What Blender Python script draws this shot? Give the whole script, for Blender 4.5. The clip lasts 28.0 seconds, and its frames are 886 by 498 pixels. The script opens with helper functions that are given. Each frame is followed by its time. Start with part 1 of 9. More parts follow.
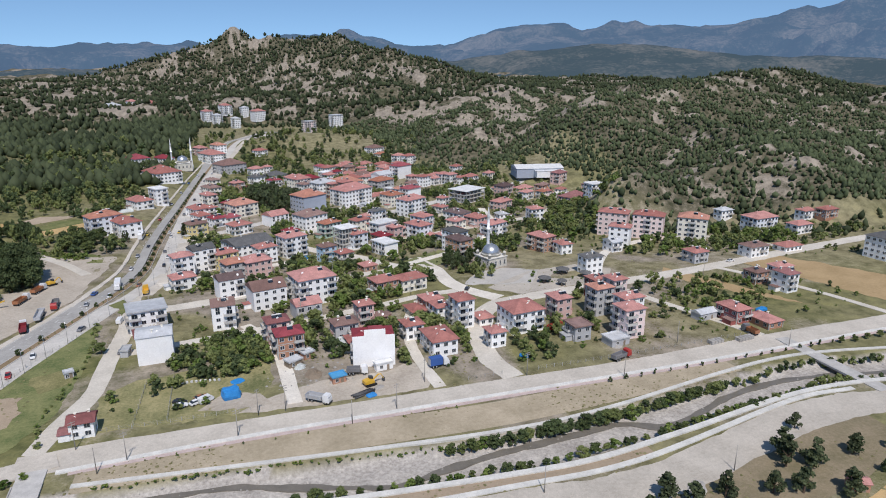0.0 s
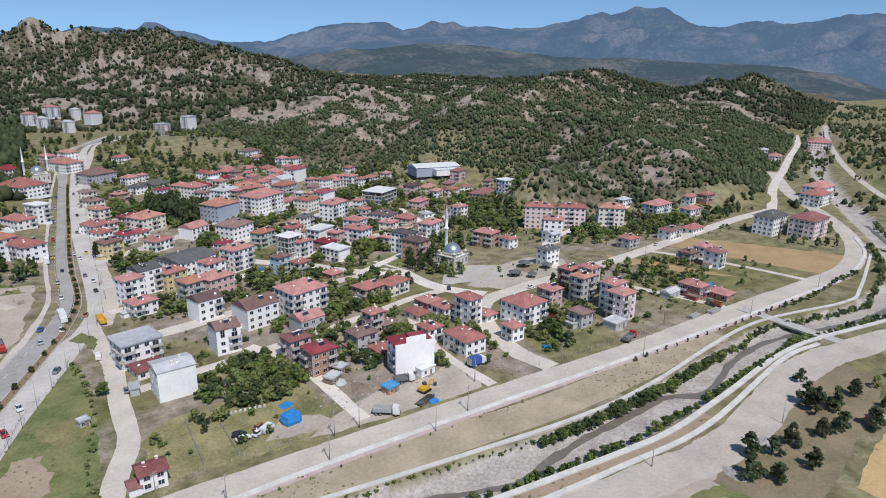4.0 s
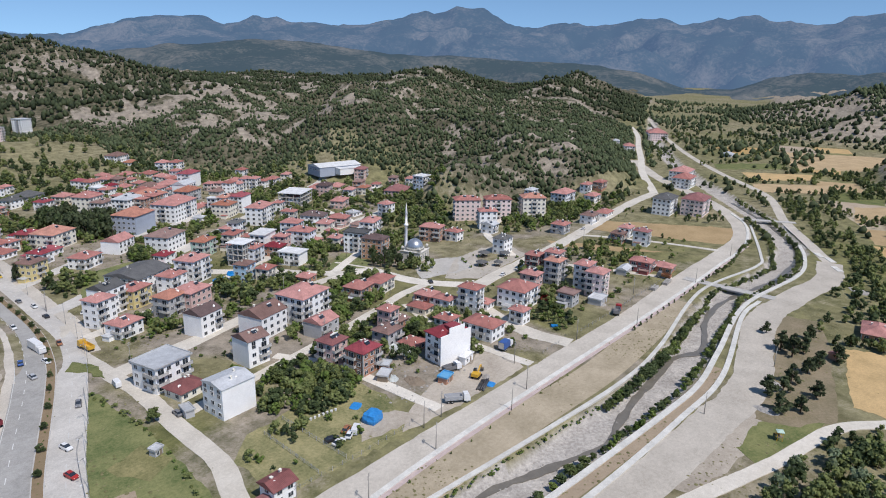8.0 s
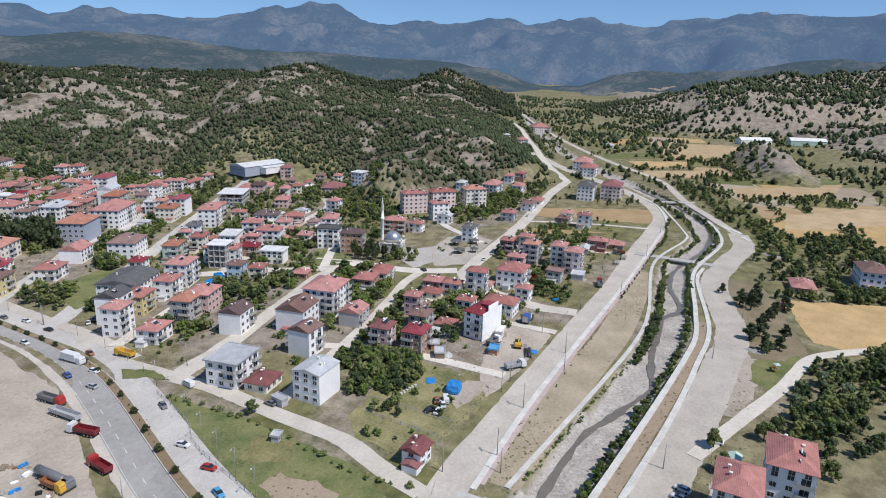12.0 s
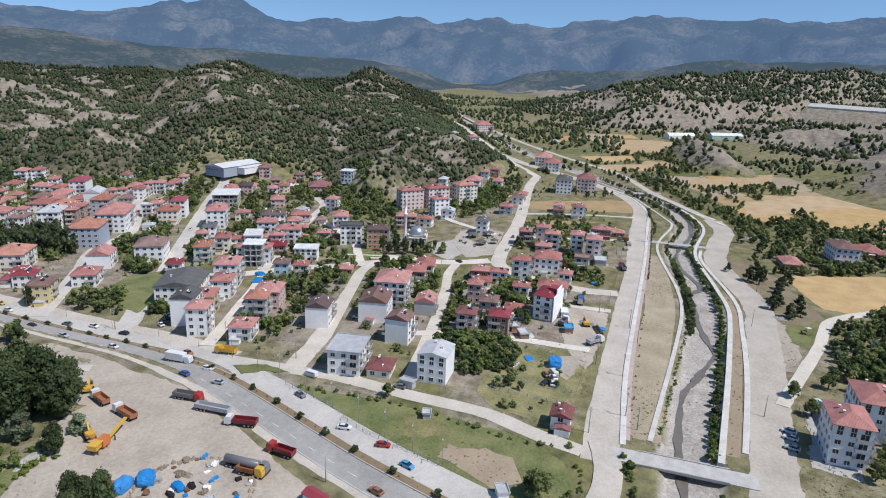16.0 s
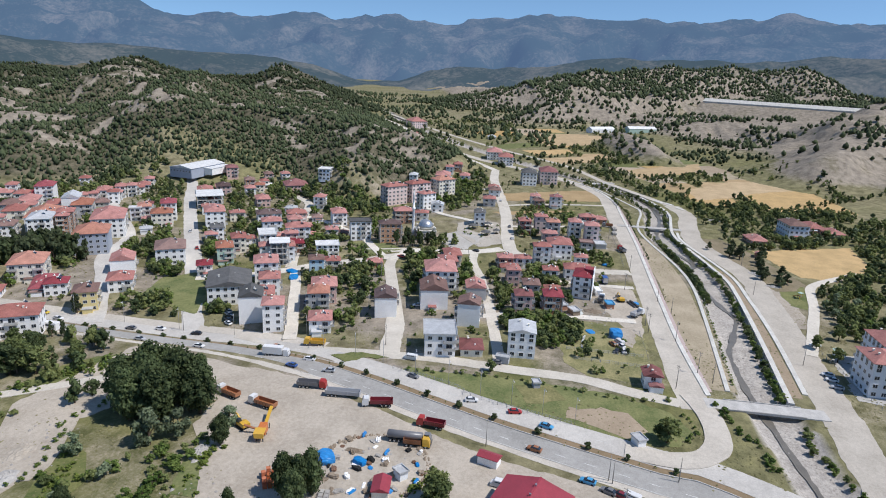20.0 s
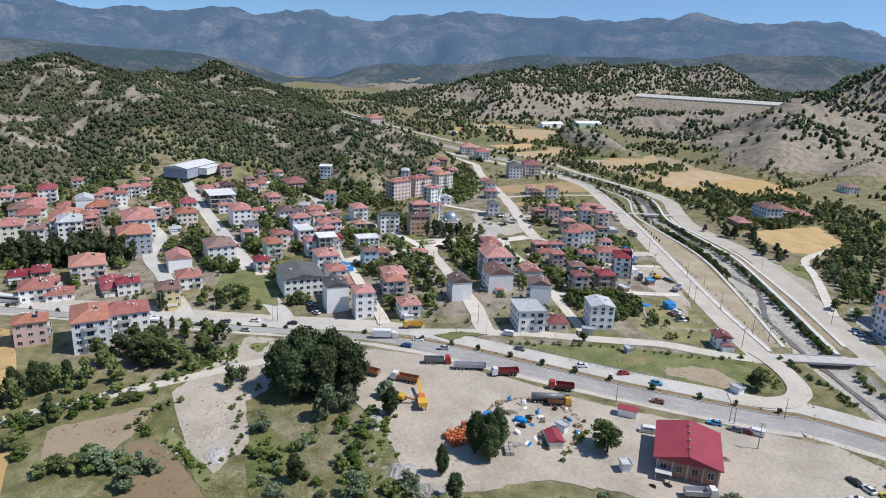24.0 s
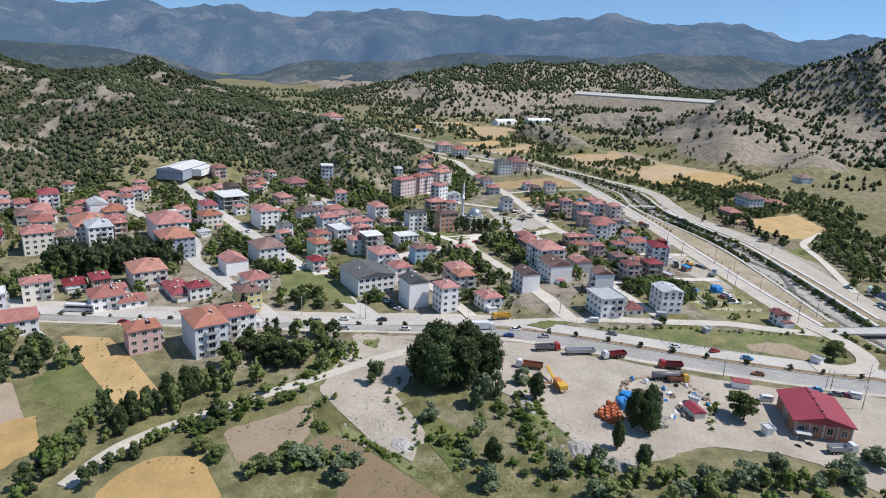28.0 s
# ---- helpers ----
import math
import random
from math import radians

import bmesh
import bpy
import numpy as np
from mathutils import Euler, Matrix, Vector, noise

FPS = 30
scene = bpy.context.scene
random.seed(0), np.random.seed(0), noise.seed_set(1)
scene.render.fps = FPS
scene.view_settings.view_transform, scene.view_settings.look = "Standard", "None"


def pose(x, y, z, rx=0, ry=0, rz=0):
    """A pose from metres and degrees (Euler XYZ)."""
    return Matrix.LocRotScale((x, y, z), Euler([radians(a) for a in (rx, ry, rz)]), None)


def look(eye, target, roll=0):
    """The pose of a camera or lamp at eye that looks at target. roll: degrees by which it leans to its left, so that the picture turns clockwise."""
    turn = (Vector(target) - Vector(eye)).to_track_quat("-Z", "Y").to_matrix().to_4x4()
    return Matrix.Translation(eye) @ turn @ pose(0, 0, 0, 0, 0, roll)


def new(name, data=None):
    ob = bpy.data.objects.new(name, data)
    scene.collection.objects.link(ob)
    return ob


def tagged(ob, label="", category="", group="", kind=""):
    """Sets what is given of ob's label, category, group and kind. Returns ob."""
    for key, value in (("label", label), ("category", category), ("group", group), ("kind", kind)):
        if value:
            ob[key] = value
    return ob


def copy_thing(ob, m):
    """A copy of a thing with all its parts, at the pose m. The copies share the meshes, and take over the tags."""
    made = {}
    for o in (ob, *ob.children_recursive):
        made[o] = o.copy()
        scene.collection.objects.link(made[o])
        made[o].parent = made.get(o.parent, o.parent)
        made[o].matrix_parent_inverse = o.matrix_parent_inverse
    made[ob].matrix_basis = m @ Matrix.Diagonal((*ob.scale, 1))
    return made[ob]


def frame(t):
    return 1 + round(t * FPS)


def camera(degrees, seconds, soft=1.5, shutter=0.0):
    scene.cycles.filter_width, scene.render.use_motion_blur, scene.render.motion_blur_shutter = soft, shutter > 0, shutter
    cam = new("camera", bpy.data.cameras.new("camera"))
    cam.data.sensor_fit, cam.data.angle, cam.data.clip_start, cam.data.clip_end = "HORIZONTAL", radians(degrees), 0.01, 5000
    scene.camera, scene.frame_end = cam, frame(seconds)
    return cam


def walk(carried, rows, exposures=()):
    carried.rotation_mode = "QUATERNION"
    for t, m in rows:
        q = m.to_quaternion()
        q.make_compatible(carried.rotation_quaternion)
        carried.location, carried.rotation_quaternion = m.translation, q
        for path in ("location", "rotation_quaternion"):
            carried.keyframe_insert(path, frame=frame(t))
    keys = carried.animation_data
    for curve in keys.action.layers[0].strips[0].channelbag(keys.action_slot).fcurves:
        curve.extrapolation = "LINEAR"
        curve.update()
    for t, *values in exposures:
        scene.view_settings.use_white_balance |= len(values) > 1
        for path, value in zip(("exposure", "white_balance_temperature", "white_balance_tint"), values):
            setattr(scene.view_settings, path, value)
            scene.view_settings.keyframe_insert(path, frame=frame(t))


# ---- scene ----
cam = camera(68.8, 28.0, 1.0)
METRES, EYE, TILT, LEAN, TURN = 483.1, 100.0, 0.0, 0.0, -15.9
ROWS = [
    (0.0, 0.0, 0.0, 0.0, 0.04, -16.36, -0.15),
    (0.5, -0.018, 0.0003, 0.0005, -1.97, -16.37, -0.25),
    (1.0, -0.036, 0.0012, 0.001, -3.98, -16.39, -0.34),
    (1.5, -0.0539, 0.0026, 0.0014, -5.95, -16.39, -0.42),
    (2.0, -0.0718, 0.0044, 0.0019, -7.91, -16.4, -0.5),
    (2.5, -0.0897, 0.0066, 0.0023, -9.87, -16.42, -0.58),
    (3.0, -0.1077, 0.0091, 0.0027, -11.84, -16.42, -0.68),
    (3.5, -0.1255, 0.0119, 0.003, -13.81, -16.4, -0.75),
    (5.5, -0.1955, 0.0268, 0.0036, -21.52, -16.4, -1.09),
    (6.0, -0.213, 0.0314, 0.0037, -23.41, -16.4, -1.15),
    (6.5, -0.2304, 0.0363, 0.0039, -25.3, -16.39, -1.2),
    (7.0, -0.2476, 0.0416, 0.0042, -27.28, -16.43, -1.21),
    (7.5, -0.2648, 0.0471, 0.0044, -29.23, -16.41, -1.25),
    (8.0, -0.2817, 0.0525, 0.0044, -31.15, -16.38, -1.3),
    (8.5, -0.2987, 0.058, 0.0046, -33.07, -16.37, -1.35),
    (9.0, -0.3158, 0.0631, 0.0048, -34.98, -16.34, -1.41),
    (9.5, -0.3329, 0.0679, 0.0049, -36.89, -16.3, -1.46),
    (10.0, -0.3501, 0.0726, 0.0051, -38.69, -16.31, -1.54),
    (10.5, -0.3668, 0.0781, 0.0054, -40.28, -16.36, -1.6),
    (11.0, -0.3834, 0.0845, 0.0057, -41.68, -16.36, -1.67),
    (11.5, -0.3998, 0.0917, 0.0059, -42.98, -16.36, -1.74),
    (13.5, -0.4614, 0.127, 0.0055, -47.41, -16.27, -2.0),
    (14.0, -0.4766, 0.1367, 0.0054, -48.5, -16.26, -2.06),
    (14.5, -0.4912, 0.1469, 0.0055, -49.57, -16.25, -2.08),
    (15.0, -0.5056, 0.1572, 0.0055, -50.55, -16.22, -2.13),
    (15.5, -0.5198, 0.1672, 0.0052, -51.51, -16.19, -2.14),
    (16.0, -0.5337, 0.1781, 0.0052, -52.65, -16.22, -2.21),
    (16.5, -0.5476, 0.1891, 0.0051, -54.01, -16.22, -2.27),
    (17.0, -0.5614, 0.2003, 0.0048, -55.34, -16.21, -2.3),
    (17.5, -0.5748, 0.2118, 0.0047, -56.75, -16.19, -2.34),
    (18.0, -0.5882, 0.2235, 0.0047, -57.98, -16.17, -2.38),
    (18.5, -0.6014, 0.2352, 0.0049, -59.04, -16.17, -2.39),
    (19.0, -0.6147, 0.2471, 0.0045, -60.07, -16.16, -2.43),
    (19.5, -0.6276, 0.2593, 0.0049, -61.06, -16.19, -2.42),
    (20.0, -0.6405, 0.2714, 0.0049, -62.02, -16.17, -2.41),
    (20.5, -0.6535, 0.2834, 0.0048, -62.96, -16.15, -2.41),
    (21.0, -0.6662, 0.2958, 0.005, -63.84, -16.16, -2.43),
    (21.5, -0.6788, 0.3081, 0.0049, -64.73, -16.18, -2.41),
    (23.5, -0.7279, 0.3606, 0.0047, -68.38, -16.18, -2.41),
    (24.0, -0.7383, 0.3749, 0.0046, -69.27, -16.2, -2.43),
    (24.5, -0.7478, 0.3897, 0.0044, -70.16, -16.21, -2.46),
    (25.0, -0.7568, 0.4052, 0.0042, -71.02, -16.2, -2.49),
    (25.5, -0.7651, 0.4209, 0.004, -71.9, -16.21, -2.52),
    (26.0, -0.773, 0.437, 0.0036, -72.77, -16.2, -2.57),
    (26.5, -0.7806, 0.4534, 0.0034, -73.66, -16.19, -2.63),
    (27.0, -0.7877, 0.4699, 0.0032, -74.57, -16.17, -2.67),
    (27.5, -0.7946, 0.4867, 0.003, -75.52, -16.15, -2.7),
    (28.0, -0.8013, 0.5035, 0.0029, -76.49, -16.13, -2.75),
]
walk(cam, [(t, pose(0, 0, EYE, TILT, LEAN, TURN) @ pose(METRES * x, METRES * y, METRES * z, 90 + pitch, roll, yaw)) for t, x, y, z, yaw, pitch, roll in ROWS],
     [(0.0, -0.05, 6550, 13), (10.0, 0.01, 6500, 13), (18.0, 0.07, 6480, 12), (28.0, 0.16, 6550, 11)])

# ---- world and sun ----
world = bpy.data.worlds.new("world")
scene.world = world
world.use_nodes = True
_nt = world.node_tree
_sky = _nt.nodes.new("ShaderNodeTexSky")
_sky.sky_type = "NISHITA"
_sky.sun_disc = False
_sky.sun_elevation = radians(55)
_sky.sun_rotation = radians(186)
_sky.altitude = 2500
_sky.air_density, _sky.dust_density, _sky.ozone_density = 1.0, 0.0, 5.0
_way = _nt.nodes.new("ShaderNodeTexCoord")
_lift = _nt.nodes.new("ShaderNodeVectorMath")
_lift.operation, _lift.inputs[1].default_value = "ADD", (0, 0, 0.12)
_nt.links.new(_way.outputs["Generated"], _lift.inputs[0])
_nt.links.new(_lift.outputs["Vector"], _sky.inputs["Vector"])
_tint = _nt.nodes.new("ShaderNodeMix")
_tint.data_type, _tint.blend_type = "RGBA", "MULTIPLY"
_tint.inputs[0].default_value, _tint.inputs[7].default_value = 1.0, (0.95, 1.0, 0.92, 1)
_nt.links.new(_sky.outputs["Color"], _tint.inputs[6])
_nt.links.new(_tint.outputs[2], _nt.nodes["Background"].inputs["Color"])
_nt.nodes["Background"].inputs["Strength"].default_value = 0.15
sun_data = bpy.data.lights.new("sun", "SUN")
sun_data.energy, sun_data.angle, sun_data.color = 3.8, radians(0.55), (1.0, 0.97, 0.925)
sun = new("sun", sun_data)
sun.matrix_world = look((-30, -340, 500), (0, 0, 0))


# ---- materials ----
def _ramp(nt, fac, c0, c1, a=0.35, b=0.65):
    r = nt.nodes.new("ShaderNodeValToRGB")
    r.color_ramp.elements[0].position, r.color_ramp.elements[1].position = a, b
    r.color_ramp.elements[0].color, r.color_ramp.elements[1].color = (*c0, 1), (*c1, 1)
    nt.links.new(fac, r.inputs["Fac"])
    return r.outputs["Color"]


def _noise(nt, vec, scale, detail=5, rough=0.55):
    n = nt.nodes.new("ShaderNodeTexNoise")
    n.inputs["Scale"].default_value, n.inputs["Detail"].default_value = scale, detail
    n.inputs["Roughness"].default_value = rough
    if vec is not None:
        nt.links.new(vec, n.inputs["Vector"])
    return n.outputs["Fac"]


def _mix(nt, fac, a, b, blend="MIX"):
    m = nt.nodes.new("ShaderNodeMix")
    m.data_type, m.blend_type = "RGBA", blend
    for sock, v in ((m.inputs[0], fac), (m.inputs[6], a), (m.inputs[7], b)):
        if isinstance(v, (int, float)):
            sock.default_value = v
        elif isinstance(v, tuple):
            sock.default_value = (*v, 1)
        else:
            nt.links.new(v, sock)
    return m.outputs[2]


def _math(nt, op, a, b=0.0, clamp=False):
    m = nt.nodes.new("ShaderNodeMath")
    m.operation, m.use_clamp = op, clamp
    for sock, v in ((m.inputs[0], a), (m.inputs[1], b)):
        if isinstance(v, (int, float)):
            sock.default_value = v
        else:
            nt.links.new(v, sock)
    return m.outputs[0]


def _bump(nt, bsdf, height, strength, distance):
    b = nt.nodes.new("ShaderNodeBump")
    b.inputs["Strength"].default_value, b.inputs["Distance"].default_value = strength, distance
    nt.links.new(height, b.inputs["Height"])
    nt.links.new(b.outputs["Normal"], bsdf.inputs["Normal"])


def material(name, colour, rough=0.85, metal=0.0, second=None, scale=0.25, fine=3.0, amount=0.5, bump=0.3, vary=0.12, spec=0.3):
    """A weathered surface: two scales of noise between two colours, a little relief, and a random shade from thing to thing."""
    m = bpy.data.materials.new(name)
    m.use_nodes = True
    nt = m.node_tree
    bsdf = nt.nodes["Principled BSDF"]
    geo = nt.nodes.new("ShaderNodeNewGeometry")
    pos = geo.outputs["Position"]
    second = second or tuple(c * 0.72 for c in colour)
    big = _noise(nt, pos, scale, 4)
    small = _noise(nt, pos, fine, 6, 0.65)
    both = _math(nt, "ADD", _math(nt, "MULTIPLY", big, 0.55), _math(nt, "MULTIPLY", small, 0.45))
    half = amount / 2
    col = _ramp(nt, both, second, colour, 0.5 - 0.15, 0.5 + 0.18 - half * 0.3)
    speck = _noise(nt, pos, fine * 4.5, 4, 0.7)
    col = _mix(nt, 0.5, col, _ramp(nt, speck, (0.72, 0.72, 0.72), (1.2, 1.2, 1.2), 0.32, 0.68), "MULTIPLY")
    if vary:
        info = nt.nodes.new("ShaderNodeObjectInfo")
        hsv = nt.nodes.new("ShaderNodeHueSaturation")
        nt.links.new(_math(nt, "ADD", _math(nt, "MULTIPLY", info.outputs["Random"], vary * 2), 1 - vary), hsv.inputs["Value"])
        nt.links.new(_math(nt, "ADD", _math(nt, "MULTIPLY", info.outputs["Random"], -vary), 1 + vary / 2), hsv.inputs["Saturation"])
        nt.links.new(col, hsv.inputs["Color"])
        col = hsv.outputs["Color"]
    nt.links.new(col, bsdf.inputs["Base Color"])
    bsdf.inputs["Roughness"].default_value, bsdf.inputs["Metallic"].default_value = rough, metal
    bsdf.inputs["Specular IOR Level"].default_value = spec
    if bump:
        _bump(nt, bsdf, small, bump, 0.05)
    return m


def tile_material(name, colour):
    """Clay roof tiles: rows of tiles as relief, weathered patches and a shade from roof to roof."""
    m = material(name, colour, 0.85, second=tuple(c * 0.62 for c in colour), scale=0.35, fine=2.2, vary=0.2, bump=0)
    nt = m.node_tree
    bsdf = nt.nodes["Principled BSDF"]
    co = nt.nodes.new("ShaderNodeTexCoord")
    rows = []
    for axis in ("X", "Y"):
        w = nt.nodes.new("ShaderNodeTexWave")
        w.bands_direction = axis
        w.inputs["Scale"].default_value, w.inputs["Distortion"].default_value = 0.9, 0.6
        nt.links.new(co.outputs["Object"], w.inputs["Vector"])
        rows.append(w.outputs["Fac"])
    _bump(nt, bsdf, _math(nt, "ADD", rows[0], rows[1]), 0.6, 0.06)
    return m


def leaf_material(name, colour, dark, yellow=None):
    """Leaves: a shade for every clump, some light let through."""
    m = bpy.data.materials.new(name)
    m.use_nodes = True
    nt = m.node_tree
    bsdf = nt.nodes["Principled BSDF"]
    geo = nt.nodes.new("ShaderNodeNewGeometry")
    info = nt.nodes.new("ShaderNodeObjectInfo")
    col = _ramp(nt, geo.outputs["Random Per Island"], dark, colour, 0.0, 1.0)
    if yellow:
        col = _mix(nt, _math(nt, "MULTIPLY", info.outputs["Random"], 0.5), col, yellow)
    hsv = nt.nodes.new("ShaderNodeHueSaturation")
    nt.links.new(_math(nt, "ADD", _math(nt, "MULTIPLY", info.outputs["Random"], 0.5), 0.75), hsv.inputs["Value"])
    nt.links.new(col, hsv.inputs["Color"])
    nt.links.new(hsv.outputs["Color"], bsdf.inputs["Base Color"])
    bsdf.inputs["Roughness"].default_value = 0.7
    bsdf.inputs["Specular IOR Level"].default_value = 0.15
    tr = nt.nodes.new("ShaderNodeBsdfTranslucent")
    nt.links.new(hsv.outputs["Color"], tr.inputs["Color"])
    ms = nt.nodes.new("ShaderNodeMixShader")
    ms.inputs[0].default_value = 0.32
    nt.links.new(bsdf.outputs[0], ms.inputs[1])
    nt.links.new(tr.outputs[0], ms.inputs[2])
    nt.links.new(ms.outputs[0], nt.nodes["Material Output"].inputs["Surface"])
    return m


ROOF = {"red": (0.50, 0.225, 0.195), "orange": (0.53, 0.245, 0.175), "crimson": (0.33, 0.065, 0.08), "maroon": (0.30, 0.125, 0.12),
        "brown": (0.30, 0.19, 0.165), "darkbrown": (0.15, 0.10, 0.095), "slate": (0.14, 0.14, 0.14)}
ROOF = {k: tile_material("roof_" + k, v) for k, v in ROOF.items()}
ROOF["tin"] = material("roof_tin", (0.62, 0.63, 0.64), 0.5, 0.15, scale=0.3, fine=1.5)
ROOF["white"] = material("roof_white", (0.78, 0.78, 0.77), 0.6, scale=0.3)
WALL = {"white": (0.92, 0.915, 0.905), "cream": (0.86, 0.815, 0.71), "yellow": (0.68, 0.56, 0.27), "grey": (0.47, 0.47, 0.48),
        "pink": (0.68, 0.47, 0.43), "rose": (0.82, 0.66, 0.63), "brick": (0.45, 0.24, 0.16), "orangewall": (0.52, 0.27, 0.15),
        "bluegrey": (0.38, 0.42, 0.50), "bluewhite": (0.78, 0.81, 0.85), "lightblue": (0.45, 0.63, 0.76), "green": (0.50, 0.65, 0.56),
        "maroonwall": (0.36, 0.12, 0.11)}
WALL = {k: material("wall_" + k, v, 0.9, second=tuple(c * 0.92 for c in v), scale=0.3, fine=1.2, vary=0.06, bump=0.15) for k, v in WALL.items()}
CONCRETE = material("concrete", (0.52, 0.50, 0.47), 0.9, scale=0.4)
WHITE_CONCRETE = material("white_concrete", (0.70, 0.68, 0.63), 0.9, scale=0.2, fine=1.5)
FRAME_WHITE = material("frame_white", (0.75, 0.75, 0.74), 0.5, bump=0)
GLASS = material("window_glass", (0.035, 0.045, 0.06), 0.12, bump=0, spec=0.6, vary=0.3)
RAIL = material("balcony_rail", (0.60, 0.58, 0.55), 0.6)
DARK_METAL = material("dark_metal", (0.10, 0.10, 0.105), 0.5, 0.4)
STEEL = material("steel", (0.55, 0.56, 0.58), 0.35, 0.7)
BARK = material("bark", (0.12, 0.085, 0.06), 0.95, fine=6)
LEAF = {"broad": leaf_material("leaves_broad", (0.190, 0.245, 0.090), (0.065, 0.095, 0.034), (0.230, 0.240, 0.090)),
        "dark": leaf_material("leaves_dark", (0.135, 0.175, 0.075), (0.050, 0.074, 0.032)),
        "pine": leaf_material("pine_needles", (0.120, 0.148, 0.074), (0.048, 0.064, 0.033)),
        "willow": leaf_material("leaves_willow", (0.280, 0.335, 0.200), (0.135, 0.175, 0.098)),
        "weed": leaf_material("leaves_weed", (0.270, 0.330, 0.075), (0.110, 0.160, 0.036)),
        "bush": leaf_material("leaves_bush", (0.170, 0.265, 0.062), (0.060, 0.106, 0.028), (0.260, 0.290, 0.090))}
ASPHALT = material("asphalt", (0.46, 0.445, 0.42), 0.9, second=(0.33, 0.32, 0.30), scale=0.08, fine=0.6, bump=0.2)
PALE_ASPHALT = material("pale_asphalt", (0.56, 0.53, 0.485), 0.92, second=(0.43, 0.405, 0.37), scale=0.07, fine=0.5)
STREET = material("pale_street", (0.70, 0.65, 0.57), 0.95, second=(0.54, 0.495, 0.425), scale=0.1, fine=0.9)
GRAVEL = material("gravel_road", (0.57, 0.52, 0.45), 0.95, second=(0.41, 0.37, 0.315), scale=0.09, fine=0.9)
DUST = material("pale_dust", (0.50, 0.44, 0.365), 0.95, second=(0.33, 0.285, 0.23), scale=0.07, fine=0.8)
PAINT = material("road_paint", (0.72, 0.72, 0.70), 0.8, bump=0)
PINK_PAVING = material("pink_paving", (0.50, 0.40, 0.375), 0.95, second=(0.40, 0.31, 0.285), scale=0.3, fine=1.5)
WATER = material("shallow_water", (0.20, 0.18, 0.15), 0.3, scale=0.3, spec=0.4)
DRY_GRASS = material("dry_grass", (0.46, 0.385, 0.28), 0.95, second=(0.31, 0.26, 0.175), scale=0.09, fine=0.8)
GREEN_GRASS = material("green_grass", (0.225, 0.225, 0.093), 0.95, second=(0.078, 0.112, 0.034), scale=0.12, fine=1.1)
MEADOW = material("meadow", (0.34, 0.30, 0.15), 0.95, second=(0.105, 0.12, 0.045), scale=0.1, fine=1.1)
WHEAT = material("wheat", (0.55, 0.37, 0.17), 0.95, second=(0.38, 0.265, 0.115), scale=0.1, fine=1.0)
STUBBLE = material("stubble", (0.50, 0.365, 0.21), 0.95, second=(0.36, 0.26, 0.14), scale=0.08, fine=0.8)
PLOUGH = material("ploughed_soil", (0.42, 0.335, 0.245), 0.95, second=(0.32, 0.25, 0.175), scale=0.08, fine=0.9)
BROWN_SOIL = material("brown_soil", (0.27, 0.195, 0.12), 0.95, second=(0.20, 0.15, 0.085), scale=0.08, fine=0.9)


# ---- the lie of the land ----
def hash2(ix, iy, seed):
    h = np.sin(ix * 127.1 + iy * 311.7 + seed * 74.7) * 43758.5453
    return h - np.floor(h)


def value_noise(x, y, wave, seed):
    x, y = x / wave, y / wave
    ix, iy = np.floor(x), np.floor(y)
    fx, fy = x - ix, y - iy
    fx, fy = fx * fx * (3 - 2 * fx), fy * fy * (3 - 2 * fy)
    a = hash2(ix, iy, seed) * (1 - fx) + hash2(ix + 1, iy, seed) * fx
    b = hash2(ix, iy + 1, seed) * (1 - fx) + hash2(ix + 1, iy + 1, seed) * fx
    return a * (1 - fy) + b * fy


def fbm(x, y, wave, seed, octaves=4, gain=0.5):
    total, amp, norm = 0, 1.0, 0.0
    for k in range(octaves):
        total = total + amp * value_noise(x, y, wave / 2 ** k, seed + k)
        norm += amp
        amp *= gain
    return total / norm


def ridged(x, y, wave, seed, octaves=4):
    total, amp, norm = 0, 1.0, 0.0
    for k in range(octaves):
        total = total + amp * (1 - np.abs(2 * value_noise(x, y, wave / 2 ** k, seed + k) - 1))
        norm += amp
        amp *= 0.55
    return total / norm


def line_distance(x, y, line):
    best = np.full(np.shape(x), 1e9)
    for (ax, ay), (bx, by) in zip(line, line[1:]):
        dx, dy = bx - ax, by - ay
        k = np.clip(((x - ax) * dx + (y - ay) * dy) / (dx * dx + dy * dy), 0, 1)
        best = np.minimum(best, np.hypot(x - ax - k * dx, y - ay - k * dy))
    return best


def side_distance(x, y, line, beyond):
    """Distance to the foot of the hills, positive on the hills' side, which the corners beyond close off."""
    ring = [*line, *beyond]
    inside = np.zeros(np.shape(x), bool)
    for (ax, ay), (bx, by) in zip(ring, ring[1:] + ring[:1]):
        if ay != by:
            crosses = (ay > y) != (by > y)
            inside ^= crosses & (x < (bx - ax) * (y - ay) / (by - ay) + ax)
    return line_distance(x, y, line) * np.where(inside, 1.0, -1.0)


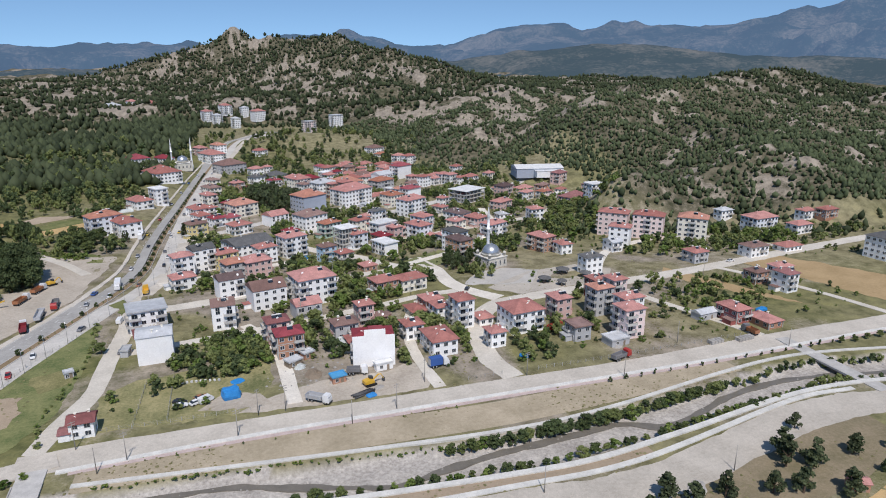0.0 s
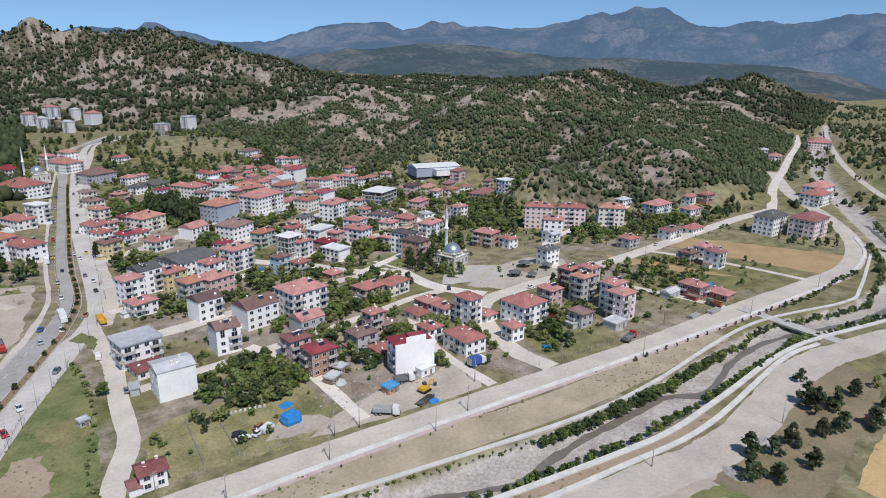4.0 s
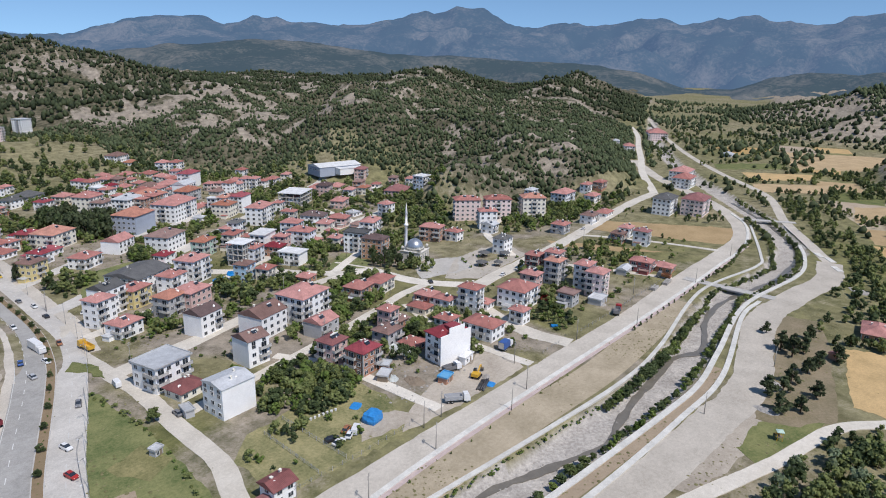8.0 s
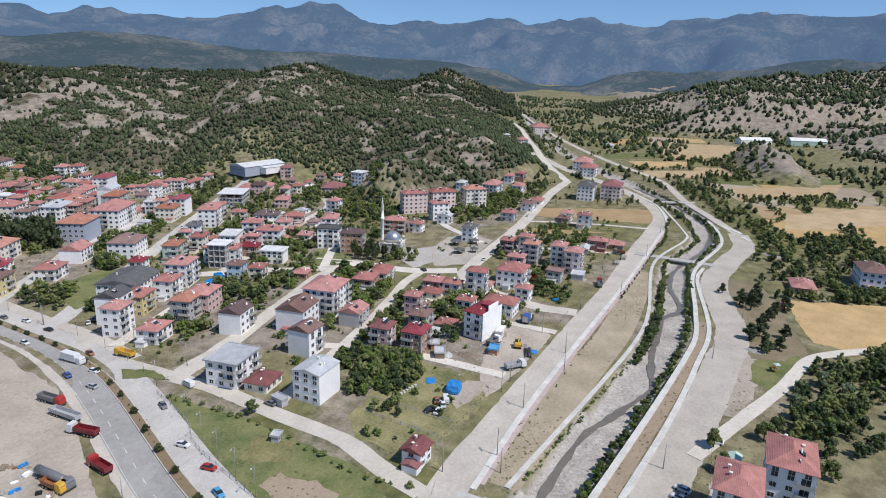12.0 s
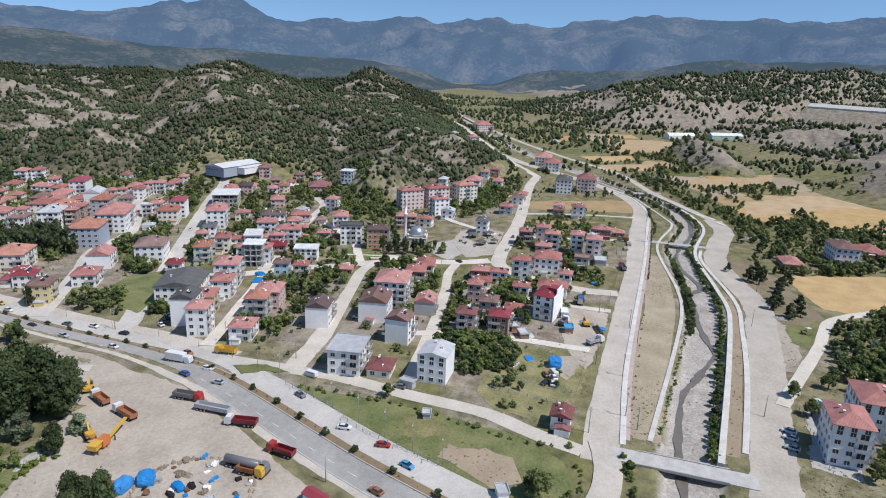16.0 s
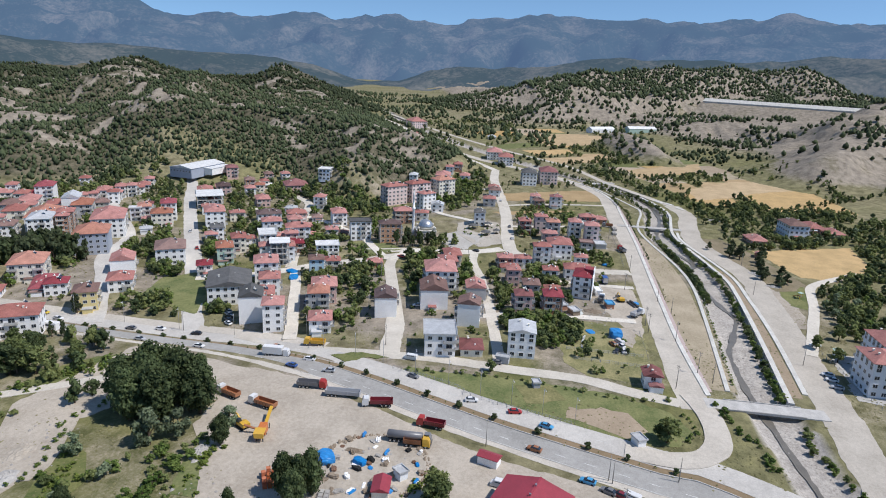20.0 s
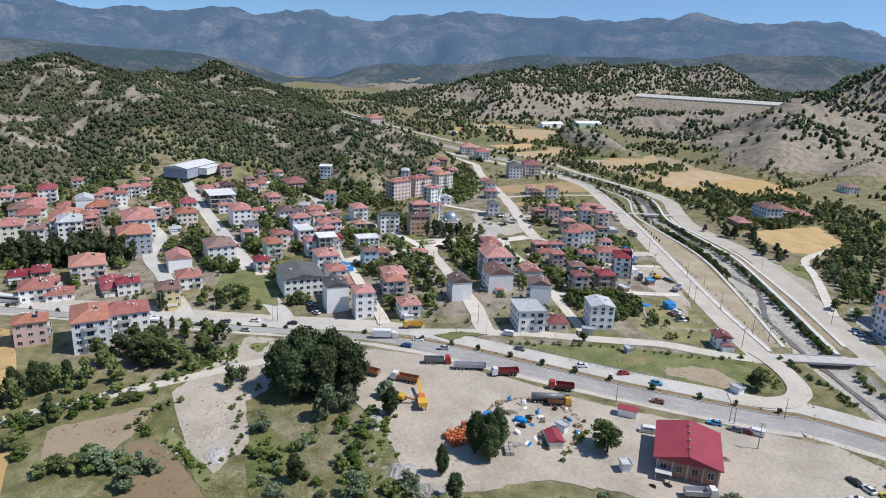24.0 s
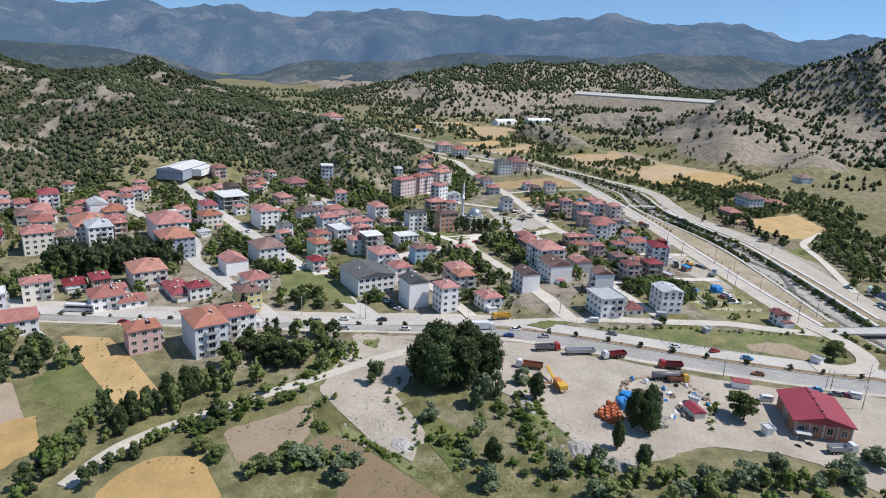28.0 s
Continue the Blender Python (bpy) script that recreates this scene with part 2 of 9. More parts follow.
NORTH_BEYOND = [(9000, 1600), (9000, 9000), (-9000, 9000), (-9000, 1500)]
SOUTH_BEYOND = [(-9000, -1700), (-9000, -9000), (9000, -9000), (9000, 1150)]
NORTH_FOOT = [(-3200, 1500), (-1200, 1330), (-400, 1150), (100, 1030), (190, 870), (150, 660), (190, 610), (290, 600), (300, 500), (262, 430), (222, 372),
              (262, 352), (330, 330), (400, 322), (480, 375), (600, 440), (800, 545), (1100, 690), (1500, 880), (3200, 1600)]
SOUTH_FOOT = [(3200, 1150), (1500, 560), (1150, 350), (1000, 235), (900, 130), (800, 60), (640, -10), (540, -20), (470, -80), (440, -260), (420, -500), (300, -900), (-400, -1500), (-3200, -1700)]
HILLS = []


def hill(x, y, high, rx, ry, turn=0.0):
    HILLS.append((x, y, high, rx, ry, radians(turn)))


RIDGES = []


def ridge(crest, wide, power=1.4):
    """A ridge: a crest line of (x, y, height) from which the ground falls away on both sides."""
    RIDGES.append((crest, wide, power))


def ridge_rise(x, y, crest, wide, power):
    best, top = np.full(np.shape(x), 1e9), np.zeros(np.shape(x))
    for (ax, ay, az), (bx, by, bz) in zip(crest, crest[1:]):
        dx, dy = bx - ax, by - ay
        k = np.clip(((x - ax) * dx + (y - ay) * dy) / (dx * dx + dy * dy), 0, 1)
        d = np.hypot(x - ax - k * dx, y - ay - k * dy)
        top = np.where(d < best, az + (bz - az) * k, top)
        best = np.minimum(best, d)
    return top * np.exp(-(best / wide) ** power)


ridge([(330, 590, 44), (366, 652, 56), (489, 694, 58), (560, 722, 64), (640, 735, 52), (744, 690, 36), (800, 640, 26)], 95)
ridge([(489, 690, 50), (430, 560, 40), (382, 430, 29), (378, 372, 27)], 62)
ridge([(330, 905, 34), (385, 952, 43), (520, 900, 50), (560, 730, 60)], 85)
ridge([(-420, 1900, 52), (-240, 1960, 100), (-140, 2000, 118), (-48, 2036, 186), (20, 1990, 148), (90, 1950, 148), (215, 1890, 156), (300, 1720, 122), (390, 1550, 98), (450, 1330, 70), (420, 1150, 52)], 230, 1.15)
ridge([(60, 1560, 60), (196, 1362, 66), (250, 1200, 44)], 110)
ridge([(760, 1000, 58), (1000, 1180, 66), (1300, 1350, 70)], 160)
ridge([(900, 760, 44), (1150, 900, 55), (1500, 1050, 62)], 130)
ridge([(930, 330, 10), (1020, 248, 38), (1043, 206, 38), (1126, 150, 50), (1300, 20, 58), (1545, -100, 84), (1700, -240, 96)], 62)
ridge([(1400, 320, 60), (1600, 200, 84), (1800, 60, 92), (1900, -150, 112), (1880, -420, 118)], 170)
ridge([(520, 112, 12), (575, 131, 19), (648, 153, 21), (700, 160, 16)], 44)
ridge([(905, -330, 60), (826, -345, 108), (800, -430, 150), (850, -560, 165)], 70)
hill(246, 392, 24, 30, 26, 20)
hill(225, 800, 12, 60, 60)
hill(60, 830, 12, 70, 45, 0)
hill(-440, 1640, 22, 220, 160, 0)
hill(455, -40, 16, 50, 30, -30)
hill(420, -120, 18, 60, 35, -50)
hill(515, -75, 26, 85, 60, -40)
hill(700, -160, 34, 120, 70, -40)
hill(850, -260, 40, 120, 80, -50)
DAM_A, DAM_B, DAM_TOP = Vector((1283, -50)), Vector((1125, -345)), 46.0

RIVER = [(-420, 60), (-250, 108), (-140, 135), (-55, 143), (7, 140), (60, 139), (100, 143), (170, 155), (230, 150), (285, 158), (340, 188),
         (400, 235), (470, 290), (570, 360), (760, 470), (1100, 640)]


def ease(q):
    q = np.clip(q, 0, 1)
    return q * q * (3 - 2 * q)


def town_dip(x, y):
    """The town lies in a shallow hollow between the river terrace and the hills."""
    return -4.6 * ease((y - 262) / 100) * ease((x + 80) / 26) * ease((380 - x) / 110) * ease((800 - y) / 110)


def dip1(x, y):
    return float(town_dip(np.array([x]), np.array([y]))[0])


def height(x, y):
    x, y = np.asarray(x, float), np.asarray(y, float)
    s = side_distance(x, y, NORTH_FOOT, NORTH_BEYOND)
    s = s + 26 * (fbm(x, y, 120, 3, 3) - 0.5)
    n = np.maximum(s, 0)
    z = 30 * (1 - np.exp(-n / 70)) - 12 * np.exp(-((n - 480) / 170) ** 2) + 0.012 * np.maximum(n - 700, 0)
    s2 = np.maximum(side_distance(x, y, SOUTH_FOOT, SOUTH_BEYOND) + 22 * (fbm(x, y, 90, 8, 3) - 0.5), 0)
    z = z + 22 * (1 - np.exp(-s2 / 160)) + 0.018 * s2
    rise = np.clip((n + s2) / 90, 0, 1)
    crest = np.zeros(x.shape)
    for line, wide, power in RIDGES:
        crest = np.maximum(crest, ridge_rise(x, y, line, wide, power))
    crest = np.maximum(1.06 * crest - 4.5, 0) * np.clip(np.maximum(np.maximum(s, 0), np.maximum(s2, 0)) / 40 + (x > 900) + np.clip((crest - 8) / 6, 0, 1), 0, 1)
    z = np.maximum(z, crest) + 0.15 * np.minimum(z, crest)
    rise = np.maximum(rise, np.clip(crest / 30, 0, 1))
    spur = ridged(x + 30 * fbm(x, y, 90, 23, 2), y, 190, 21, 3)
    z = z + rise * (26 * (spur - 0.66) + 20 * (ridged(x, y, 78, 31, 3) - 0.62) + 8 * (ridged(x, y, 30, 35, 2) - 0.6))
    z = np.maximum(z, 0) + town_dip(x, y)
    for hx, hy, high, rx, ry, turn in HILLS:
        u = ((x - hx) * math.cos(turn) + (y - hy) * math.sin(turn)) / rx
        v = (-(x - hx) * math.sin(turn) + (y - hy) * math.cos(turn)) / ry
        q = u * u + v * v
        b = np.maximum(np.exp(-q) - 0.05, 0) / 0.95
        z = z + high * b * (0.75 + 0.5 * ridged(x, y, 70, 41, 3))
    along = DAM_B - DAM_A
    u = ((x - DAM_A.x) * along.x + (y - DAM_A.y) * along.y) / along.length
    v = ((x - DAM_A.x) * along.y - (y - DAM_A.y) * along.x) / along.length
    wall = np.where(v > 0, DAM_TOP - v * 0.42, DAM_TOP)
    inside = (u > -5) & (u < along.length + 5) & (v > -12) & (v < 190)
    z = np.where(inside, np.maximum(wall, np.minimum(z, 4)), z)
    r = line_distance(x, y, RIVER)
    bed = -2.1 + 2.1 * np.clip((r - 6.6) / 1.9, 0, 1)
    z = np.where((r < 8.2) & (z < 6), np.minimum(z, bed) + 0.35 * (fbm(x, y, 9, 51, 3) - 0.5) * (r < 7.0), z)
    return z


def height1(x, y):
    return float(height(np.array([x]), np.array([y]))[0])


def mesh_object(name, verts, faces, mats, parent=None, smooth=False, slots=None):
    me = bpy.data.meshes.new(name)
    me.from_pydata([tuple(v) for v in verts], [], faces)
    for m in mats if isinstance(mats, (list, tuple)) else [mats]:
        me.materials.append(m)
    if slots is not None:
        me.polygons.foreach_set("material_index", slots)
    if smooth:
        me.polygons.foreach_set("use_smooth", [True] * len(me.polygons))
    me.update()
    ob = new(name, me)
    if parent is not None:
        ob.parent = parent
    return ob


def ground_sheet():
    n = 560
    u = np.linspace(-1, 1, n)
    xs, ys = 40 + 520 * u + 2900 * u ** 5, 300 + 520 * u + 2900 * u ** 5
    gx, gy = np.meshgrid(xs, ys)
    z = height(gx, gy)
    verts = np.stack([gx, gy, z], -1).reshape(-1, 3)
    i = np.arange(n * n).reshape(n, n)
    faces = np.stack([i[:-1, :-1], i[:-1, 1:], i[1:, 1:], i[1:, :-1]], -1).reshape(-1, 4)
    me = bpy.data.meshes.new("ground")
    me.vertices.add(len(verts))
    me.vertices.foreach_set("co", verts.ravel())
    me.loops.add(faces.size)
    me.loops.foreach_set("vertex_index", faces.ravel())
    me.polygons.add(len(faces))
    me.polygons.foreach_set("loop_start", np.arange(0, faces.size, 4))
    me.polygons.foreach_set("use_smooth", np.ones(len(faces), bool))
    me.update(calc_edges=True)
    cover = me.color_attributes.new("cover", "FLOAT_COLOR", "POINT")
    x, y, zz = verts.T
    r = line_distance(x, y, RIVER)
    south = (x > 380) & (side_distance(x, y, NORTH_FOOT, NORTH_BEYOND) < -30)
    bald = np.clip((zz - 2.5) / 7, 0, 1) * south * (0.35 + 0.7 * ridged(x, y, 34, 87, 3))
    c = np.stack([np.maximum(bareness(x, y), bald), lushness(x, y), (r < 8.4) & (zz < 3), np.clip(side_distance(x, y, NORTH_FOOT, NORTH_BEYOND) / 14, 0, 1)], -1).astype(np.float32)
    cover.data.foreach_set("color", c.ravel())
    m = bpy.data.materials.new("ground")
    m.use_nodes = True
    nt = m.node_tree
    bsdf = nt.nodes["Principled BSDF"]
    at = nt.nodes.new("ShaderNodeAttribute")
    at.attribute_name = "cover"
    sep = nt.nodes.new("ShaderNodeSeparateColor")
    nt.links.new(at.outputs["Color"], sep.inputs["Color"])
    pos = nt.nodes.new("ShaderNodeNewGeometry").outputs["Position"]
    big, mid, small = _noise(nt, pos, 0.02, 5), _noise(nt, pos, 0.15, 6, 0.6), _noise(nt, pos, 1.1, 6, 0.7)
    dry = _ramp(nt, mid, (0.165, 0.145, 0.082), (0.40, 0.345, 0.235), 0.36, 0.64)
    green = _ramp(nt, mid, (0.085, 0.10, 0.034), (0.245, 0.23, 0.10), 0.34, 0.66)
    floor = _ramp(nt, mid, (0.062, 0.062, 0.037), (0.19, 0.165, 0.115), 0.36, 0.66)
    rock = _ramp(nt, mid, (0.205, 0.175, 0.142), (0.405, 0.35, 0.28), 0.3, 0.7)
    bed = _ramp(nt, _math(nt, "ADD", _math(nt, "MULTIPLY", small, 0.5), _math(nt, "MULTIPLY", mid, 0.5)), (0.33, 0.30, 0.27), (0.54, 0.50, 0.45), 0.36, 0.62)
    g = _math(nt, "ADD", sep.outputs["Green"], _math(nt, "MULTIPLY", _math(nt, "SUBTRACT", mid, 0.5), 1.3), True)
    col = _mix(nt, g, dry, green)
    col = _mix(nt, at.outputs["Alpha"], col, floor)
    b = _math(nt, "MULTIPLY", _math(nt, "SUBTRACT", _math(nt, "ADD", sep.outputs["Red"], _math(nt, "MULTIPLY", _math(nt, "SUBTRACT", _math(nt, "ADD", _math(nt, "MULTIPLY", mid, 0.5), _math(nt, "MULTIPLY", small, 0.5)), 0.5), 1.7)), 0.28), 2.2, True)
    col = _mix(nt, b, col, rock)
    col = _mix(nt, sep.outputs["Blue"], col, bed)
    col = _mix(nt, 0.55, col, _ramp(nt, small, (0.55, 0.55, 0.55), (1.25, 1.25, 1.25), 0.25, 0.75), "MULTIPLY")
    nt.links.new(col, bsdf.inputs["Base Color"])
    bsdf.inputs["Roughness"].default_value = 0.95
    bsdf.inputs["Specular IOR Level"].default_value = 0.1
    _bump(nt, bsdf, _math(nt, "ADD", mid, small), 0.5, 0.5)
    me.materials.append(m)
    return tagged(new("ground", me), "dry grassy valley floor rising into rocky pine hills", "ground", kind="structure")


LUSH = []


def lush(x, y, rx, ry, amount=0.8):
    LUSH.append((x, y, rx, ry, amount))


def lushness(x, y):
    g = 0.45 + 1.1 * (fbm(x, y, 70, 61) - 0.5)
    for lx, ly, rx, ry, amount in LUSH:
        q = ((x - lx) / rx) ** 2 + ((y - ly) / ry) ** 2
        g = g + (amount - 0.35) * np.clip(1.4 - q, 0, 1)
    return np.clip(g, 0, 1)


def bareness(x, y):
    """Bare rock and eroded soil on the slopes: gullied patches that break through the woods."""
    s = side_distance(x, y, NORTH_FOOT, NORTH_BEYOND)
    south = side_distance(x, y, SOUTH_FOOT, SOUTH_BEYOND)
    up = np.clip(np.maximum(s, south) / 60, 0, 1)
    gully = ridged(x + 0.35 * fbm(x, y, 90, 72, 2) * 90, y * 0.6, 24, 74, 3)
    patch = 0.32 * fbm(x, y, 110, 71, 2) + 0.68 * gully
    bare = np.clip((patch - 0.575) * 7.5, 0, 1) * up
    bald = np.clip((south + 10) / 40, 0, 1) * np.clip(1.7 - np.hypot(x - 800, y + 60) / 300, 0, 1)
    bare = np.maximum(bare, bald * (0.35 + 0.65 * fbm(x, y, 60, 79)))
    bare = np.maximum(bare, np.clip((south - 4) / 40, 0, 1) * (0.30 + 0.6 * ridged(x, y * 0.7, 40, 83, 3)))
    bare = bare * np.where(x > 1120, 0.45, 1.0)
    for hx, hy, rx in ((246, 400, 26), (345, 366, 26), (562, 128, 60), (515, -75, 95), (1000, 290, 140)):
        bare = np.maximum(bare, np.clip(1.3 - np.hypot(x - hx, y - hy) / rx, 0, 1) * (0.35 + 0.65 * fbm(x, y, 30, 78)))
    town = np.clip(1.6 - np.hypot((x - 60) / 190, (y - 330) / 230), 0, 1)
    return np.maximum(bare, town * np.clip((fbm(x, y, 34, 81, 3) - 0.42) * 4, 0, 0.75) * (1 - up))


lush(-70, 215, 22, 45, 0.8)
lush(-30, 175, 40, 18, 0.5)
lush(20, 370, 30, 14, 0.9)
lush(-150, 330, 40, 60, 0.75)
lush(90, 200, 25, 18, 0.6)
lush(240, 235, 70, 30, 0.45)
lush(-200, 700, 220, 220, 0.9)
lush(600, 200, 200, 90, 0.5)
lush(120, 80, 60, 35, 0.45)
lush(240, 55, 200, 75, 0.55)
lush(480, 90, 240, 110, 0.5)
ground_sheet()


# ---- mountains on the horizon ----
SKYLINE = [1.60, 1.50, 1.40, 1.30, 1.20, 1.13, 1.07, 1.00, 0.98, 0.96, 0.94, 0.91, 0.94, 1.07, 1.20, 1.15, 1.10, 1.29, 1.48, 1.64, 1.73, 1.96,
           2.25, 1.88, 1.40, 1.30, 1.14, 1.69, 2.22, 2.66, 2.93, 2.89, 2.50, 2.67, 2.76, 2.69, 2.63, 2.58, 2.64, 3.02, 3.40, 3.60, 4.12, 3.97,
           3.20, 2.87, 2.69, 2.83, 2.97, 2.86, 3.19, 3.49, 3.30, 3.30, 3.51, 3.66, 3.30, 3.08, 3.20, 3.48, 3.72, 3.91, 4.01, 3.86, 3.72, 3.75,
           4.01, 3.76, 3.55, 3.91, 4.27, 4.40, 4.10, 3.83, 3.90, 3.98, 3.67, 3.24, 2.81, 3.01, 3.26, 3.13, 3.00, 2.90, 2.80, 2.70, 2.60, 2.50,
           2.40]
NEAR_SKYLINE = [-1.20, -1.14, -1.08, -1.02, -0.96, -0.90, -0.84, -0.79, -0.77, -0.75, -0.73, -0.71, -0.69, -0.67, -0.65, -0.63, -0.61, -0.52, -0.28, -0.04, 0.20, 0.65,
           0.83, 1.22, 1.33, 1.10, 0.76, 0.42, 0.20, 0.17, 0.15, 0.07, 0.00, -0.08, -0.30, -0.70, -1.37, -1.85, -1.70, -0.80, -0.30, -0.30, -0.25, 0.00,
           0.60, 1.00, 0.77, 0.90, 1.00, 1.00, 1.57, 1.56, 1.60, 1.16, 0.95, 0.79, 0.75, 0.71, 0.68, 0.64, 0.60]


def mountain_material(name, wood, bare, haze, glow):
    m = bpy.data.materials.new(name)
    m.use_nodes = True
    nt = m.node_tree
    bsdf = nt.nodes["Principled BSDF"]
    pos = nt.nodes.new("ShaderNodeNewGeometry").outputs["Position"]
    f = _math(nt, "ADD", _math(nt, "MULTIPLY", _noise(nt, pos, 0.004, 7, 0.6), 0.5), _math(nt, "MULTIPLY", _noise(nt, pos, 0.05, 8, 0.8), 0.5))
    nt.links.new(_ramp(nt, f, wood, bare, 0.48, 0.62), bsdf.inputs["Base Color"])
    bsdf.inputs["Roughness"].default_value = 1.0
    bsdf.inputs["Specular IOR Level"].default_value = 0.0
    # distance haze is put into the slopes as an even blue emission
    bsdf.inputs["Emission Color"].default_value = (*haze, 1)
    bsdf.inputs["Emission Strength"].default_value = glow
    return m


def mountain_ring(name, label, profile, first, step, far, deep, mat, rough):
    """A range all round: the crest at its height over the eye, slopes that fall towards the valley with spurs and gullies."""
    az = np.arange(-180, 180.01, 0.4)
    knots = first + step * np.arange(len(profile))
    el = np.interp(az, knots, profile, left=profile[0], right=profile[-1])
    el = el + 0.22 * (fbm(az * 10, az * 0 + far, 22, 17, 4) - 0.5) * min(1, far / 3500)
    rows = np.linspace(0, 1, 26)
    verts = []
    eye = [(a, Vector((-305 * k, 340 * k ** 1.6, 0))) for a, k in ((-180, 0), (16, 0), (43, 0.3), (58, 0.46), (78, 0.8), (93, 1), (180, 1))]
    ax = np.interp(az, [a for a, _ in eye], [p.x for _, p in eye])
    ay = np.interp(az, [a for a, _ in eye], [p.y for _, p in eye])
    s, c = np.sin(np.radians(az)), np.cos(np.radians(az))
    for k in rows:
        r = far - deep * (1 - k)
        x, y = ax + r * s, ay + r * c
        top = 100 + far * np.tan(np.radians(el)) + rough * 0.25 * (fbm(x, y, 120, 5) - 0.5)
        low = -20.0
        shape = k ** 1.25
        z = low + (top - low) * shape + rough * (ridged(x, y, 620, 11, 5) - 0.6) * math.sin(math.pi * min(1, k * 1.02)) * 2
        z = np.minimum(z, low + (top - low) * (0.25 + 0.75 * k))
        verts.append(np.stack([x, y, z], -1))
    n = len(az)
    back = verts[-1].copy()
    back[:, :2] += np.stack([s, c], -1) * 60
    back[:, 2] -= 120
    verts.append(back)
    v = np.concatenate(verts)
    i = np.arange(len(verts) * n).reshape(len(verts), n)
    faces = np.stack([i[:-1, :-1], i[:-1, 1:], i[1:, 1:], i[1:, :-1]], -1).reshape(-1, 4).tolist()
    ob = mesh_object(name, v.tolist(), faces, mat, smooth=True)
    return tagged(ob, label, "mountains", kind="structure")


# last two values: painted haze colour and how strongly the slopes glow with it
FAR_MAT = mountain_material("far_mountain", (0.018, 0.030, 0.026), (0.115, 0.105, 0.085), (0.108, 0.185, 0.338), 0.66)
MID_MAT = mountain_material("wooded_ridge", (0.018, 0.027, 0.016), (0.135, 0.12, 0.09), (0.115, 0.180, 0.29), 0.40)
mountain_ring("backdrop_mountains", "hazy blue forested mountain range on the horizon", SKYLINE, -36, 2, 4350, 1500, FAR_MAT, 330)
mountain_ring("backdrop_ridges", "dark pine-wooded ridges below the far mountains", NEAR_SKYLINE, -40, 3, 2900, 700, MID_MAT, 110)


# ---- roads, strips and fields ----
def smooth_line(points, step=5.0):
    p = [Vector(q).to_2d() if len(q) > 2 else Vector(q) for q in points]
    p = [p[0] * 2 - p[1], *p, p[-1] * 2 - p[-2]]
    out = []
    for a, b, c, d in zip(p, p[1:], p[2:], p[3:]):
        n = max(2, int((c - b).length / step))
        for k in range(n):
            t = k / n
            out.append(0.5 * (2 * b + (c - a) * t + (2 * a - 5 * b + 4 * c - d) * t * t + (3 * b - a - 3 * c + d) * t ** 3))
    out.append(p[-2])
    return out


def offset_line(line, off):
    res = []
    for k, q in enumerate(line):
        a, b = line[max(0, k - 1)], line[min(len(line) - 1, k + 1)]
        t = (b - a).normalized()
        res.append(q + Vector((-t.y, t.x)) * off)
    return res


ROADS = []


def strip(name, label, points, width, lift, mat, thick=0.25, shift=0.0, category="road", drape=True, keep_clear=True, kind="structure", wobble=0.0):
    """A band along a line, draped on the ground, with a skirt down its edges."""
    line = offset_line(smooth_line(points, 2.5 if wobble else 5.0), shift)
    if keep_clear:
        ROADS.append((line[::2] if wobble else line, width / 2))
    ob_v, faces = [], []
    rnd = random.Random(len(points) + int(width * 10))
    mids = offset_line(line, 0)
    left = [q for q in offset_line(line, width / 2)]
    right = [q for q in offset_line(line, -width / 2)]
    zl = height(np.array([q.x for q in mids]), np.array([q.y for q in mids])) if drape else np.zeros(len(mids))
    dips = town_dip(np.array([q.x for q in mids]), np.array([q.y for q in mids]))
    for k, (a, b) in enumerate(zip(left, right)):
        if wobble:
            m = (a + b) / 2
            a = m + (a - m) * (1 + wobble * 2.2 * (noise.noise((a.x * 0.09, a.y * 0.09, 0)) + 0.6 * noise.noise((a.x * 0.37, a.y * 0.37, 5))))
            b = m + (b - m) * (1 + wobble * 2.2 * (noise.noise((b.x * 0.09, b.y * 0.09, 0)) + 0.6 * noise.noise((b.x * 0.37, b.y * 0.37, 5))))
        z = (max(zl[k] - dips[k], -0.05) + dips[k] if drape else zl[k]) + lift
        ob_v += [(a.x, a.y, z - thick), (a.x, a.y, z), (b.x, b.y, z), (b.x, b.y, z - thick)]
    for k in range(len(left) - 1):
        o = 4 * k
        for j in range(3):
            faces.append((o + j, o + j + 1, o + j + 5, o + j + 4))
    faces += [(0, 3, 2, 1), (len(ob_v) - 4, len(ob_v) - 3, len(ob_v) - 2, len(ob_v) - 1)]
    ob = mesh_object(name, ob_v, [f[::-1] for f in faces], mat)
    return tagged(ob, label, category, kind=kind)


CROPS = []
CROP_BOXES = []


def in_crops(x, y):
    """Whether points stand in a sown or cut field."""
    x, y = np.asarray(x, float), np.asarray(y, float)
    hit = np.zeros(x.shape, bool)
    for ring in CROPS:
        inside = np.zeros(x.shape, bool)
        for (ax, ay), (bx, by) in zip(ring, ring[1:] + ring[:1]):
            if ay != by:
                inside ^= ((ay > y) != (by > y)) & (x < (bx - ax) * (y - ay) / (by - ay) + ax)
        hit |= inside
    return hit


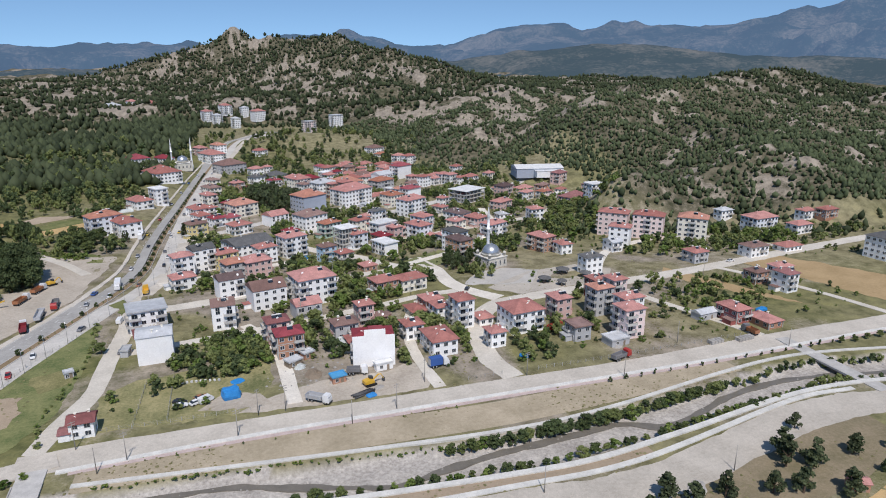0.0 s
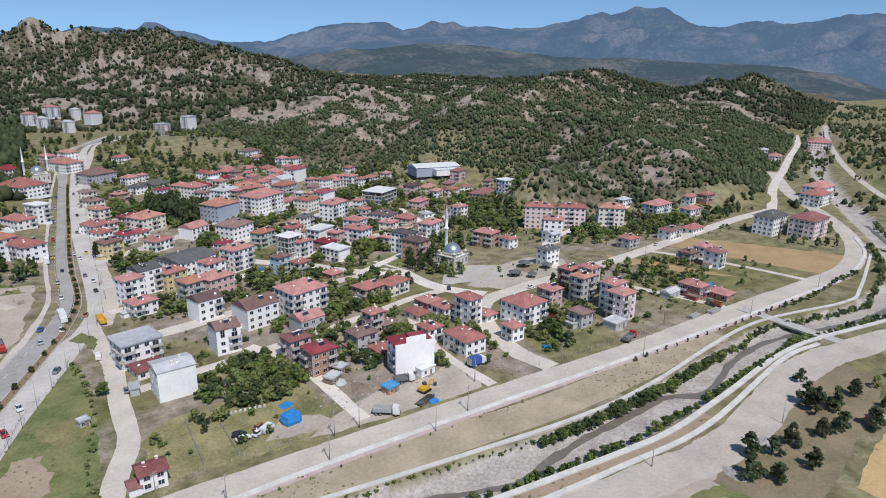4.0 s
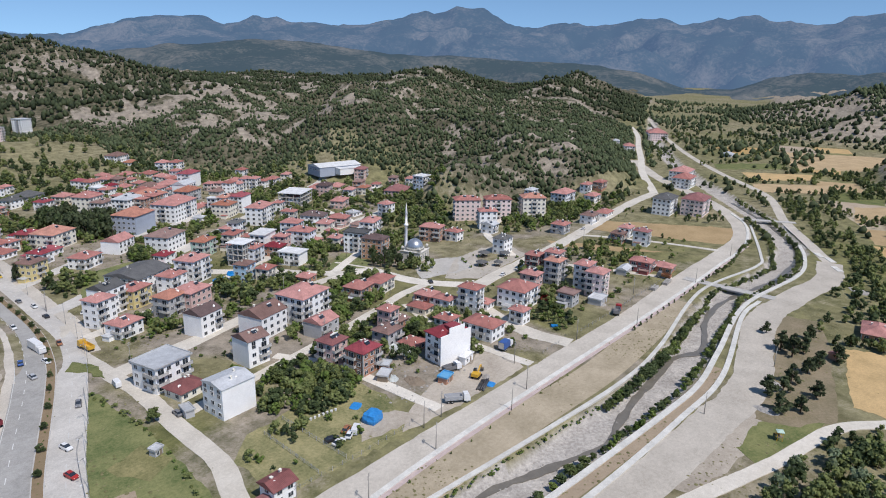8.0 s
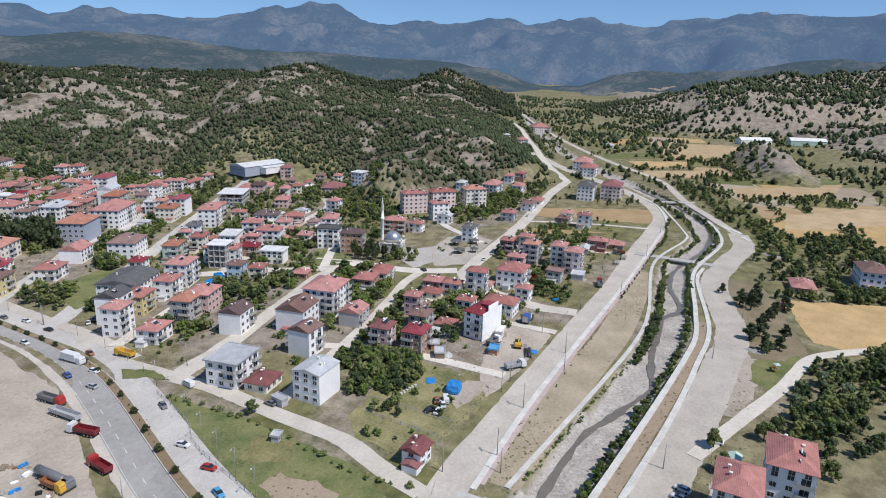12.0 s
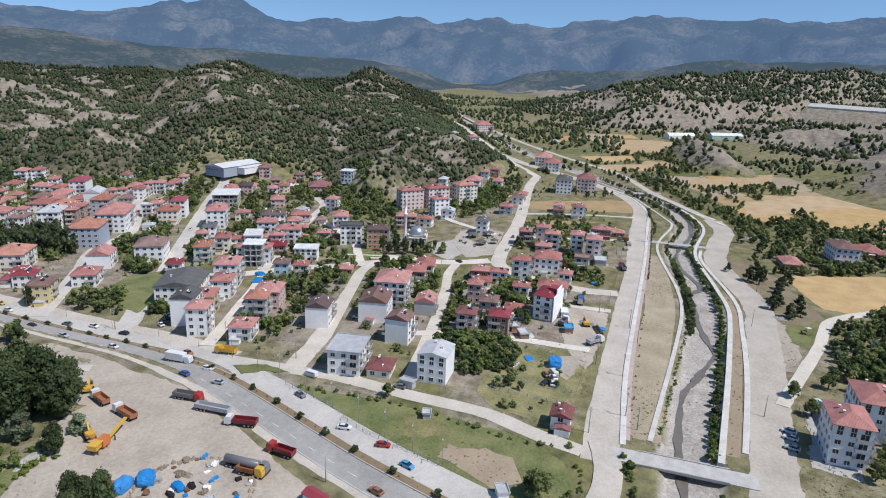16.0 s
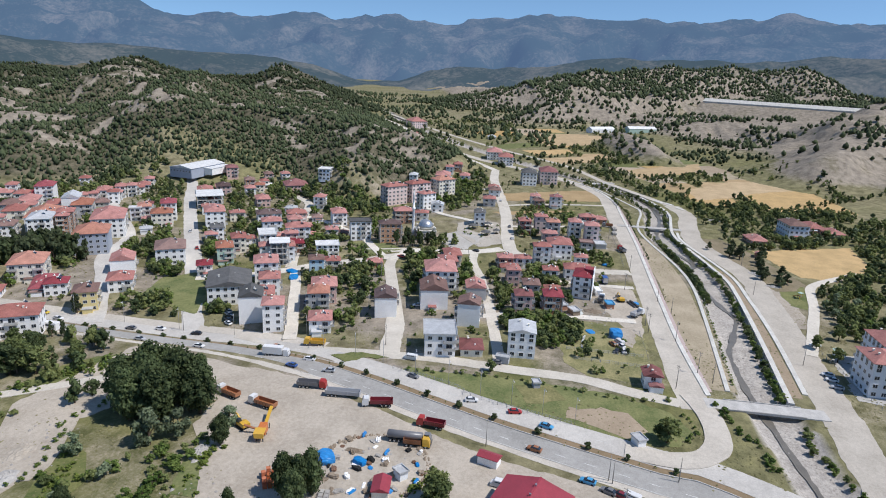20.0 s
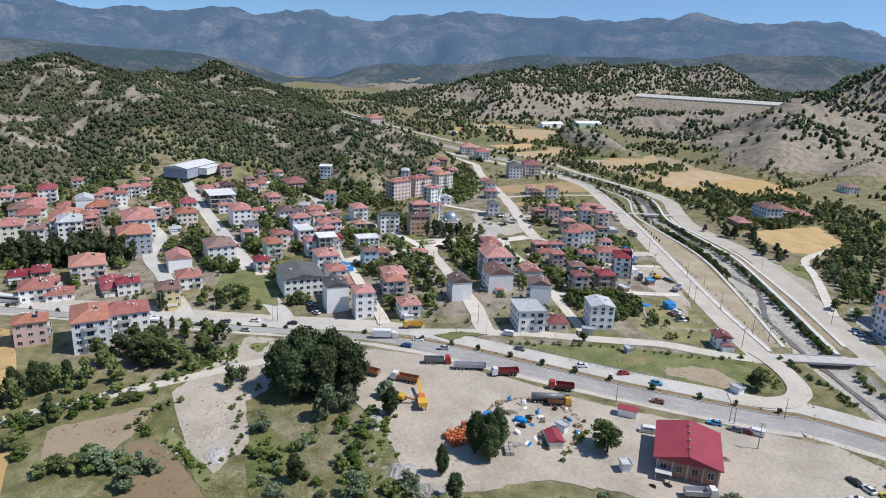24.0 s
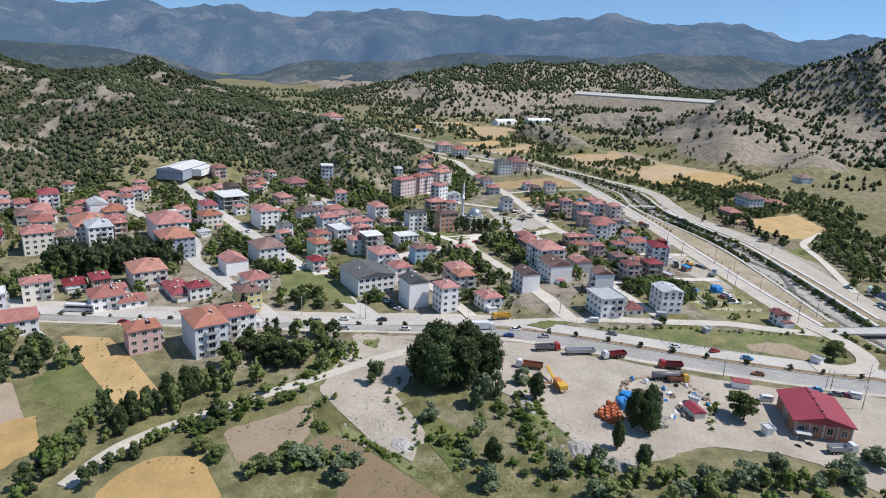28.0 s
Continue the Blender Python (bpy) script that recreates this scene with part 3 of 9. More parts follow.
def field(name, label, points, mat, lift=0.05, category="field", ragged=1.0):
    """A flat plot with a slightly uneven edge."""
    if mat in (WHEAT, STUBBLE, PLOUGH, BROWN_SOIL):
        CROPS.append(points)
        CROP_BOXES.append((min(q[0] for q in points), max(q[0] for q in points), min(q[1] for q in points), max(q[1] for q in points), points))
    pts = []
    for (ax, ay), (bx, by) in zip(points, points[1:] + points[:1]):
        n = max(1, int(math.hypot(bx - ax, by - ay) / 2.2))
        for k in range(n):
            qx, qy = ax + (bx - ax) * k / n, ay + (by - ay) * k / n
            rough = 2.6 * (0.65 * (noise.noise((qx * 0.11, qy * 0.11, lift * 9))) + 0.5 * noise.noise((qx * 0.45, qy * 0.45, 3 + lift * 9)))
            pts.append((qx + rough * ragged, qy + rough * 0.8 * ragged))
    bm = bmesh.new()
    dips = [dip1(x, y) for x, y in pts]
    if min(dips) < -0.1:
        lift += 0.12
    vs = [bm.verts.new((x, y, lift + dz)) for (x, y), dz in zip(pts, dips)]
    f = bm.faces.new(vs)
    if f.normal.z < 0:
        f.normal_update()
        if f.normal.z < 0:
            f.normal_flip()
    low = [bm.verts.new((x, y, lift + dz - 0.3)) for (x, y), dz in zip(pts, dips)]
    for k in range(len(vs)):
        bm.faces.new((vs[k], vs[k - 1], low[k - 1], low[k]))
    bmesh.ops.triangulate(bm, faces=[f])
    me = bpy.data.meshes.new(name)
    bm.to_mesh(me)
    bm.free()
    me.materials.append(mat)
    return tagged(new(name, me), label, category, kind="structure")


HIGHWAY = [(-190, 60), (-140, 112), (-107, 164), (-103, 181), (-96, 207), (-90, 227), (-82, 249), (-73, 274), (-66, 298), (-60, 336), (-60, 384), (-59, 431), (-57, 478),
           (-54, 556), (-50, 640), (-42, 740), (-20, 860), (20, 960)]
strip("road", "dark asphalt carriageway of the main road", HIGHWAY, 9.0, 0.10, ASPHALT, shift=6.1)
strip("road", "worn pale asphalt carriageway of the main road", HIGHWAY, 9.0, 0.10, PALE_ASPHALT, shift=-6.0)
strip("median", "narrow planted median with kerbs between the carriageways", HIGHWAY, 2.6, 0.26, BROWN_SOIL, category="median", keep_clear=False)
strip("kerb", "concrete kerb of the median", HIGHWAY, 0.3, 0.32, CONCRETE, shift=1.4, category="kerb", keep_clear=False)
strip("kerb", "concrete kerb of the median", HIGHWAY, 0.3, 0.32, CONCRETE, shift=-1.4, category="kerb", keep_clear=False)
strip("road_shoulder", "pale gravel shoulder beside the main road", HIGHWAY[8:], 6.0, 0.06, GRAVEL, shift=-13.2, category="shoulder", wobble=0.12)
strip("road_shoulder", "pale gravel shoulder beside the main road", HIGHWAY, 3.0, 0.06, GRAVEL, shift=11.6, category="shoulder", wobble=0.2)

RIVER_ROAD = [(-66, 166), (-36, 168), (12, 170), (60, 172), (120, 174), (178, 179), (246, 183), (287, 188), (329, 206), (365, 232), (400, 265), (450, 318), (540, 390)]
strip("road", "wide pale gravel road along the river", RIVER_ROAD, 10.5, 0.075, GRAVEL, wobble=0.04)
strip("kerb_wall", "low white concrete kerb wall beside the river road", [(-55, 161), (-11, 165), (47, 167.5), (140, 171), (213, 175.5), (269, 180), (321, 197), (352, 218)], 1.7, 0.35, WHITE_CONCRETE, 0.6, category="kerb")
strip("pavement", "narrow pinkish paved strip beside the kerb wall", [(-52, 160), (-11, 163.4), (47, 165.9), (140, 169.4), (213, 173.9), (269, 178.4)], 1.5, 0.12, PINK_PAVING, 0.4, category="pavement", keep_clear=False)
strip("floodbank", "dry yellow grass bench between road and river", [(-50, 157.5), (22, 158.0), (64, 158.2), (110, 163), (150, 168.5)], 13.0, 0.04, DRY_GRASS, category="grass", keep_clear=False)
BANK_A = [(-50, 154), (22, 150), (64, 149), (97, 152.5), (171, 166.5), (231, 161), (256, 167), (324, 195)]
BANK_B = [(-53, 135), (7, 131.5), (57, 129.5), (80, 130), (109, 135), (167, 145), (231, 140.5), (267, 147), (294, 157)]
strip("river_wall", "white concrete wall top along the river bank", BANK_A, 1.5, 0.35, WHITE_CONCRETE, 2.6, category="wall", keep_clear=False)
strip("river_wall", "white concrete wall top along the river bank", BANK_B, 1.9, 0.4, WHITE_CONCRETE, 2.6, category="wall", keep_clear=False)
strip("verge", "brown dry strip between the concrete bands", [(-48, 132), (7, 129), (57, 127.5), (95, 129.5)], 4.0, 0.05, PLOUGH, category="verge", keep_clear=False)
strip("kerb_band", "white concrete band edging the dirt road", [(-45, 128.5), (6, 125.5), (52, 125), (90, 126.5), (151, 141), (176, 142)], 1.8, 0.3, WHITE_CONCRETE, 0.6, category="kerb", keep_clear=False)
DIRT = [(-200, 95), (-110, 122), (-60, 122), (0, 119), (50, 117.5), (92, 118), (150, 133), (195, 132), (235, 128), (268, 135), (310, 158), (360, 185), (443, 222), (524, 288), (600, 345), (700, 412), (860, 510), (1088, 640)]
strip("road", "broad pale dirt road on the far river bank", DIRT[:10], 12.5, 0.07, GRAVEL, wobble=0.07)
strip("road", "pale dirt road up the valley", DIRT[9:], 6.5, 0.07, GRAVEL, wobble=0.05)
strip("river_water", "shallow dark stream winding over the gravel bed", [(-420, 58), (-250, 106), (-140, 134), (-58, 145), (-18, 146.5), (1, 142), (16, 138), (27, 135.5), (40, 138.5), (58, 142), (82, 144.5), (96, 146), (108, 141), (124, 146), (140, 152), (170, 155), (228, 148), (285, 156), (340, 187), (400, 234)],
      2.5, -1.86, WATER, 0.3, category="stream", drape=False, keep_clear=False, wobble=0.3)

dam_way = (DAM_B - DAM_A).normalized()
dam_out = Vector((dam_way.y, -dam_way.x))
dam_v = []
for q in (DAM_A, DAM_B):
    for off, z in ((-4, DAM_TOP - 2), (-4, DAM_TOP + 3.5), (0, DAM_TOP + 3.5), (13, DAM_TOP - 2.5), (13, DAM_TOP - 8)):
        dam_v.append((*(q + dam_out * off), z))
tagged(mesh_object("dam_crest", dam_v, [(k, k + 1, k + 6, k + 5) for k in range(4)] + [(4, 3, 2, 1, 0), (5, 6, 7, 8, 9)], WHITE_CONCRETE), "white concrete facing along the crest of the embankment dam", "dam", kind="structure")


def lane_marks(off, dash, gap, label):
    line = offset_line(smooth_line(HIGHWAY[2:13], 1.0), off)
    v, f = [], []
    k = 0
    while k + dash < len(line):
        for q0, q1 in zip(line[k:k + dash], line[k + 1:k + dash + 1]):
            t = (q1 - q0).normalized()
            n = Vector((-t.y, t.x)) * 0.09
            o = len(v)
            z0, z1 = dip1(*q0) + 0.125, dip1(*q1) + 0.125
            v += [(*(q0 + n), z0), (*(q0 - n), z0), (*(q1 - n), z1), (*(q1 + n), z1)]
            f.append((o, o + 1, o + 2, o + 3))
        k += dash + gap
    tagged(mesh_object("lane_marking", v, f, PAINT), label, "road marking", kind="structure")


lane_marks(7.0, 3, 5, "broken white lane line on the dark carriageway")
lane_marks(-6.0, 3, 5, "broken white lane line on the pale carriageway")
lane_marks(10.2, 30, 0, "white edge line of the main road")
STREETS = [
    ("side street of pale gravel", [(-63, 171), (-60, 185), (-55, 203), (-55, 227), (-54, 252), (-56, 272), (-56.7, 303.3), (-48.9, 333.4)], 6.0),
    ("town street of worn asphalt", [(-50, 353), (-44.6, 356.4), (-11.8, 377.3), (25.5, 400.3), (94.6, 446), (164.6, 491.3), (205, 515), (236, 535)], 8.5),
    ("town street of pale gravel", [(-56, 270), (-44.8, 273), (-33, 275), (-6.6, 282.3), (26.4, 292.9), (53.6, 301.5), (70, 302)], 7.5),
    ("town lane of pale gravel", [(-50, 231), (6, 243), (40, 252), (65, 260), (82, 262)], 4.5),
    ("broad pale street past the park", [(75, 178), (72, 194), (76, 216), (88, 238), (110, 246), (194, 258), (281.9, 275.4), (331.2, 284.6), (380, 290)], 8.0),
    ("pale road along the foot of the hill", [(380, 290), (406, 306), (470, 345), (563, 393), (660, 445), (782, 508), (900, 580)], 7.0),
    ("pale street across the town", [(76, 325), (80.8, 298.9), (82, 270), (96, 248)], 7.5),
    ("pale lane behind the open plots", [(5, 180), (3, 205), (0, 226), (-10, 246)], 4.5),
    ("pale lane between the houses", [(50, 178), (48, 200), (50, 225), (58, 250)], 4.0),
    ("pale track through the plots", [(178, 184), (170, 205), (160, 228), (152, 250)], 4.0),
    ("pale track through the plots", [(246, 187), (238, 215), (225, 245), (215, 262)], 3.5),
    ("pale street by the apartments", [(150, 262), (179.8, 303.6), (214.1, 322.6), (251.6, 329.8)], 5.0),
    ("pale street by the apartments", [(281.9, 275.4), (268.1, 303.6), (251.6, 329.8)], 4.5),
    ("pale lane through the gardens", [(115, 55), (92, 80), (78, 90), (50, 97), (15, 108), (-10, 116)], 4.5),
    ("pale lane through the woods", [(-170, 420), (-151, 412), (-131, 391), (-121, 379), (-110, 365), (-97, 349), (-84, 330)], 4.5),
    ("town street of worn asphalt", [(-54, 395), (-46, 399.4), (-25.7, 414), (-5.9, 428.6), (23.2, 451.6), (61, 465), (100, 500), (144, 545)], 7.0),
    ("town street of pale gravel", [(70, 302), (57, 320), (47, 338), (30, 355), (16, 372), (8, 388)], 7.0),
    ("pale lane between the blocks", [(-50, 312), (-42, 314.8), (-18.5, 324.7), (5.8, 334.8), (21.6, 341.6), (38, 350)], 5.0),
    ("pale street rising to the hill", [(38, 352), (72.7, 365), (108, 378.7), (144, 391), (184, 405), (205, 425)], 6.0),
    ("pale street past the playing field", [(80.8, 298.9), (63.1, 303.6), (67, 310.6), (108.7, 339.4), (142.9, 384.3), (153.3, 436.6)], 5.0),
]
for words, pts, wide in STREETS:
    strip("road", words, pts, wide, 0.09 + 0.012 * STREETS.index((words, pts, wide)), PALE_ASPHALT if "asphalt" in words else STREET, wobble=0.06)
strip("road", "pale gravel bend from the bridge to the main road", [(-56, 167), (-62, 165), (-71, 163), (-84, 163), (-93, 168), (-97, 178), (-96, 190)], 7.5, 0.34, GRAVEL, 0.4, drape=False, wobble=0.05)
strip("road", "concrete deck of the river bridge", [(-60.5, 163), (-60, 155), (-59, 136), (-58.5, 126)], 6.5, 0.36, CONCRETE, 0.6, drape=False)
strip("parapet", "low concrete parapet of the river bridge", [(-63.5, 157), (-62.6, 145), (-62, 133)], 0.3, 0.62, CONCRETE, 0.5, category="parapet", drape=False, keep_clear=False)
strip("parapet", "low concrete parapet of the river bridge", [(-56.8, 157), (-56, 145), (-55.4, 133)], 0.3, 0.62, CONCRETE, 0.5, category="parapet", drape=False, keep_clear=False)
strip("road", "concrete deck of the upper bridge", [(183, 180), (184, 160), (185, 138)], 5.5, 0.25, CONCRETE, 0.7, drape=False)
strip("road", "concrete deck of the far bridge", [(338, 208), (348, 190), (356, 176)], 5.0, 0.25, CONCRETE, 0.7, drape=False)

field("yard", "bare dusty lorry yard beside the main road", [(-75.8, 358.9), (-78, 322), (-82, 292), (-94, 261), (-105, 237), (-112, 215), (-116, 190), (-120, 168), (-140, 152), (-160, 160), (-172, 190), (-169, 216), (-157, 224), (-150, 236), (-148, 250), (-153, 268), (-159, 281), (-152, 289), (-140, 294), (-128, 300), (-117, 310), (-101, 312), (-110, 338), (-123, 342), (-144, 333), (-158, 337), (-149, 348), (-127, 363), (-120, 367), (-100, 363)], DUST, 0.045, "yard")
field("field", "ripe golden wheat field by the river", [(145, 102), (177, 37), (128, 43), (95, 73), (98, 89)], WHEAT)
field("field", "harvested stubble field", [(447, 159), (541, 72), (484, 78), (389, 147)], STUBBLE)
field("field", "harvested stubble field", [(347, 113), (418, 59), (450, -39), (357, 27), (303, 109)], STUBBLE)
field("field", "ripe golden wheat field", [(342, 70), (400, -1), (295, -10), (277, 57)], WHEAT, 0.09)
field("field", "ripe golden wheat field", [(430, -62), (425, -150), (411, -152), (390, -105), (380, -25)], WHEAT)
field("field", "harvested strip of stubble", [(263, 268), (311, 195), (262, 190), (234, 262)], STUBBLE)
field("field", "narrow strip of stubble", [(184, 258), (200, 228), (222, 205), (192, 268)], STUBBLE)
field("field", "golden field in the upper valley", [(738, 381), (777, 337), (768, 304), (678, 331)], WHEAT)
field("field", "green crop in the upper valley", [(587, 321), (651, 270), (607, 257), (551, 303)], GREEN_GRASS)
field("field", "golden field in the upper valley", [(759, 298), (808, 199), (663, 189), (615, 251)], STUBBLE)
field("field", "golden field in the upper valley", [(552, 280), (594, 224), (557, 215), (509, 255)], WHEAT)
field("field", "golden field in the upper valley", [(493, 250), (540, 193), (491, 186), (454, 233)], STUBBLE)
field("field", "ripe wheat field beside the main road", [(-86, 463), (-85, 447), (-104, 430), (-122, 416), (-134, 415), (-131, 425), (-109, 444)], WHEAT)
field("field", "ploughed pale plot", [(-145, 390), (-128, 367), (-153, 366), (-161, 381)], PLOUGH)
field("field", "bare brown plot", [(-151, 366), (-145, 362), (-151, 351), (-161, 341), (-172, 330), (-185, 338), (-176, 356), (-166, 353)], BROWN_SOIL)
field("field", "orange stubble plot", [(-167, 411), (-157, 403), (-156, 392), (-173, 382), (-190, 390), (-185, 412)], WHEAT)
field("field", "pale fallow plot", [(-121, 466), (-121, 460), (-140, 446), (-150, 455), (-140, 470)], PLOUGH)
field("field", "orange stubble plot", [(-142, 451), (-138, 444), (-154, 434), (-170, 440), (-165, 455)], WHEAT, 0.07)
field("field", "vegetable garden in green rows", [(-128, 453), (-96, 458), (-109, 444), (-126, 427), (-139, 431)], GREEN_GRASS, 0.03)
field("verge", "triangular grass island at the junction", [(-61.4, 290.5), (-57.1, 281.9), (-58, 270), (-65.8, 283.7)], GREEN_GRASS, 0.16, "grass")
PLOT_SOILS = [WHEAT, STUBBLE, DRY_GRASS, PLOUGH, GREEN_GRASS, STUBBLE, MEADOW, WHEAT]
for k in range(34):
    rnd = random.Random(k * 7 + 3)
    along, across = (k % 12) * 52 + rnd.uniform(-8, 8), (k // 12) * 46 - 6
    cx, cy = 318 + along * 0.87 + across * 0.5, 92 + along * 0.36 - across * 0.86
    if not 0.5 > height1(cx, cy) > -0.5 or cx > 930:
        continue
    a, hw, hd = radians(22 + rnd.uniform(-10, 10)), 22 + rnd.uniform(0, 6), 17 + rnd.uniform(0, 6)
    pts = [(cx + u * hw * math.cos(a) - v * hd * math.sin(a), cy + u * hw * math.sin(a) + v * hd * math.cos(a)) for u, v in ((-1, -1), (1, -1), (1, 1), (-1, 1))]
    field("field", "small plot in the upper valley, " + ("freshly cut" if k % 2 else "ripe and dry"), pts, PLOT_SOILS[k % 8], 0.02 + 0.0007 * k)
field("field", "green weedy plot inside the road bend", [(-64, 262), (-61, 225), (-64, 188), (-70, 175), (-80, 170), (-89, 175), (-90, 196), (-82, 228), (-76, 252), (-71, 262)], GREEN_GRASS)
field("field", "small ploughed plot in rows", [(-75, 206), (-74, 188), (-83, 183), (-88, 190), (-83, 206)], PLOUGH, 0.075)
field("field", "pale rough mound of cut grass", [(-66, 224), (-63, 212), (-71, 207), (-77, 219)], MEADOW, 0.085)
field("field", "meadow plot with rough grass", [(-52, 200), (-52, 178), (-8, 178), (0, 200), (-4, 214), (-44, 208)], MEADOW)
field("yard", "bare trampled ground beside the road", [(-12, 178.5), (12, 177.5), (46, 178.5), (50, 190), (44, 198), (36, 193), (20, 194), (8, 190), (-2, 186)], DUST, 0.085, "yard")
field("yard", "bare trampled ground before the blue tarpaulin", [(-16, 192), (-4, 190), (-1, 182), (-14, 181), (-22, 184)], DUST, 0.09, "yard")
field("yard", "grey rubble and gravel edge of the dirt road", [(20, 114), (60, 112), (92, 113), (110, 124), (118, 118), (96, 102), (72, 104), (48, 104), (20, 108)], DUST, 0.035, "yard")
field("yard", "paved square beside the mosque", [(86, 268), (118, 262), (129.1, 280.9), (114, 289.8), (99.7, 287.5)], PALE_ASPHALT, 0.05, "yard")
field("yard", "dusty open square by the park", [(96, 262), (108, 250), (158, 258), (164, 272), (151.7, 285.3), (120.9, 278.7)], GRAVEL, 0.042, "yard")
field("field", "green playing field between the streets", [(66.9, 317.8), (81.4, 303.6), (104.4, 322.6), (94.2, 339.4)], GREEN_GRASS, 0.06)
field("yard", "concrete yard of the flats", [(-44, 112), (-6, 108), (-4, 98), (-46, 100)], CONCRETE, 0.05, "yard")
field("field", "rough grass of the playground", [(44, 100), (72, 92), (84, 92), (70, 108), (48, 107)], GREEN_GRASS, 0.05)
WEEDS = [
    [(-121.2, 377.9), (-112.5, 365.8), (-97.2, 353.1), (-79.1, 349.8), (-85.2, 364.1), (-99.5, 372.0)],
    [(-144.8, 298.6), (-128.3, 304.7), (-118.7, 300.5), (-123.0, 295.5), (-133.4, 295.1), (-144.2, 292.3)],
    [(-133.6, 334.7), (-135.7, 329.0), (-145.7, 320.9), (-158.2, 322.8), (-165.1, 325.2), (-147.5, 333.1)],
    [(-134.7, 247.1), (-122.6, 243.4), (-113.8, 238.2), (-121.7, 237.9), (-133.9, 242.3), (-142.8, 249.3)],
    [(-140.1, 357.5), (-147.1, 348.4), (-157.0, 338.5), (-164.3, 334.6), (-162.8, 338.8), (-149.9, 349.4), (-145.7, 357.0)],
]
for pts in WEEDS:
    field("weeds", "bright green patch of tall summer weeds", pts, GREEN_GRASS, 0.11, "grass")
ORCHARD_SOIL = material("orchard_soil", (0.27, 0.215, 0.14), 0.95, second=(0.15, 0.13, 0.07), scale=0.1, fine=1.0)
field("yard", "brown trampled orchard soil under the pines", [(141.1, 134.3), (164.9, 132.3), (169.8, 116.9), (144.4, 105.7), (82.1, 89.6), (71.2, 99.2), (68.6, 109.0), (97.4, 119.0)], ORCHARD_SOIL, 0.06, "orchard")
field("field", "green garden plot", [(-33.1, 362.8), (-3.6, 371.6), (15.3, 392.6), (4.8, 403.1), (-24.5, 396.8)], GREEN_GRASS)

# ---- building blocks ----
def boxes(name, items, mats, parent=None, slots=None):
    """Boxes (cx, cy, cz, sx, sy, sz) as one mesh."""
    v, f, s = [], [], []
    for k, (cx, cy, cz, sx, sy, sz) in enumerate(items):
        o = len(v)
        v += [(cx + i * sx / 2, cy + j * sy / 2, cz + l * sz / 2) for l in (-1, 1) for j in (-1, 1) for i in (-1, 1)]
        f += [(o, o + 2, o + 3, o + 1), (o + 4, o + 5, o + 7, o + 6), (o, o + 1, o + 5, o + 4), (o + 2, o + 6, o + 7, o + 3), (o, o + 4, o + 6, o + 2), (o + 1, o + 3, o + 7, o + 5)]
        s += [slots[k] if slots else 0] * 6
    return mesh_object(name, v, f, mats, parent, slots=s if slots else None)


SHARED = {}


def shared(key, make, name, parent, m):
    """An object on one shared mesh, built the first time it is asked for."""
    if key not in SHARED:
        ob = make()
        SHARED[key] = ob.data
        ob.name = name
    else:
        ob = new(name, SHARED[key])
    ob.parent = parent
    ob.matrix_local = m
    return ob


def window_mesh(w, h):
    """A two-light window: one frame of one piece, with the panes set back in it."""
    def make():
        t = 0.1
        xs, zs = [-w / 2, -w / 2 + t, -t / 3, t / 3, w / 2 - t, w / 2], [-h / 2, -h / 2 + t, h / 2 - t, h / 2]
        v = [(x, -0.09, z) for z in zs for x in xs]
        f, m = [], []
        for j in range(3):
            for i in range(5):
                q = (6 * j + i, 6 * j + i + 1, 6 * j + i + 7, 6 * j + i + 6)
                if j == 1 and i in (1, 3):
                    o = len(v)
                    v += [(v[k][0], -0.03, v[k][2]) for k in q]
                    for k in range(4):
                        f.append((q[k], q[(k + 1) % 4], o + (k + 1) % 4, o + k))
                        m.append(1)
                    f.append((o, o + 1, o + 2, o + 3))
                    m.append(0)
                else:
                    f.append(q)
                    m.append(1)
        o = len(v)
        rim = [0, 5, 23, 18]
        v += [(v[k][0], 0.01, v[k][2]) for k in rim]
        for k in range(4):
            f.append((rim[(k + 1) % 4], rim[k], o + k, o + (k + 1) % 4))
            m.append(1)
        return mesh_object("window", v, f, [GLASS, FRAME_WHITE], slots=m)
    return make


def balcony_mesh(w):
    """An open tray: slab and parapet of one piece."""
    def make():
        W, t = w / 2, 0.1
        out = [(-W, 0), (-W, -1.25), (W, -1.25), (W, 0)]
        inn = [(-W + t, 0), (-W + t, -1.25 + t), (W - t, -1.25 + t), (W - t, 0)]
        v = [(x, y, 0) for x, y in out] + [(x, y, 1.05) for x, y in out] + [(x, y, 1.05) for x, y in inn] + [(x, y, 0.16) for x, y in inn]
        f = [(3, 2, 1, 0), (12, 13, 14, 15)]
        m = [0, 0]
        for k in range(3):
            f += [(k, k + 1, k + 5, k + 4), (k + 4, k + 5, k + 9, k + 8), (k + 8, k + 9, k + 13, k + 12)]
            m += [0, 1, 0]
        return mesh_object("balcony", v, f, [RAIL, STEEL], slots=m)
    return make


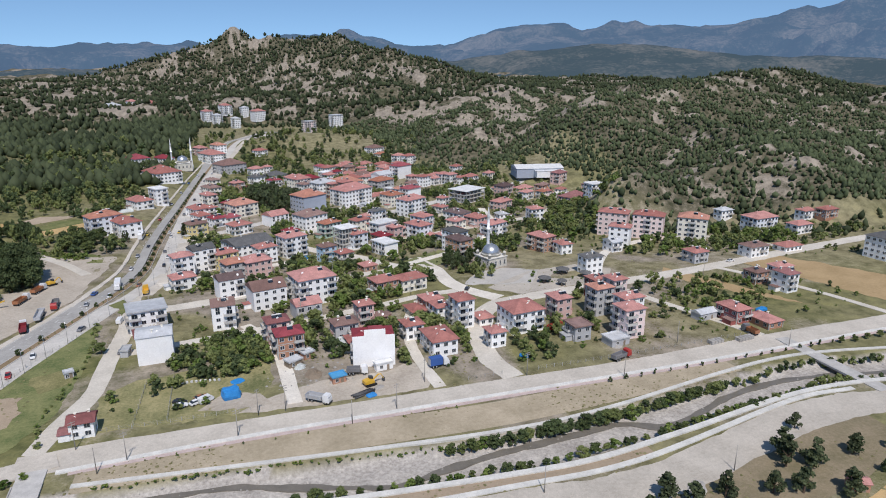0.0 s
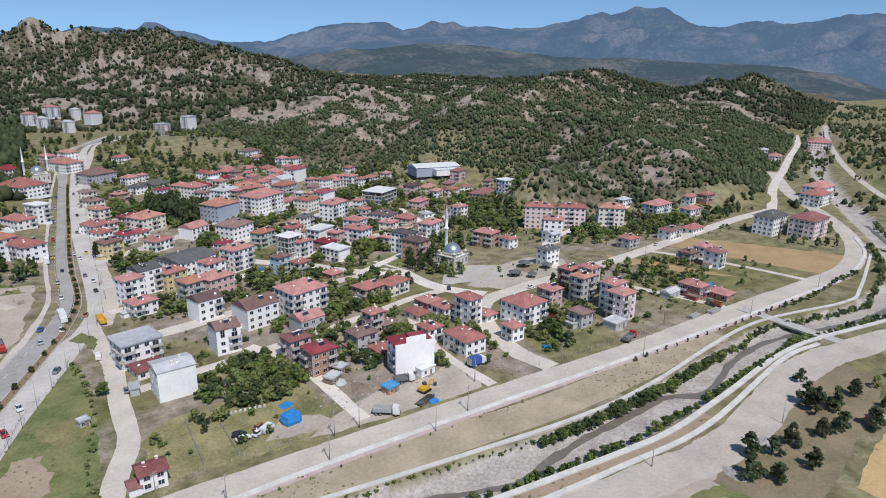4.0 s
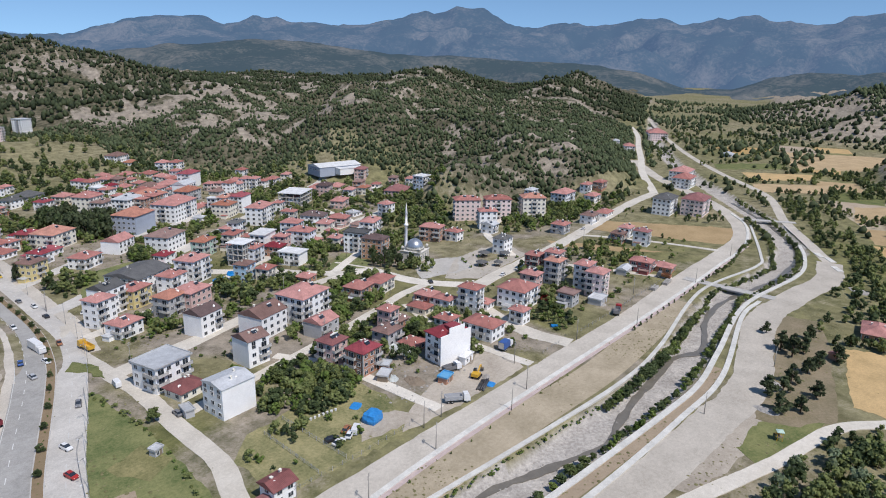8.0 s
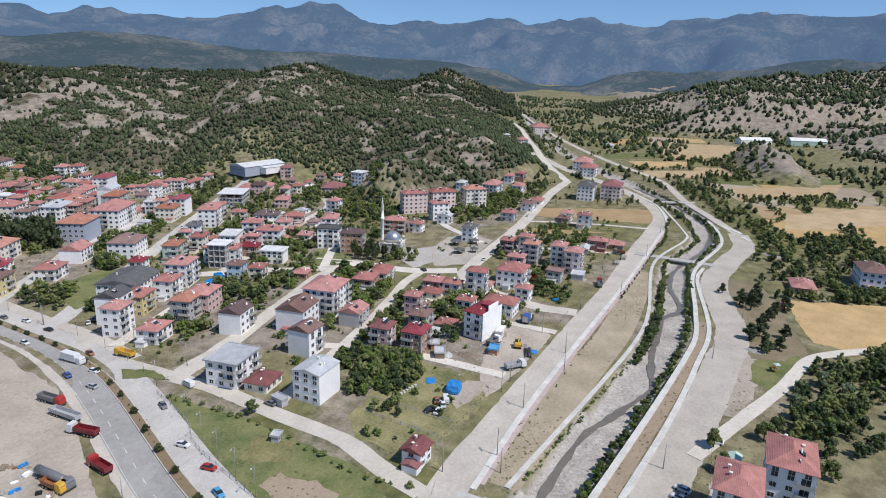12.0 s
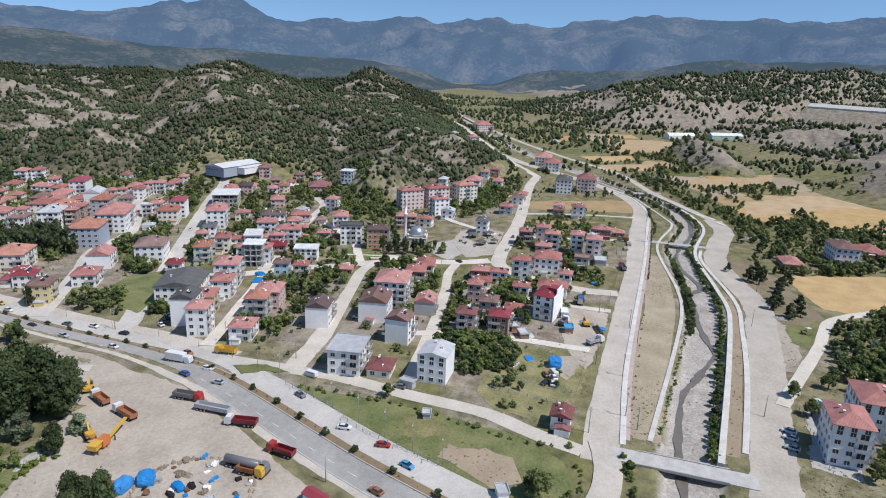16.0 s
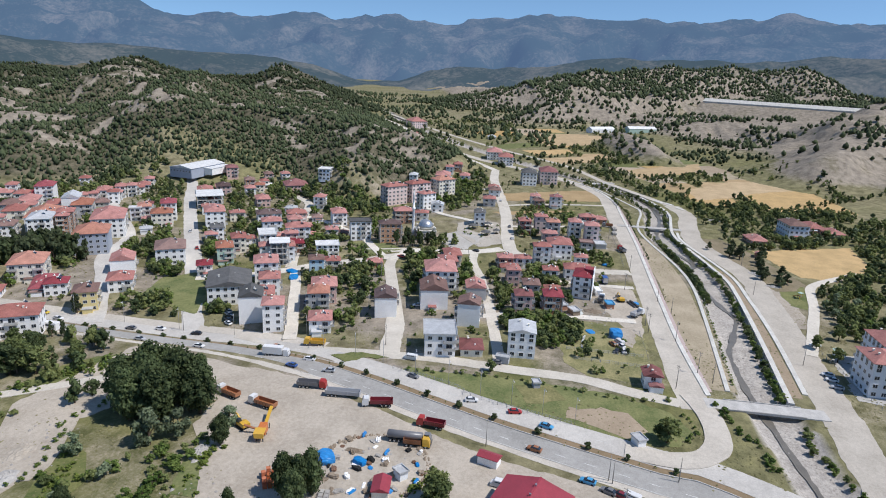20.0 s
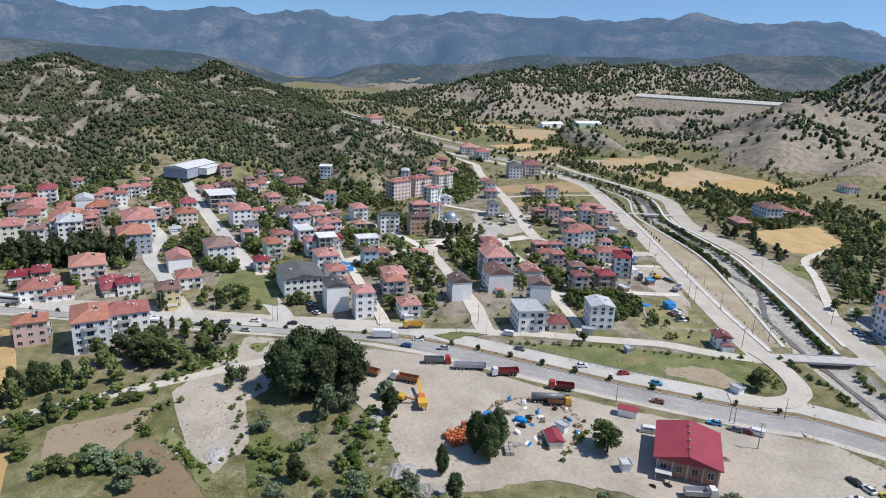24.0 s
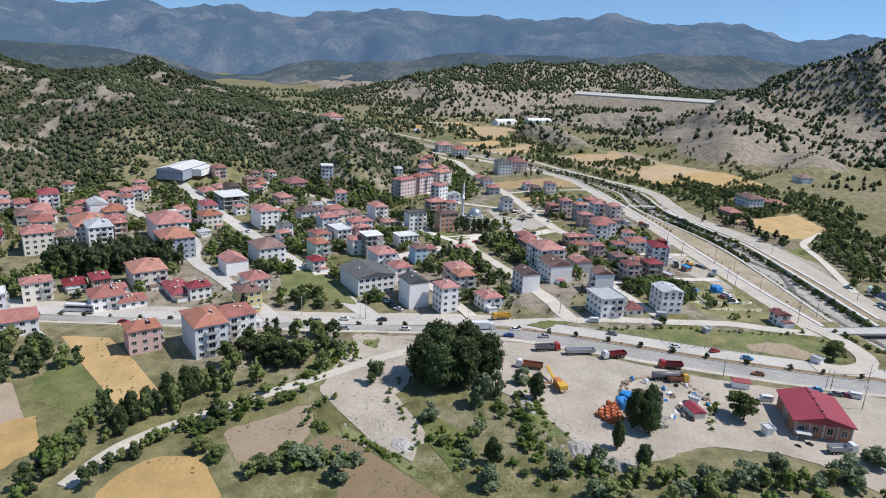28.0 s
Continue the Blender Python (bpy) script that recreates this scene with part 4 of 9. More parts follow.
def roof_mesh(w, d, form, mat, over=0.6):
    W, D = w / 2 + over, d / 2 + over
    t = 0.16
    if form in ("flat", "flatgable"):
        if form == "flat":
            return boxes("roof", [(0, 0, 0.1, 2 * W, 2 * D, 0.2), (0, D - 0.1, 0.35, 2 * W, 0.2, 0.4), (W - 0.1, 0, 0.35, 0.2, 2 * D - 0.4, 0.4), (-W + 0.1, 0, 0.35, 0.2, 2 * D - 0.4, 0.4), (0, -D + 0.1, 0.35, 2 * W, 0.2, 0.4)], mat)
        rise = 0.12 * min(w, d)
    else:
        rise = 0.24 * min(w, d)
    if form == "hip":
        if w >= d:
            r0, r1 = (-(W - D) - 0.01, 0, rise), (W - D + 0.01, 0, rise)
        else:
            r0, r1 = (0, -(D - W) - 0.01, rise), (0, D - W + 0.01, rise)
    else:
        r0, r1 = (-W, 0, rise), (W, 0, rise)
    v = [(-W, -D, 0), (W, -D, 0), (W, D, 0), (-W, D, 0), (-W, -D, t), (W, -D, t), (W, D, t), (-W, D, t), (r0[0], r0[1], r0[2] + t), (r1[0], r1[1], r1[2] + t)]
    f = [(0, 3, 2, 1), (0, 1, 5, 4), (1, 2, 6, 5), (2, 3, 7, 6), (3, 0, 4, 7)]
    if form == "hip" and w < d:
        f += [(4, 5, 8), (5, 6, 9, 8), (6, 7, 9), (7, 4, 8, 9)]
    else:
        f += [(4, 5, 9, 8), (5, 6, 9), (6, 7, 8, 9), (7, 4, 8)]
    return mesh_object("roof", v, f, mat)


def rings(name, profile, sides, mats, smooth=True, squash=1.0):
    """A turned body: rings of (height, radius) from the base up, closed at both ends."""
    v, f = [], []
    for z, r in profile:
        v += [(r * math.cos(2 * math.pi * k / sides), squash * r * math.sin(2 * math.pi * k / sides), z) for k in range(sides)]
    for j in range(len(profile) - 1):
        for k in range(sides):
            a, b = j * sides + k, j * sides + (k + 1) % sides
            f.append((a, b, b + sides, a + sides))
    f.append(tuple(reversed(range(sides))))
    f.append(tuple(range(len(v) - sides, len(v))))
    return mesh_object(name, v, f, mats, smooth=smooth)


def solar_mesh():
    return boxes("solar_heater", [(0, 0, 0, 2.0, 1.2, 0.08)], GLASS)


def tank_mesh():
    return rings("tank", [(-0.95, 0.16), (-0.9, 0.24), (0.9, 0.24), (0.95, 0.16)], 10, FRAME_WHITE)


def dish_mesh():
    """A white satellite dish on its short mast."""
    d = rings("satellite_dish", [(0.0, 0.05), (0.1, 0.3), (0.22, 0.5), (0.25, 0.48), (0.12, 0.25)], 10, [WALL["white"]])
    return d


def chimney_mesh():
    v, f = [], []
    for z, r in ((-0.3, 0.27), (1.1, 0.27), (1.12, 0.38), (1.26, 0.38)):
        v += [(-r, -r, z), (r, -r, z), (r, r, z), (-r, r, z)]
    for j in range(3):
        f += [(4 * j + k, 4 * j + (k + 1) % 4, 4 * j + 4 + (k + 1) % 4, 4 * j + 4 + k) for k in range(4)]
    f.append((12, 13, 14, 15))
    return mesh_object("chimney", v, f, WALL["cream"])


FLIGHT = [(0, 0), (-160, 90), (-260, 210), (-306, 340)]


def joined(name, items, parent):
    """The small openings of a house that stands far off, in one mesh."""
    v, f, slots, mats = [], [], [], []
    for key, make, m in items:
        if key not in SHARED:
            ob = make()
            SHARED[key] = ob.data
            bpy.data.objects.remove(ob)
        me = SHARED[key]
        mats = list(me.materials)
        o = len(v)
        v += [tuple(m @ q.co) for q in me.vertices]
        f += [tuple(o + i for i in p.vertices) for p in me.polygons]
        slots += [p.material_index for p in me.polygons]
    if v:
        tagged(mesh_object(name, v, f, mats, parent, slots=slots), kind="stuff")


ROOF_WORDS = {"red": "red clay-tiled", "orange": "orange clay-tiled", "crimson": "crimson metal", "maroon": "maroon", "brown": "brown tiled",
              "darkbrown": "dark brown", "slate": "dark grey", "tin": "grey sheet-metal", "white": "white flat"}
WALL_WORDS = {"white": "white rendered", "cream": "cream rendered", "yellow": "yellow rendered", "grey": "grey rendered", "pink": "pink rendered",
              "rose": "rose-pink and white", "brick": "bare brick", "orangewall": "orange-brown", "bluegrey": "blue-grey rendered", "bluewhite": "pale blue-white",
              "lightblue": "light blue", "green": "pale green", "maroonwall": "dark red"}
SITES = []
STOREY = 2.9


def house(x, y, w, d, storeys, yaw, form, rc, wc, blank=0):
    rnd = random.Random(int(x * 31 + y * 17))
    far = line_distance(np.array([x]), np.array([y]), FLIGHT)[0] > 345
    dim = math.hypot(x + 150, y - 170) > 430
    z0 = height1(x, y) if math.hypot(x, y) > 300 else dip1(x, y)
    h = storeys * STOREY
    SITES.append((x, y, max(w, d) * 0.62))
    kind = "apartment_building" if storeys >= 4 else "house"
    root = new(kind)
    root.matrix_world = pose(x, y, z0, 0, 0, yaw)
    floors = {1: "one-storey", 1.6: "small", 2: "two-storey", 3: "three-storey", 4: "four-storey", 5: "five-storey"}.get(storeys, "tall")
    tagged(root, f"{floors} {WALL_WORDS[wc]} building with {ROOF_WORDS[rc]} roof", "apartment building" if storeys >= 4 else "house", "buildings of the town")
    W, D = w / 2, d / 2
    mat = WALL[wc]
    gable = form in ("gable", "flatgable")
    rise = (0.24 if form == "gable" else 0.12) * min(w, d) * (1 - 0.6 / (d / 2 + 0.6)) if gable else 0
    v = [(-W, -D, -1.5), (W, -D, -1.5), (W, D, -1.5), (-W, D, -1.5), (-W, -D, h), (W, -D, h), (W, D, h), (-W, D, h)]
    f = [(0, 1, 5, 4), (2, 3, 7, 6), (4, 5, 6, 7)]
    if gable:
        v += [(-W, 0, h + rise), (W, 0, h + rise)]
        f += [(1, 2, 6, 9, 5), (3, 0, 4, 8, 7)]
    else:
        f += [(1, 2, 6, 5), (3, 0, 4, 7)]
    mesh_object("wall", v, f, mat, root)
    if wc in ("brick", "orangewall", "maroonwall"):
        items = [(i * W, j * D, h / 2, 0.4, 0.4, h) for i in (-1, 1) for j in (-1, 1)]
        items += [(0, 0, STOREY * k - 0.15, w + 0.06, d + 0.06, 0.3) for k in range(1, int(storeys) + 1)]
        boxes("concrete_frame", items, CONCRETE, root)
    r = roof_mesh(w, d, form, ROOF[rc], 0.6 if not (blank and gable) else 0.25)
    r.parent = root
    r.matrix_local = pose(0, 0, h + 0.004)
    # windows and balconies on the sides that have them
    sides = {"s": (w, (0, -D, 0), 0), "w": (d, (-W, 0, 0), -90), "n": (w, (0, D, 0), 180), "e": (d, (W, 0, 0), 90)}
    bare = set()
    if blank:
        bare.add("w" if form == "gable" else "s")
    panes, trays = [], []
    for key, (wide, (ox, oy, _), turn) in sides.items():
        if key in bare or (key == "e" and x > 120) or (key == "n" and y > 330):
            continue
        n = max(1, int(wide / 3.0))
        stack = storeys >= 2 and wide > 6 and (rnd.random() < 0.75 if key in "sw" else rnd.random() < 0.3)
        cols = {rnd.randrange(n)} if n < 4 else {0, n - 1} if rnd.random() < 0.5 else {n // 2}
        face = pose(ox, oy, 0, 0, 0, turn)
        bw = min(wide / n + 0.6, 4.4) if n > 1 else wide * 0.5
        bw = round(bw * 2) / 2
        for k in range(int(math.ceil(storeys))):
            z = STOREY * k + 1.55
            if z + 0.7 > h:
                z = h - 0.85
            for c in range(n):
                px = (c + 0.5) / n * wide - wide / 2
                if stack and k > 0 and c in cols and STOREY * k + 2.3 < h:
                    bx = max(-wide / 2 + bw / 2, min(wide / 2 - bw / 2, px))
                    trays.append((bw, face @ pose(bx, 0, STOREY * k)))
                    panes.append(((2.2, 2.1), "balcony_door", face @ pose(bx, 0, STOREY * k + 1.2)))
                    continue
                panes.append(((1.6, 1.45) if wide / n > 2.6 else (1.1, 1.35), "window", face @ pose(px, 0, z)))
    if far:
        joined("glazing", [(("window", size), window_mesh(*size), m) for size, _, m in panes], root)
        joined("balcony_front", [(("balcony", bw), balcony_mesh(bw), m) for bw, m in trays], root)
    else:
        for size, name, m in panes:
            shared(("window", size), window_mesh(*size), name, root, m)
        for bw, m in trays:
            shared(("balcony", bw), balcony_mesh(bw), "balcony", root, m)
    if not dim and storeys <= 3 and rnd.random() < 0.55:
        ax, ay, aw, ad = rnd.choice((-1, 1)) * (W + 1.4), rnd.uniform(-0.3, 0.3) * d, 2.8, rnd.uniform(3, 5)
        boxes("annex", [(ax, ay, 0.9, aw, ad, 2.4)], mat, root)
        boxes("annex_roof", [(ax + (0.15 if ax > 0 else -0.15), ay, 2.2, aw + 0.3, ad + 0.5, 0.14)], ROOF[rnd.choice(("tin", "red", "brown"))], root)
    if form in ("hip", "gable", "flatgable"):
        ridge = (0.24 if form != "flatgable" else 0.12) * min(w, d)
        for k in range(2 if not dim else 1):
            shared("chimney", chimney_mesh, "chimney", root, pose(rnd.uniform(-0.3, 0.3) * w, rnd.uniform(-0.25, 0.25) * d, h + ridge * 0.45))
        if not dim:
            shared("dish", dish_mesh, "satellite_dish", root, pose(rnd.uniform(-0.4, 0.4) * w, rnd.uniform(-0.4, -0.1) * d, h + ridge * 0.6, 65, 0, rnd.uniform(-30, 30)))
        if not dim and storeys >= 2:
            for k in range(rnd.choice((0, 1, 1, 2))):
                slope = math.degrees(math.atan2(ridge, d / 2 + 0.6))
                panel = shared("solar", solar_mesh, "solar_heater", root, pose(rnd.uniform(-0.25, 0.25) * w, -d * 0.2, h + ridge * 0.62 + 0.5, slope + 12))
                shared("tank", tank_mesh, "tank", panel, pose(0, 0.75, 0.2, 0, 90, 0))
    return root


house(-39.8, 323.2, 9.3, 7.8, 4, 23, "hip", "red", "white", 0)
house(-20.7, 337.5, 10.9, 9.1, 3, 25, "hip", "red", "yellow", 0)
house(-15.7, 314.0, 10.2, 8.5, 3, 22, "hip", "orange", "grey", 0)
house(-0.9, 344.2, 10.4, 8.7, 3, 26, "hip", "red", "white", 0)
house(-5.5, 315.6, 12.5, 10.4, 3, 22, "hip", "red", "pink", 0)
house(-9.7, 359.4, 22.0, 18.4, 3, 28, "flatgable", "slate", "white", 0)
house(15.1, 387.3, 8.4, 7.0, 2, 31, "hip", "crimson", "white", 0)
house(13.8, 353.3, 13.0, 10.8, 4, 27, "hip", "red", "white", 0)
house(-31.9, 336.9, 11.4, 9.5, 4, 25, "gable", "slate", "white", 1)
house(28.7, 415.2, 17.2, 14.3, 3, 33, "hip", "brown", "white", 0)
house(31.7, 464.2, 19.4, 16.2, 4, 33, "hip", "orange", "bluegrey", 1)
house(64.7, 479.9, 26.2, 17.4, 4, 33, "hip", "red", "white", 0)
house(47.1, 510.7, 17.3, 12.1, 4, 33, "hip", "tin", "white", 0)
house(63.2, 508.6, 10.7, 9.0, 4, 33, "hip", "red", "brick", 0)
house(98.7, 534.9, 15.7, 10.4, 4, 33, "gable", "tin", "white", 1)
house(123.7, 577.9, 17.0, 11.3, 4, 33, "hip", "crimson", "white", 1)
house(-14.4, 461.2, 17.6, 14.6, 3, 33, "hip", "orange", "cream", 0)
house(-40.1, 408.6, 10.8, 9.0, 3, 33, "hip", "brown", "yellow", 0)
house(-15.2, 411.4, 12.4, 10.3, 2, 33, "hip", "red", "white", 0)
house(7.4, 427.3, 13.5, 11.0, 2.4, 33, "gable", "red", "white", 1)
house(-21.6, 446.1, 10.5, 8.8, 1, 33, "hip", "crimson", "white", 0)
house(-22.8, 490.0, 10.2, 8.5, 1, 33, "hip", "crimson", "white", 0)
house(-34.6, 465.5, 6.7, 6.0, 2, 33, "hip", "red", "white", 0)
house(38.3, 389.6, 12.2, 8.1, 3, 32, "hip", "orange", "green", 0)
house(46.8, 369.3, 7.7, 8.1, 3, 29, "hip", "red", "white", 0)
house(50.9, 360.0, 10.0, 7.8, 3, 28, "hip", "red", "bluewhite", 0)
house(57.3, 392.0, 11.2, 7.5, 3, 32, "hip", "red", "cream", 0)
house(72.4, 414.2, 9.4, 7.0, 3, 33, "hip", "slate", "white", 0)
house(99.7, 431.9, 17.5, 11.6, 4, 33, "hip", "red", "white", 0)
house(92.3, 464.1, 12.3, 12.3, 3, 33, "hip", "orange", "cream", 0)
house(108.1, 469.9, 13.6, 9.1, 4, 33, "hip", "crimson", "white", 1)
house(70.2, 381.2, 14.0, 9.0, 3, 31, "flat", "white", "white", 1)
house(66.0, 362.6, 8.2, 9.9, 2, 28, "hip", "crimson", "brick", 0)
house(30.9, 334.6, 8.1, 7.0, 3, 25, "hip", "brown", "lightblue", 0)
house(39.3, 329.2, 7.7, 7.0, 2, 24, "hip", "red", "cream", 0)
house(63.8, 341.9, 9.0, 12.0, 2.4, 26, "flat", "white", "white", 1)
house(97.4, 391.9, 9.7, 11.3, 3, 32, "hip", "red", "bluewhite", 0)
house(74.8, 368.4, 7.0, 7.0, 3, 29, "hip", "red", "pink", 0)
house(153.5, 540.6, 10.2, 6.8, 3, 33, "hip", "red", "white", 0)
house(159.5, 535.6, 9.6, 6.4, 3, 33, "hip", "red", "white", 0)
house(134.0, 531.4, 9.6, 7.0, 3, 33, "hip", "red", "white", 0)
house(135.1, 559.8, 9.2, 12.8, 1, 33, "hip", "red", "white", 0)
house(178.0, 538.9, 12.7, 8.5, 2, 33, "hip", "red", "white", 0)
house(199.3, 549.4, 9.2, 7.0, 2, 33, "hip", "red", "cream", 0)
house(145.8, 537.8, 9.9, 6.8, 2, 33, "hip", "red", "white", 0)
house(103.0, 572.7, 17.9, 11.9, 2, 33, "hip", "red", "white", 0)
house(82.1, 618.7, 10.2, 8.5, 2, 33, "hip", "brown", "brick", 0)
house(94.6, 625.6, 8.8, 7.3, 1, 33, "hip", "red", "cream", 0)
house(90.2, 560.5, 9.4, 7.9, 2, 33, "hip", "red", "white", 0)
house(77.9, 596.5, 11.6, 9.7, 1, 33, "hip", "red", "cream", 0)
house(59.0, 578.9, 10.2, 8.5, 2, 33, "hip", "red", "white", 0)
house(55.6, 629.0, 9.1, 7.6, 2, 33, "hip", "crimson", "white", 0)
house(40.0, 565.9, 15.0, 12.5, 2, 33, "hip", "crimson", "pink", 0)
house(10.8, 562.9, 9.9, 8.2, 2, 33, "hip", "crimson", "white", 0)
house(26.9, 574.0, 11.8, 9.8, 2, 33, "hip", "red", "cream", 0)
house(40.4, 541.3, 10.6, 8.8, 2, 33, "hip", "brown", "brick", 0)
house(13.2, 607.6, 16.6, 13.8, 1, 33, "hip", "slate", "grey", 0)
house(-3.8, 582.5, 11.3, 9.4, 2, 33, "hip", "slate", "white", 0)
house(6.8, 637.1, 7.0, 7.0, 2, 33, "hip", "red", "white", 0)
house(83.5, 489.9, 13.5, 9.0, 1, 33, "hip", "red", "cream", 0)
house(148.9, 462.7, 9.7, 7.0, 2, 33, "hip", "maroon", "white", 0)
house(119.6, 427.6, 6.7, 9.3, 2, 33, "hip", "red", "cream", 0)
house(192.8, 495.9, 16.6, 11.1, 1, 33, "hip", "red", "cream", 0)
house(208.6, 490.1, 14.7, 10.0, 1, 33, "hip", "red", "cream", 0)
house(167.7, 433.9, 14.2, 9.4, 2, 33, "hip", "red", "pink", 0)
house(125.9, 408.1, 11.0, 15.3, 2, 33, "hip", "darkbrown", "white", 0)
house(133.9, 391.9, 9.9, 12.0, 2, 32, "hip", "red", "pink", 0)
house(157.8, 406.9, 7.0, 7.0, 1, 9, "hip", "tin", "white", 0)
house(176.0, 392.3, 9.4, 7.8, 3, 9, "hip", "red", "white", 0)
house(212.2, 459.7, 9.2, 7.0, 2, 33, "hip", "orange", "cream", 0)
house(216.2, 469.9, 10.9, 7.3, 3, 33, "hip", "brown", "orangewall", 0)
house(219.7, 466.0, 7.0, 6.0, 1, 33, "hip", "red", "cream", 0)
house(227.2, 459.8, 8.3, 7.0, 1, 33, "flat", "white", "white", 0)
house(227.4, 434.8, 18.8, 18.1, 2, 33, "hip", "maroon", "pink", 0)
house(228.6, 409.2, 10.9, 9.1, 3, 9, "flat", "white", "bluewhite", 0)
house(208.3, 345.6, 17.5, 10.5, 5, -40, "hip", "red", "rose", 0)
house(223.4, 330.9, 17.5, 10.5, 5, -40, "hip", "red", "rose", 0)
house(242.3, 314.7, 16.0, 11.5, 5, -40, "hip", "orange", "cream", 0)
house(196.0, 317.2, 11.5, 8.5, 4, -40, "hip", "red", "white", 0)
house(293.6, 352.1, 9.9, 7.0, 2, 9, "hip", "tin", "white", 0)
house(148.9, 321.5, 9.1, 12.6, 3, 23, "hip", "red", "brick", 0)
house(156.9, 310.8, 7.0, 8.6, 2, 9, "hip", "red", "white", 0)
house(90.1, 371.3, 10.0, 13.9, 3, 29, "hip", "red", "bluewhite", 0)
house(118.6, 386.4, 9.9, 8.6, 2, 31, "hip", "red", "cream", 0)
house(102.7, 336.2, 8.8, 12.2, 4, 25, "flat", "slate", "white", 0)
house(99.0, 316.3, 8.8, 12.2, 4, 22, "hip", "darkbrown", "orangewall", 0)
house(135.5, 362.5, 13.9, 9.3, 3, 28, "hip", "red", "white", 0)
house(101.7, 354.1, 8.1, 7.0, 2, 27, "hip", "red", "cream", 0)
house(78.5, 375.6, 7.2, 7.0, 2, 30, "hip", "red", "pink", 0)
house(151.8, 270.3, 9.8, 7.0, 3, 9, "hip", "slate", "white", 0)
house(185.2, 306.3, 7.0, 8.6, 2, 9, "gable", "tin", "white", 0)
house(138.4, 239.5, 7.8, 7.0, 3, 12, "hip", "red", "maroonwall", 0)
house(17.9, 268.0, 16.4, 13.6, 4, 16, "hip", "red", "white", 0)
house(49.4, 270.8, 10.6, 8.9, 2, 17, "hip", "red", "brick", 0)
house(61.8, 270.9, 12.5, 8.4, 2, 17, "hip", "red", "cream", 0)
house(35.0, 235.8, 6.3, 6.0, 3, 12, "hip", "red", "pink", 0)
house(63.8, 242.9, 7.7, 7.7, 2, 13, "hip", "red", "brick", 0)
house(65.3, 233.8, 6.0, 7.9, 2, 12, "hip", "red", "white", 0)
house(56.7, 239.7, 6.4, 8.8, 1, 12, "hip", "red", "cream", 0)
house(71.5, 224.6, 7.0, 8.5, 4, 10, "hip", "red", "white", 0)
house(80.3, 224.7, 6.0, 7.0, 1, 10, "hip", "red", "white", 0)
house(92.8, 216.2, 13.5, 12.7, 3, 9, "hip", "red", "white", 0)
house(112.1, 222.8, 7.0, 8.3, 3, 10, "hip", "red", "pink", 0)
house(77.9, 204.0, 6.0, 6.4, 2, 7, "hip", "red", "white", 0)
house(48.4, 309.2, 7.0, 7.0, 1, 21, "hip", "red", "brick", 0)
house(300.0, 326.6, 18.5, 12.3, 3, 9, "hip", "red", "bluewhite", 0)
house(336.8, 328.1, 10.7, 7.1, 2, 9, "hip", "red", "white", 0)
house(347.5, 322.2, 11.4, 7.6, 2, 9, "hip", "red", "brick", 0)
house(314.5, 309.5, 12.8, 8.5, 2, 9, "hip", "red", "white", 0)
house(250.4, 273.7, 13.0, 8.7, 2, 9, "hip", "brown", "white", 0)
house(276.6, 277.8, 12.8, 8.5, 1, 9, "hip", "red", "white", 0)
house(213.4, 272.6, 9.4, 8.9, 2, 9, "hip", "red", "grey", 0)
house(219.8, 236.3, 8.2, 7.0, 2, 9, "hip", "brown", "brick", 0)
house(236.7, 240.0, 9.3, 7.0, 2, 9, "hip", "red", "white", 0)
house(224.6, 223.9, 7.0, 8.6, 3, 9, "hip", "maroon", "white", 0)
house(178.2, 200.7, 7.5, 10.4, 2, 9, "hip", "red", "maroonwall", 0)
house(186.8, 193.2, 7.6, 10.6, 1, 9, "hip", "red", "brick", 0)
house(135.3, 208.7, 9.4, 7.0, 4, 8, "hip", "red", "white", 0)
house(129.3, 198.5, 8.7, 8.0, 4, 6, "hip", "red", "rose", 0)
house(141.3, 229.7, 7.0, 7.6, 4, 11, "hip", "red", "rose", 0)
house(129.7, 221.8, 8.4, 7.5, 4, 10, "hip", "orange", "grey", 0)
house(315.8, 251.8, 18.7, 12.5, 4, 9, "hip", "slate", "white", 0)
house(330.5, 235.8, 21.3, 15.1, 4, 9, "hip", "maroon", "rose", 0)
house(461.4, 302.5, 24.7, 16.4, 3, 9, "hip", "red", "white", 0)
house(427.0, 285.7, 21.8, 14.6, 3, 9, "hip", "red", "white", 0)
house(761.5, 469.4, 30.0, 26.0, 4, 33, "hip", "red", "rose", 0)
house(614.3, 434.8, 18.7, 12.4, 2, 33, "hip", "red", "white", 0)
house(666.6, 480.4, 11.4, 7.6, 1, 33, "hip", "tin", "white", 0)
house(660.9, 332.9, 16.6, 11.1, 1, 9, "hip", "tin", "white", 0)
house(-46.1, 254.1, 13.2, 11.0, 3, 14, "flat", "tin", "white", 0)
house(-39.2, 224.6, 11.4, 9.8, 3.4, 6, "flatgable", "tin", "white", 1)
house(-17.8, 248.0, 8.6, 9.0, 3.3, 6, "gable", "brown", "white", 1)
house(-44.3, 242.5, 9.4, 7.9, 1, 13, "hip", "maroon", "cream", 0)
house(-16.7, 283.8, 10.8, 9.0, 3, 18, "gable", "darkbrown", "white", 1)
house(-1.3, 266.7, 13.9, 11.6, 3, 16, "gable", "brown", "white", 1)
house(-38.1, 304.1, 10.1, 8.4, 2, 21, "hip", "red", "white", 0)
house(13.8, 250.5, 10.5, 8.7, 2, 14, "gable", "red", "grey", 1)
house(1.6, 227.9, 7.9, 7.0, 3, 11, "hip", "maroon", "pink", 0)
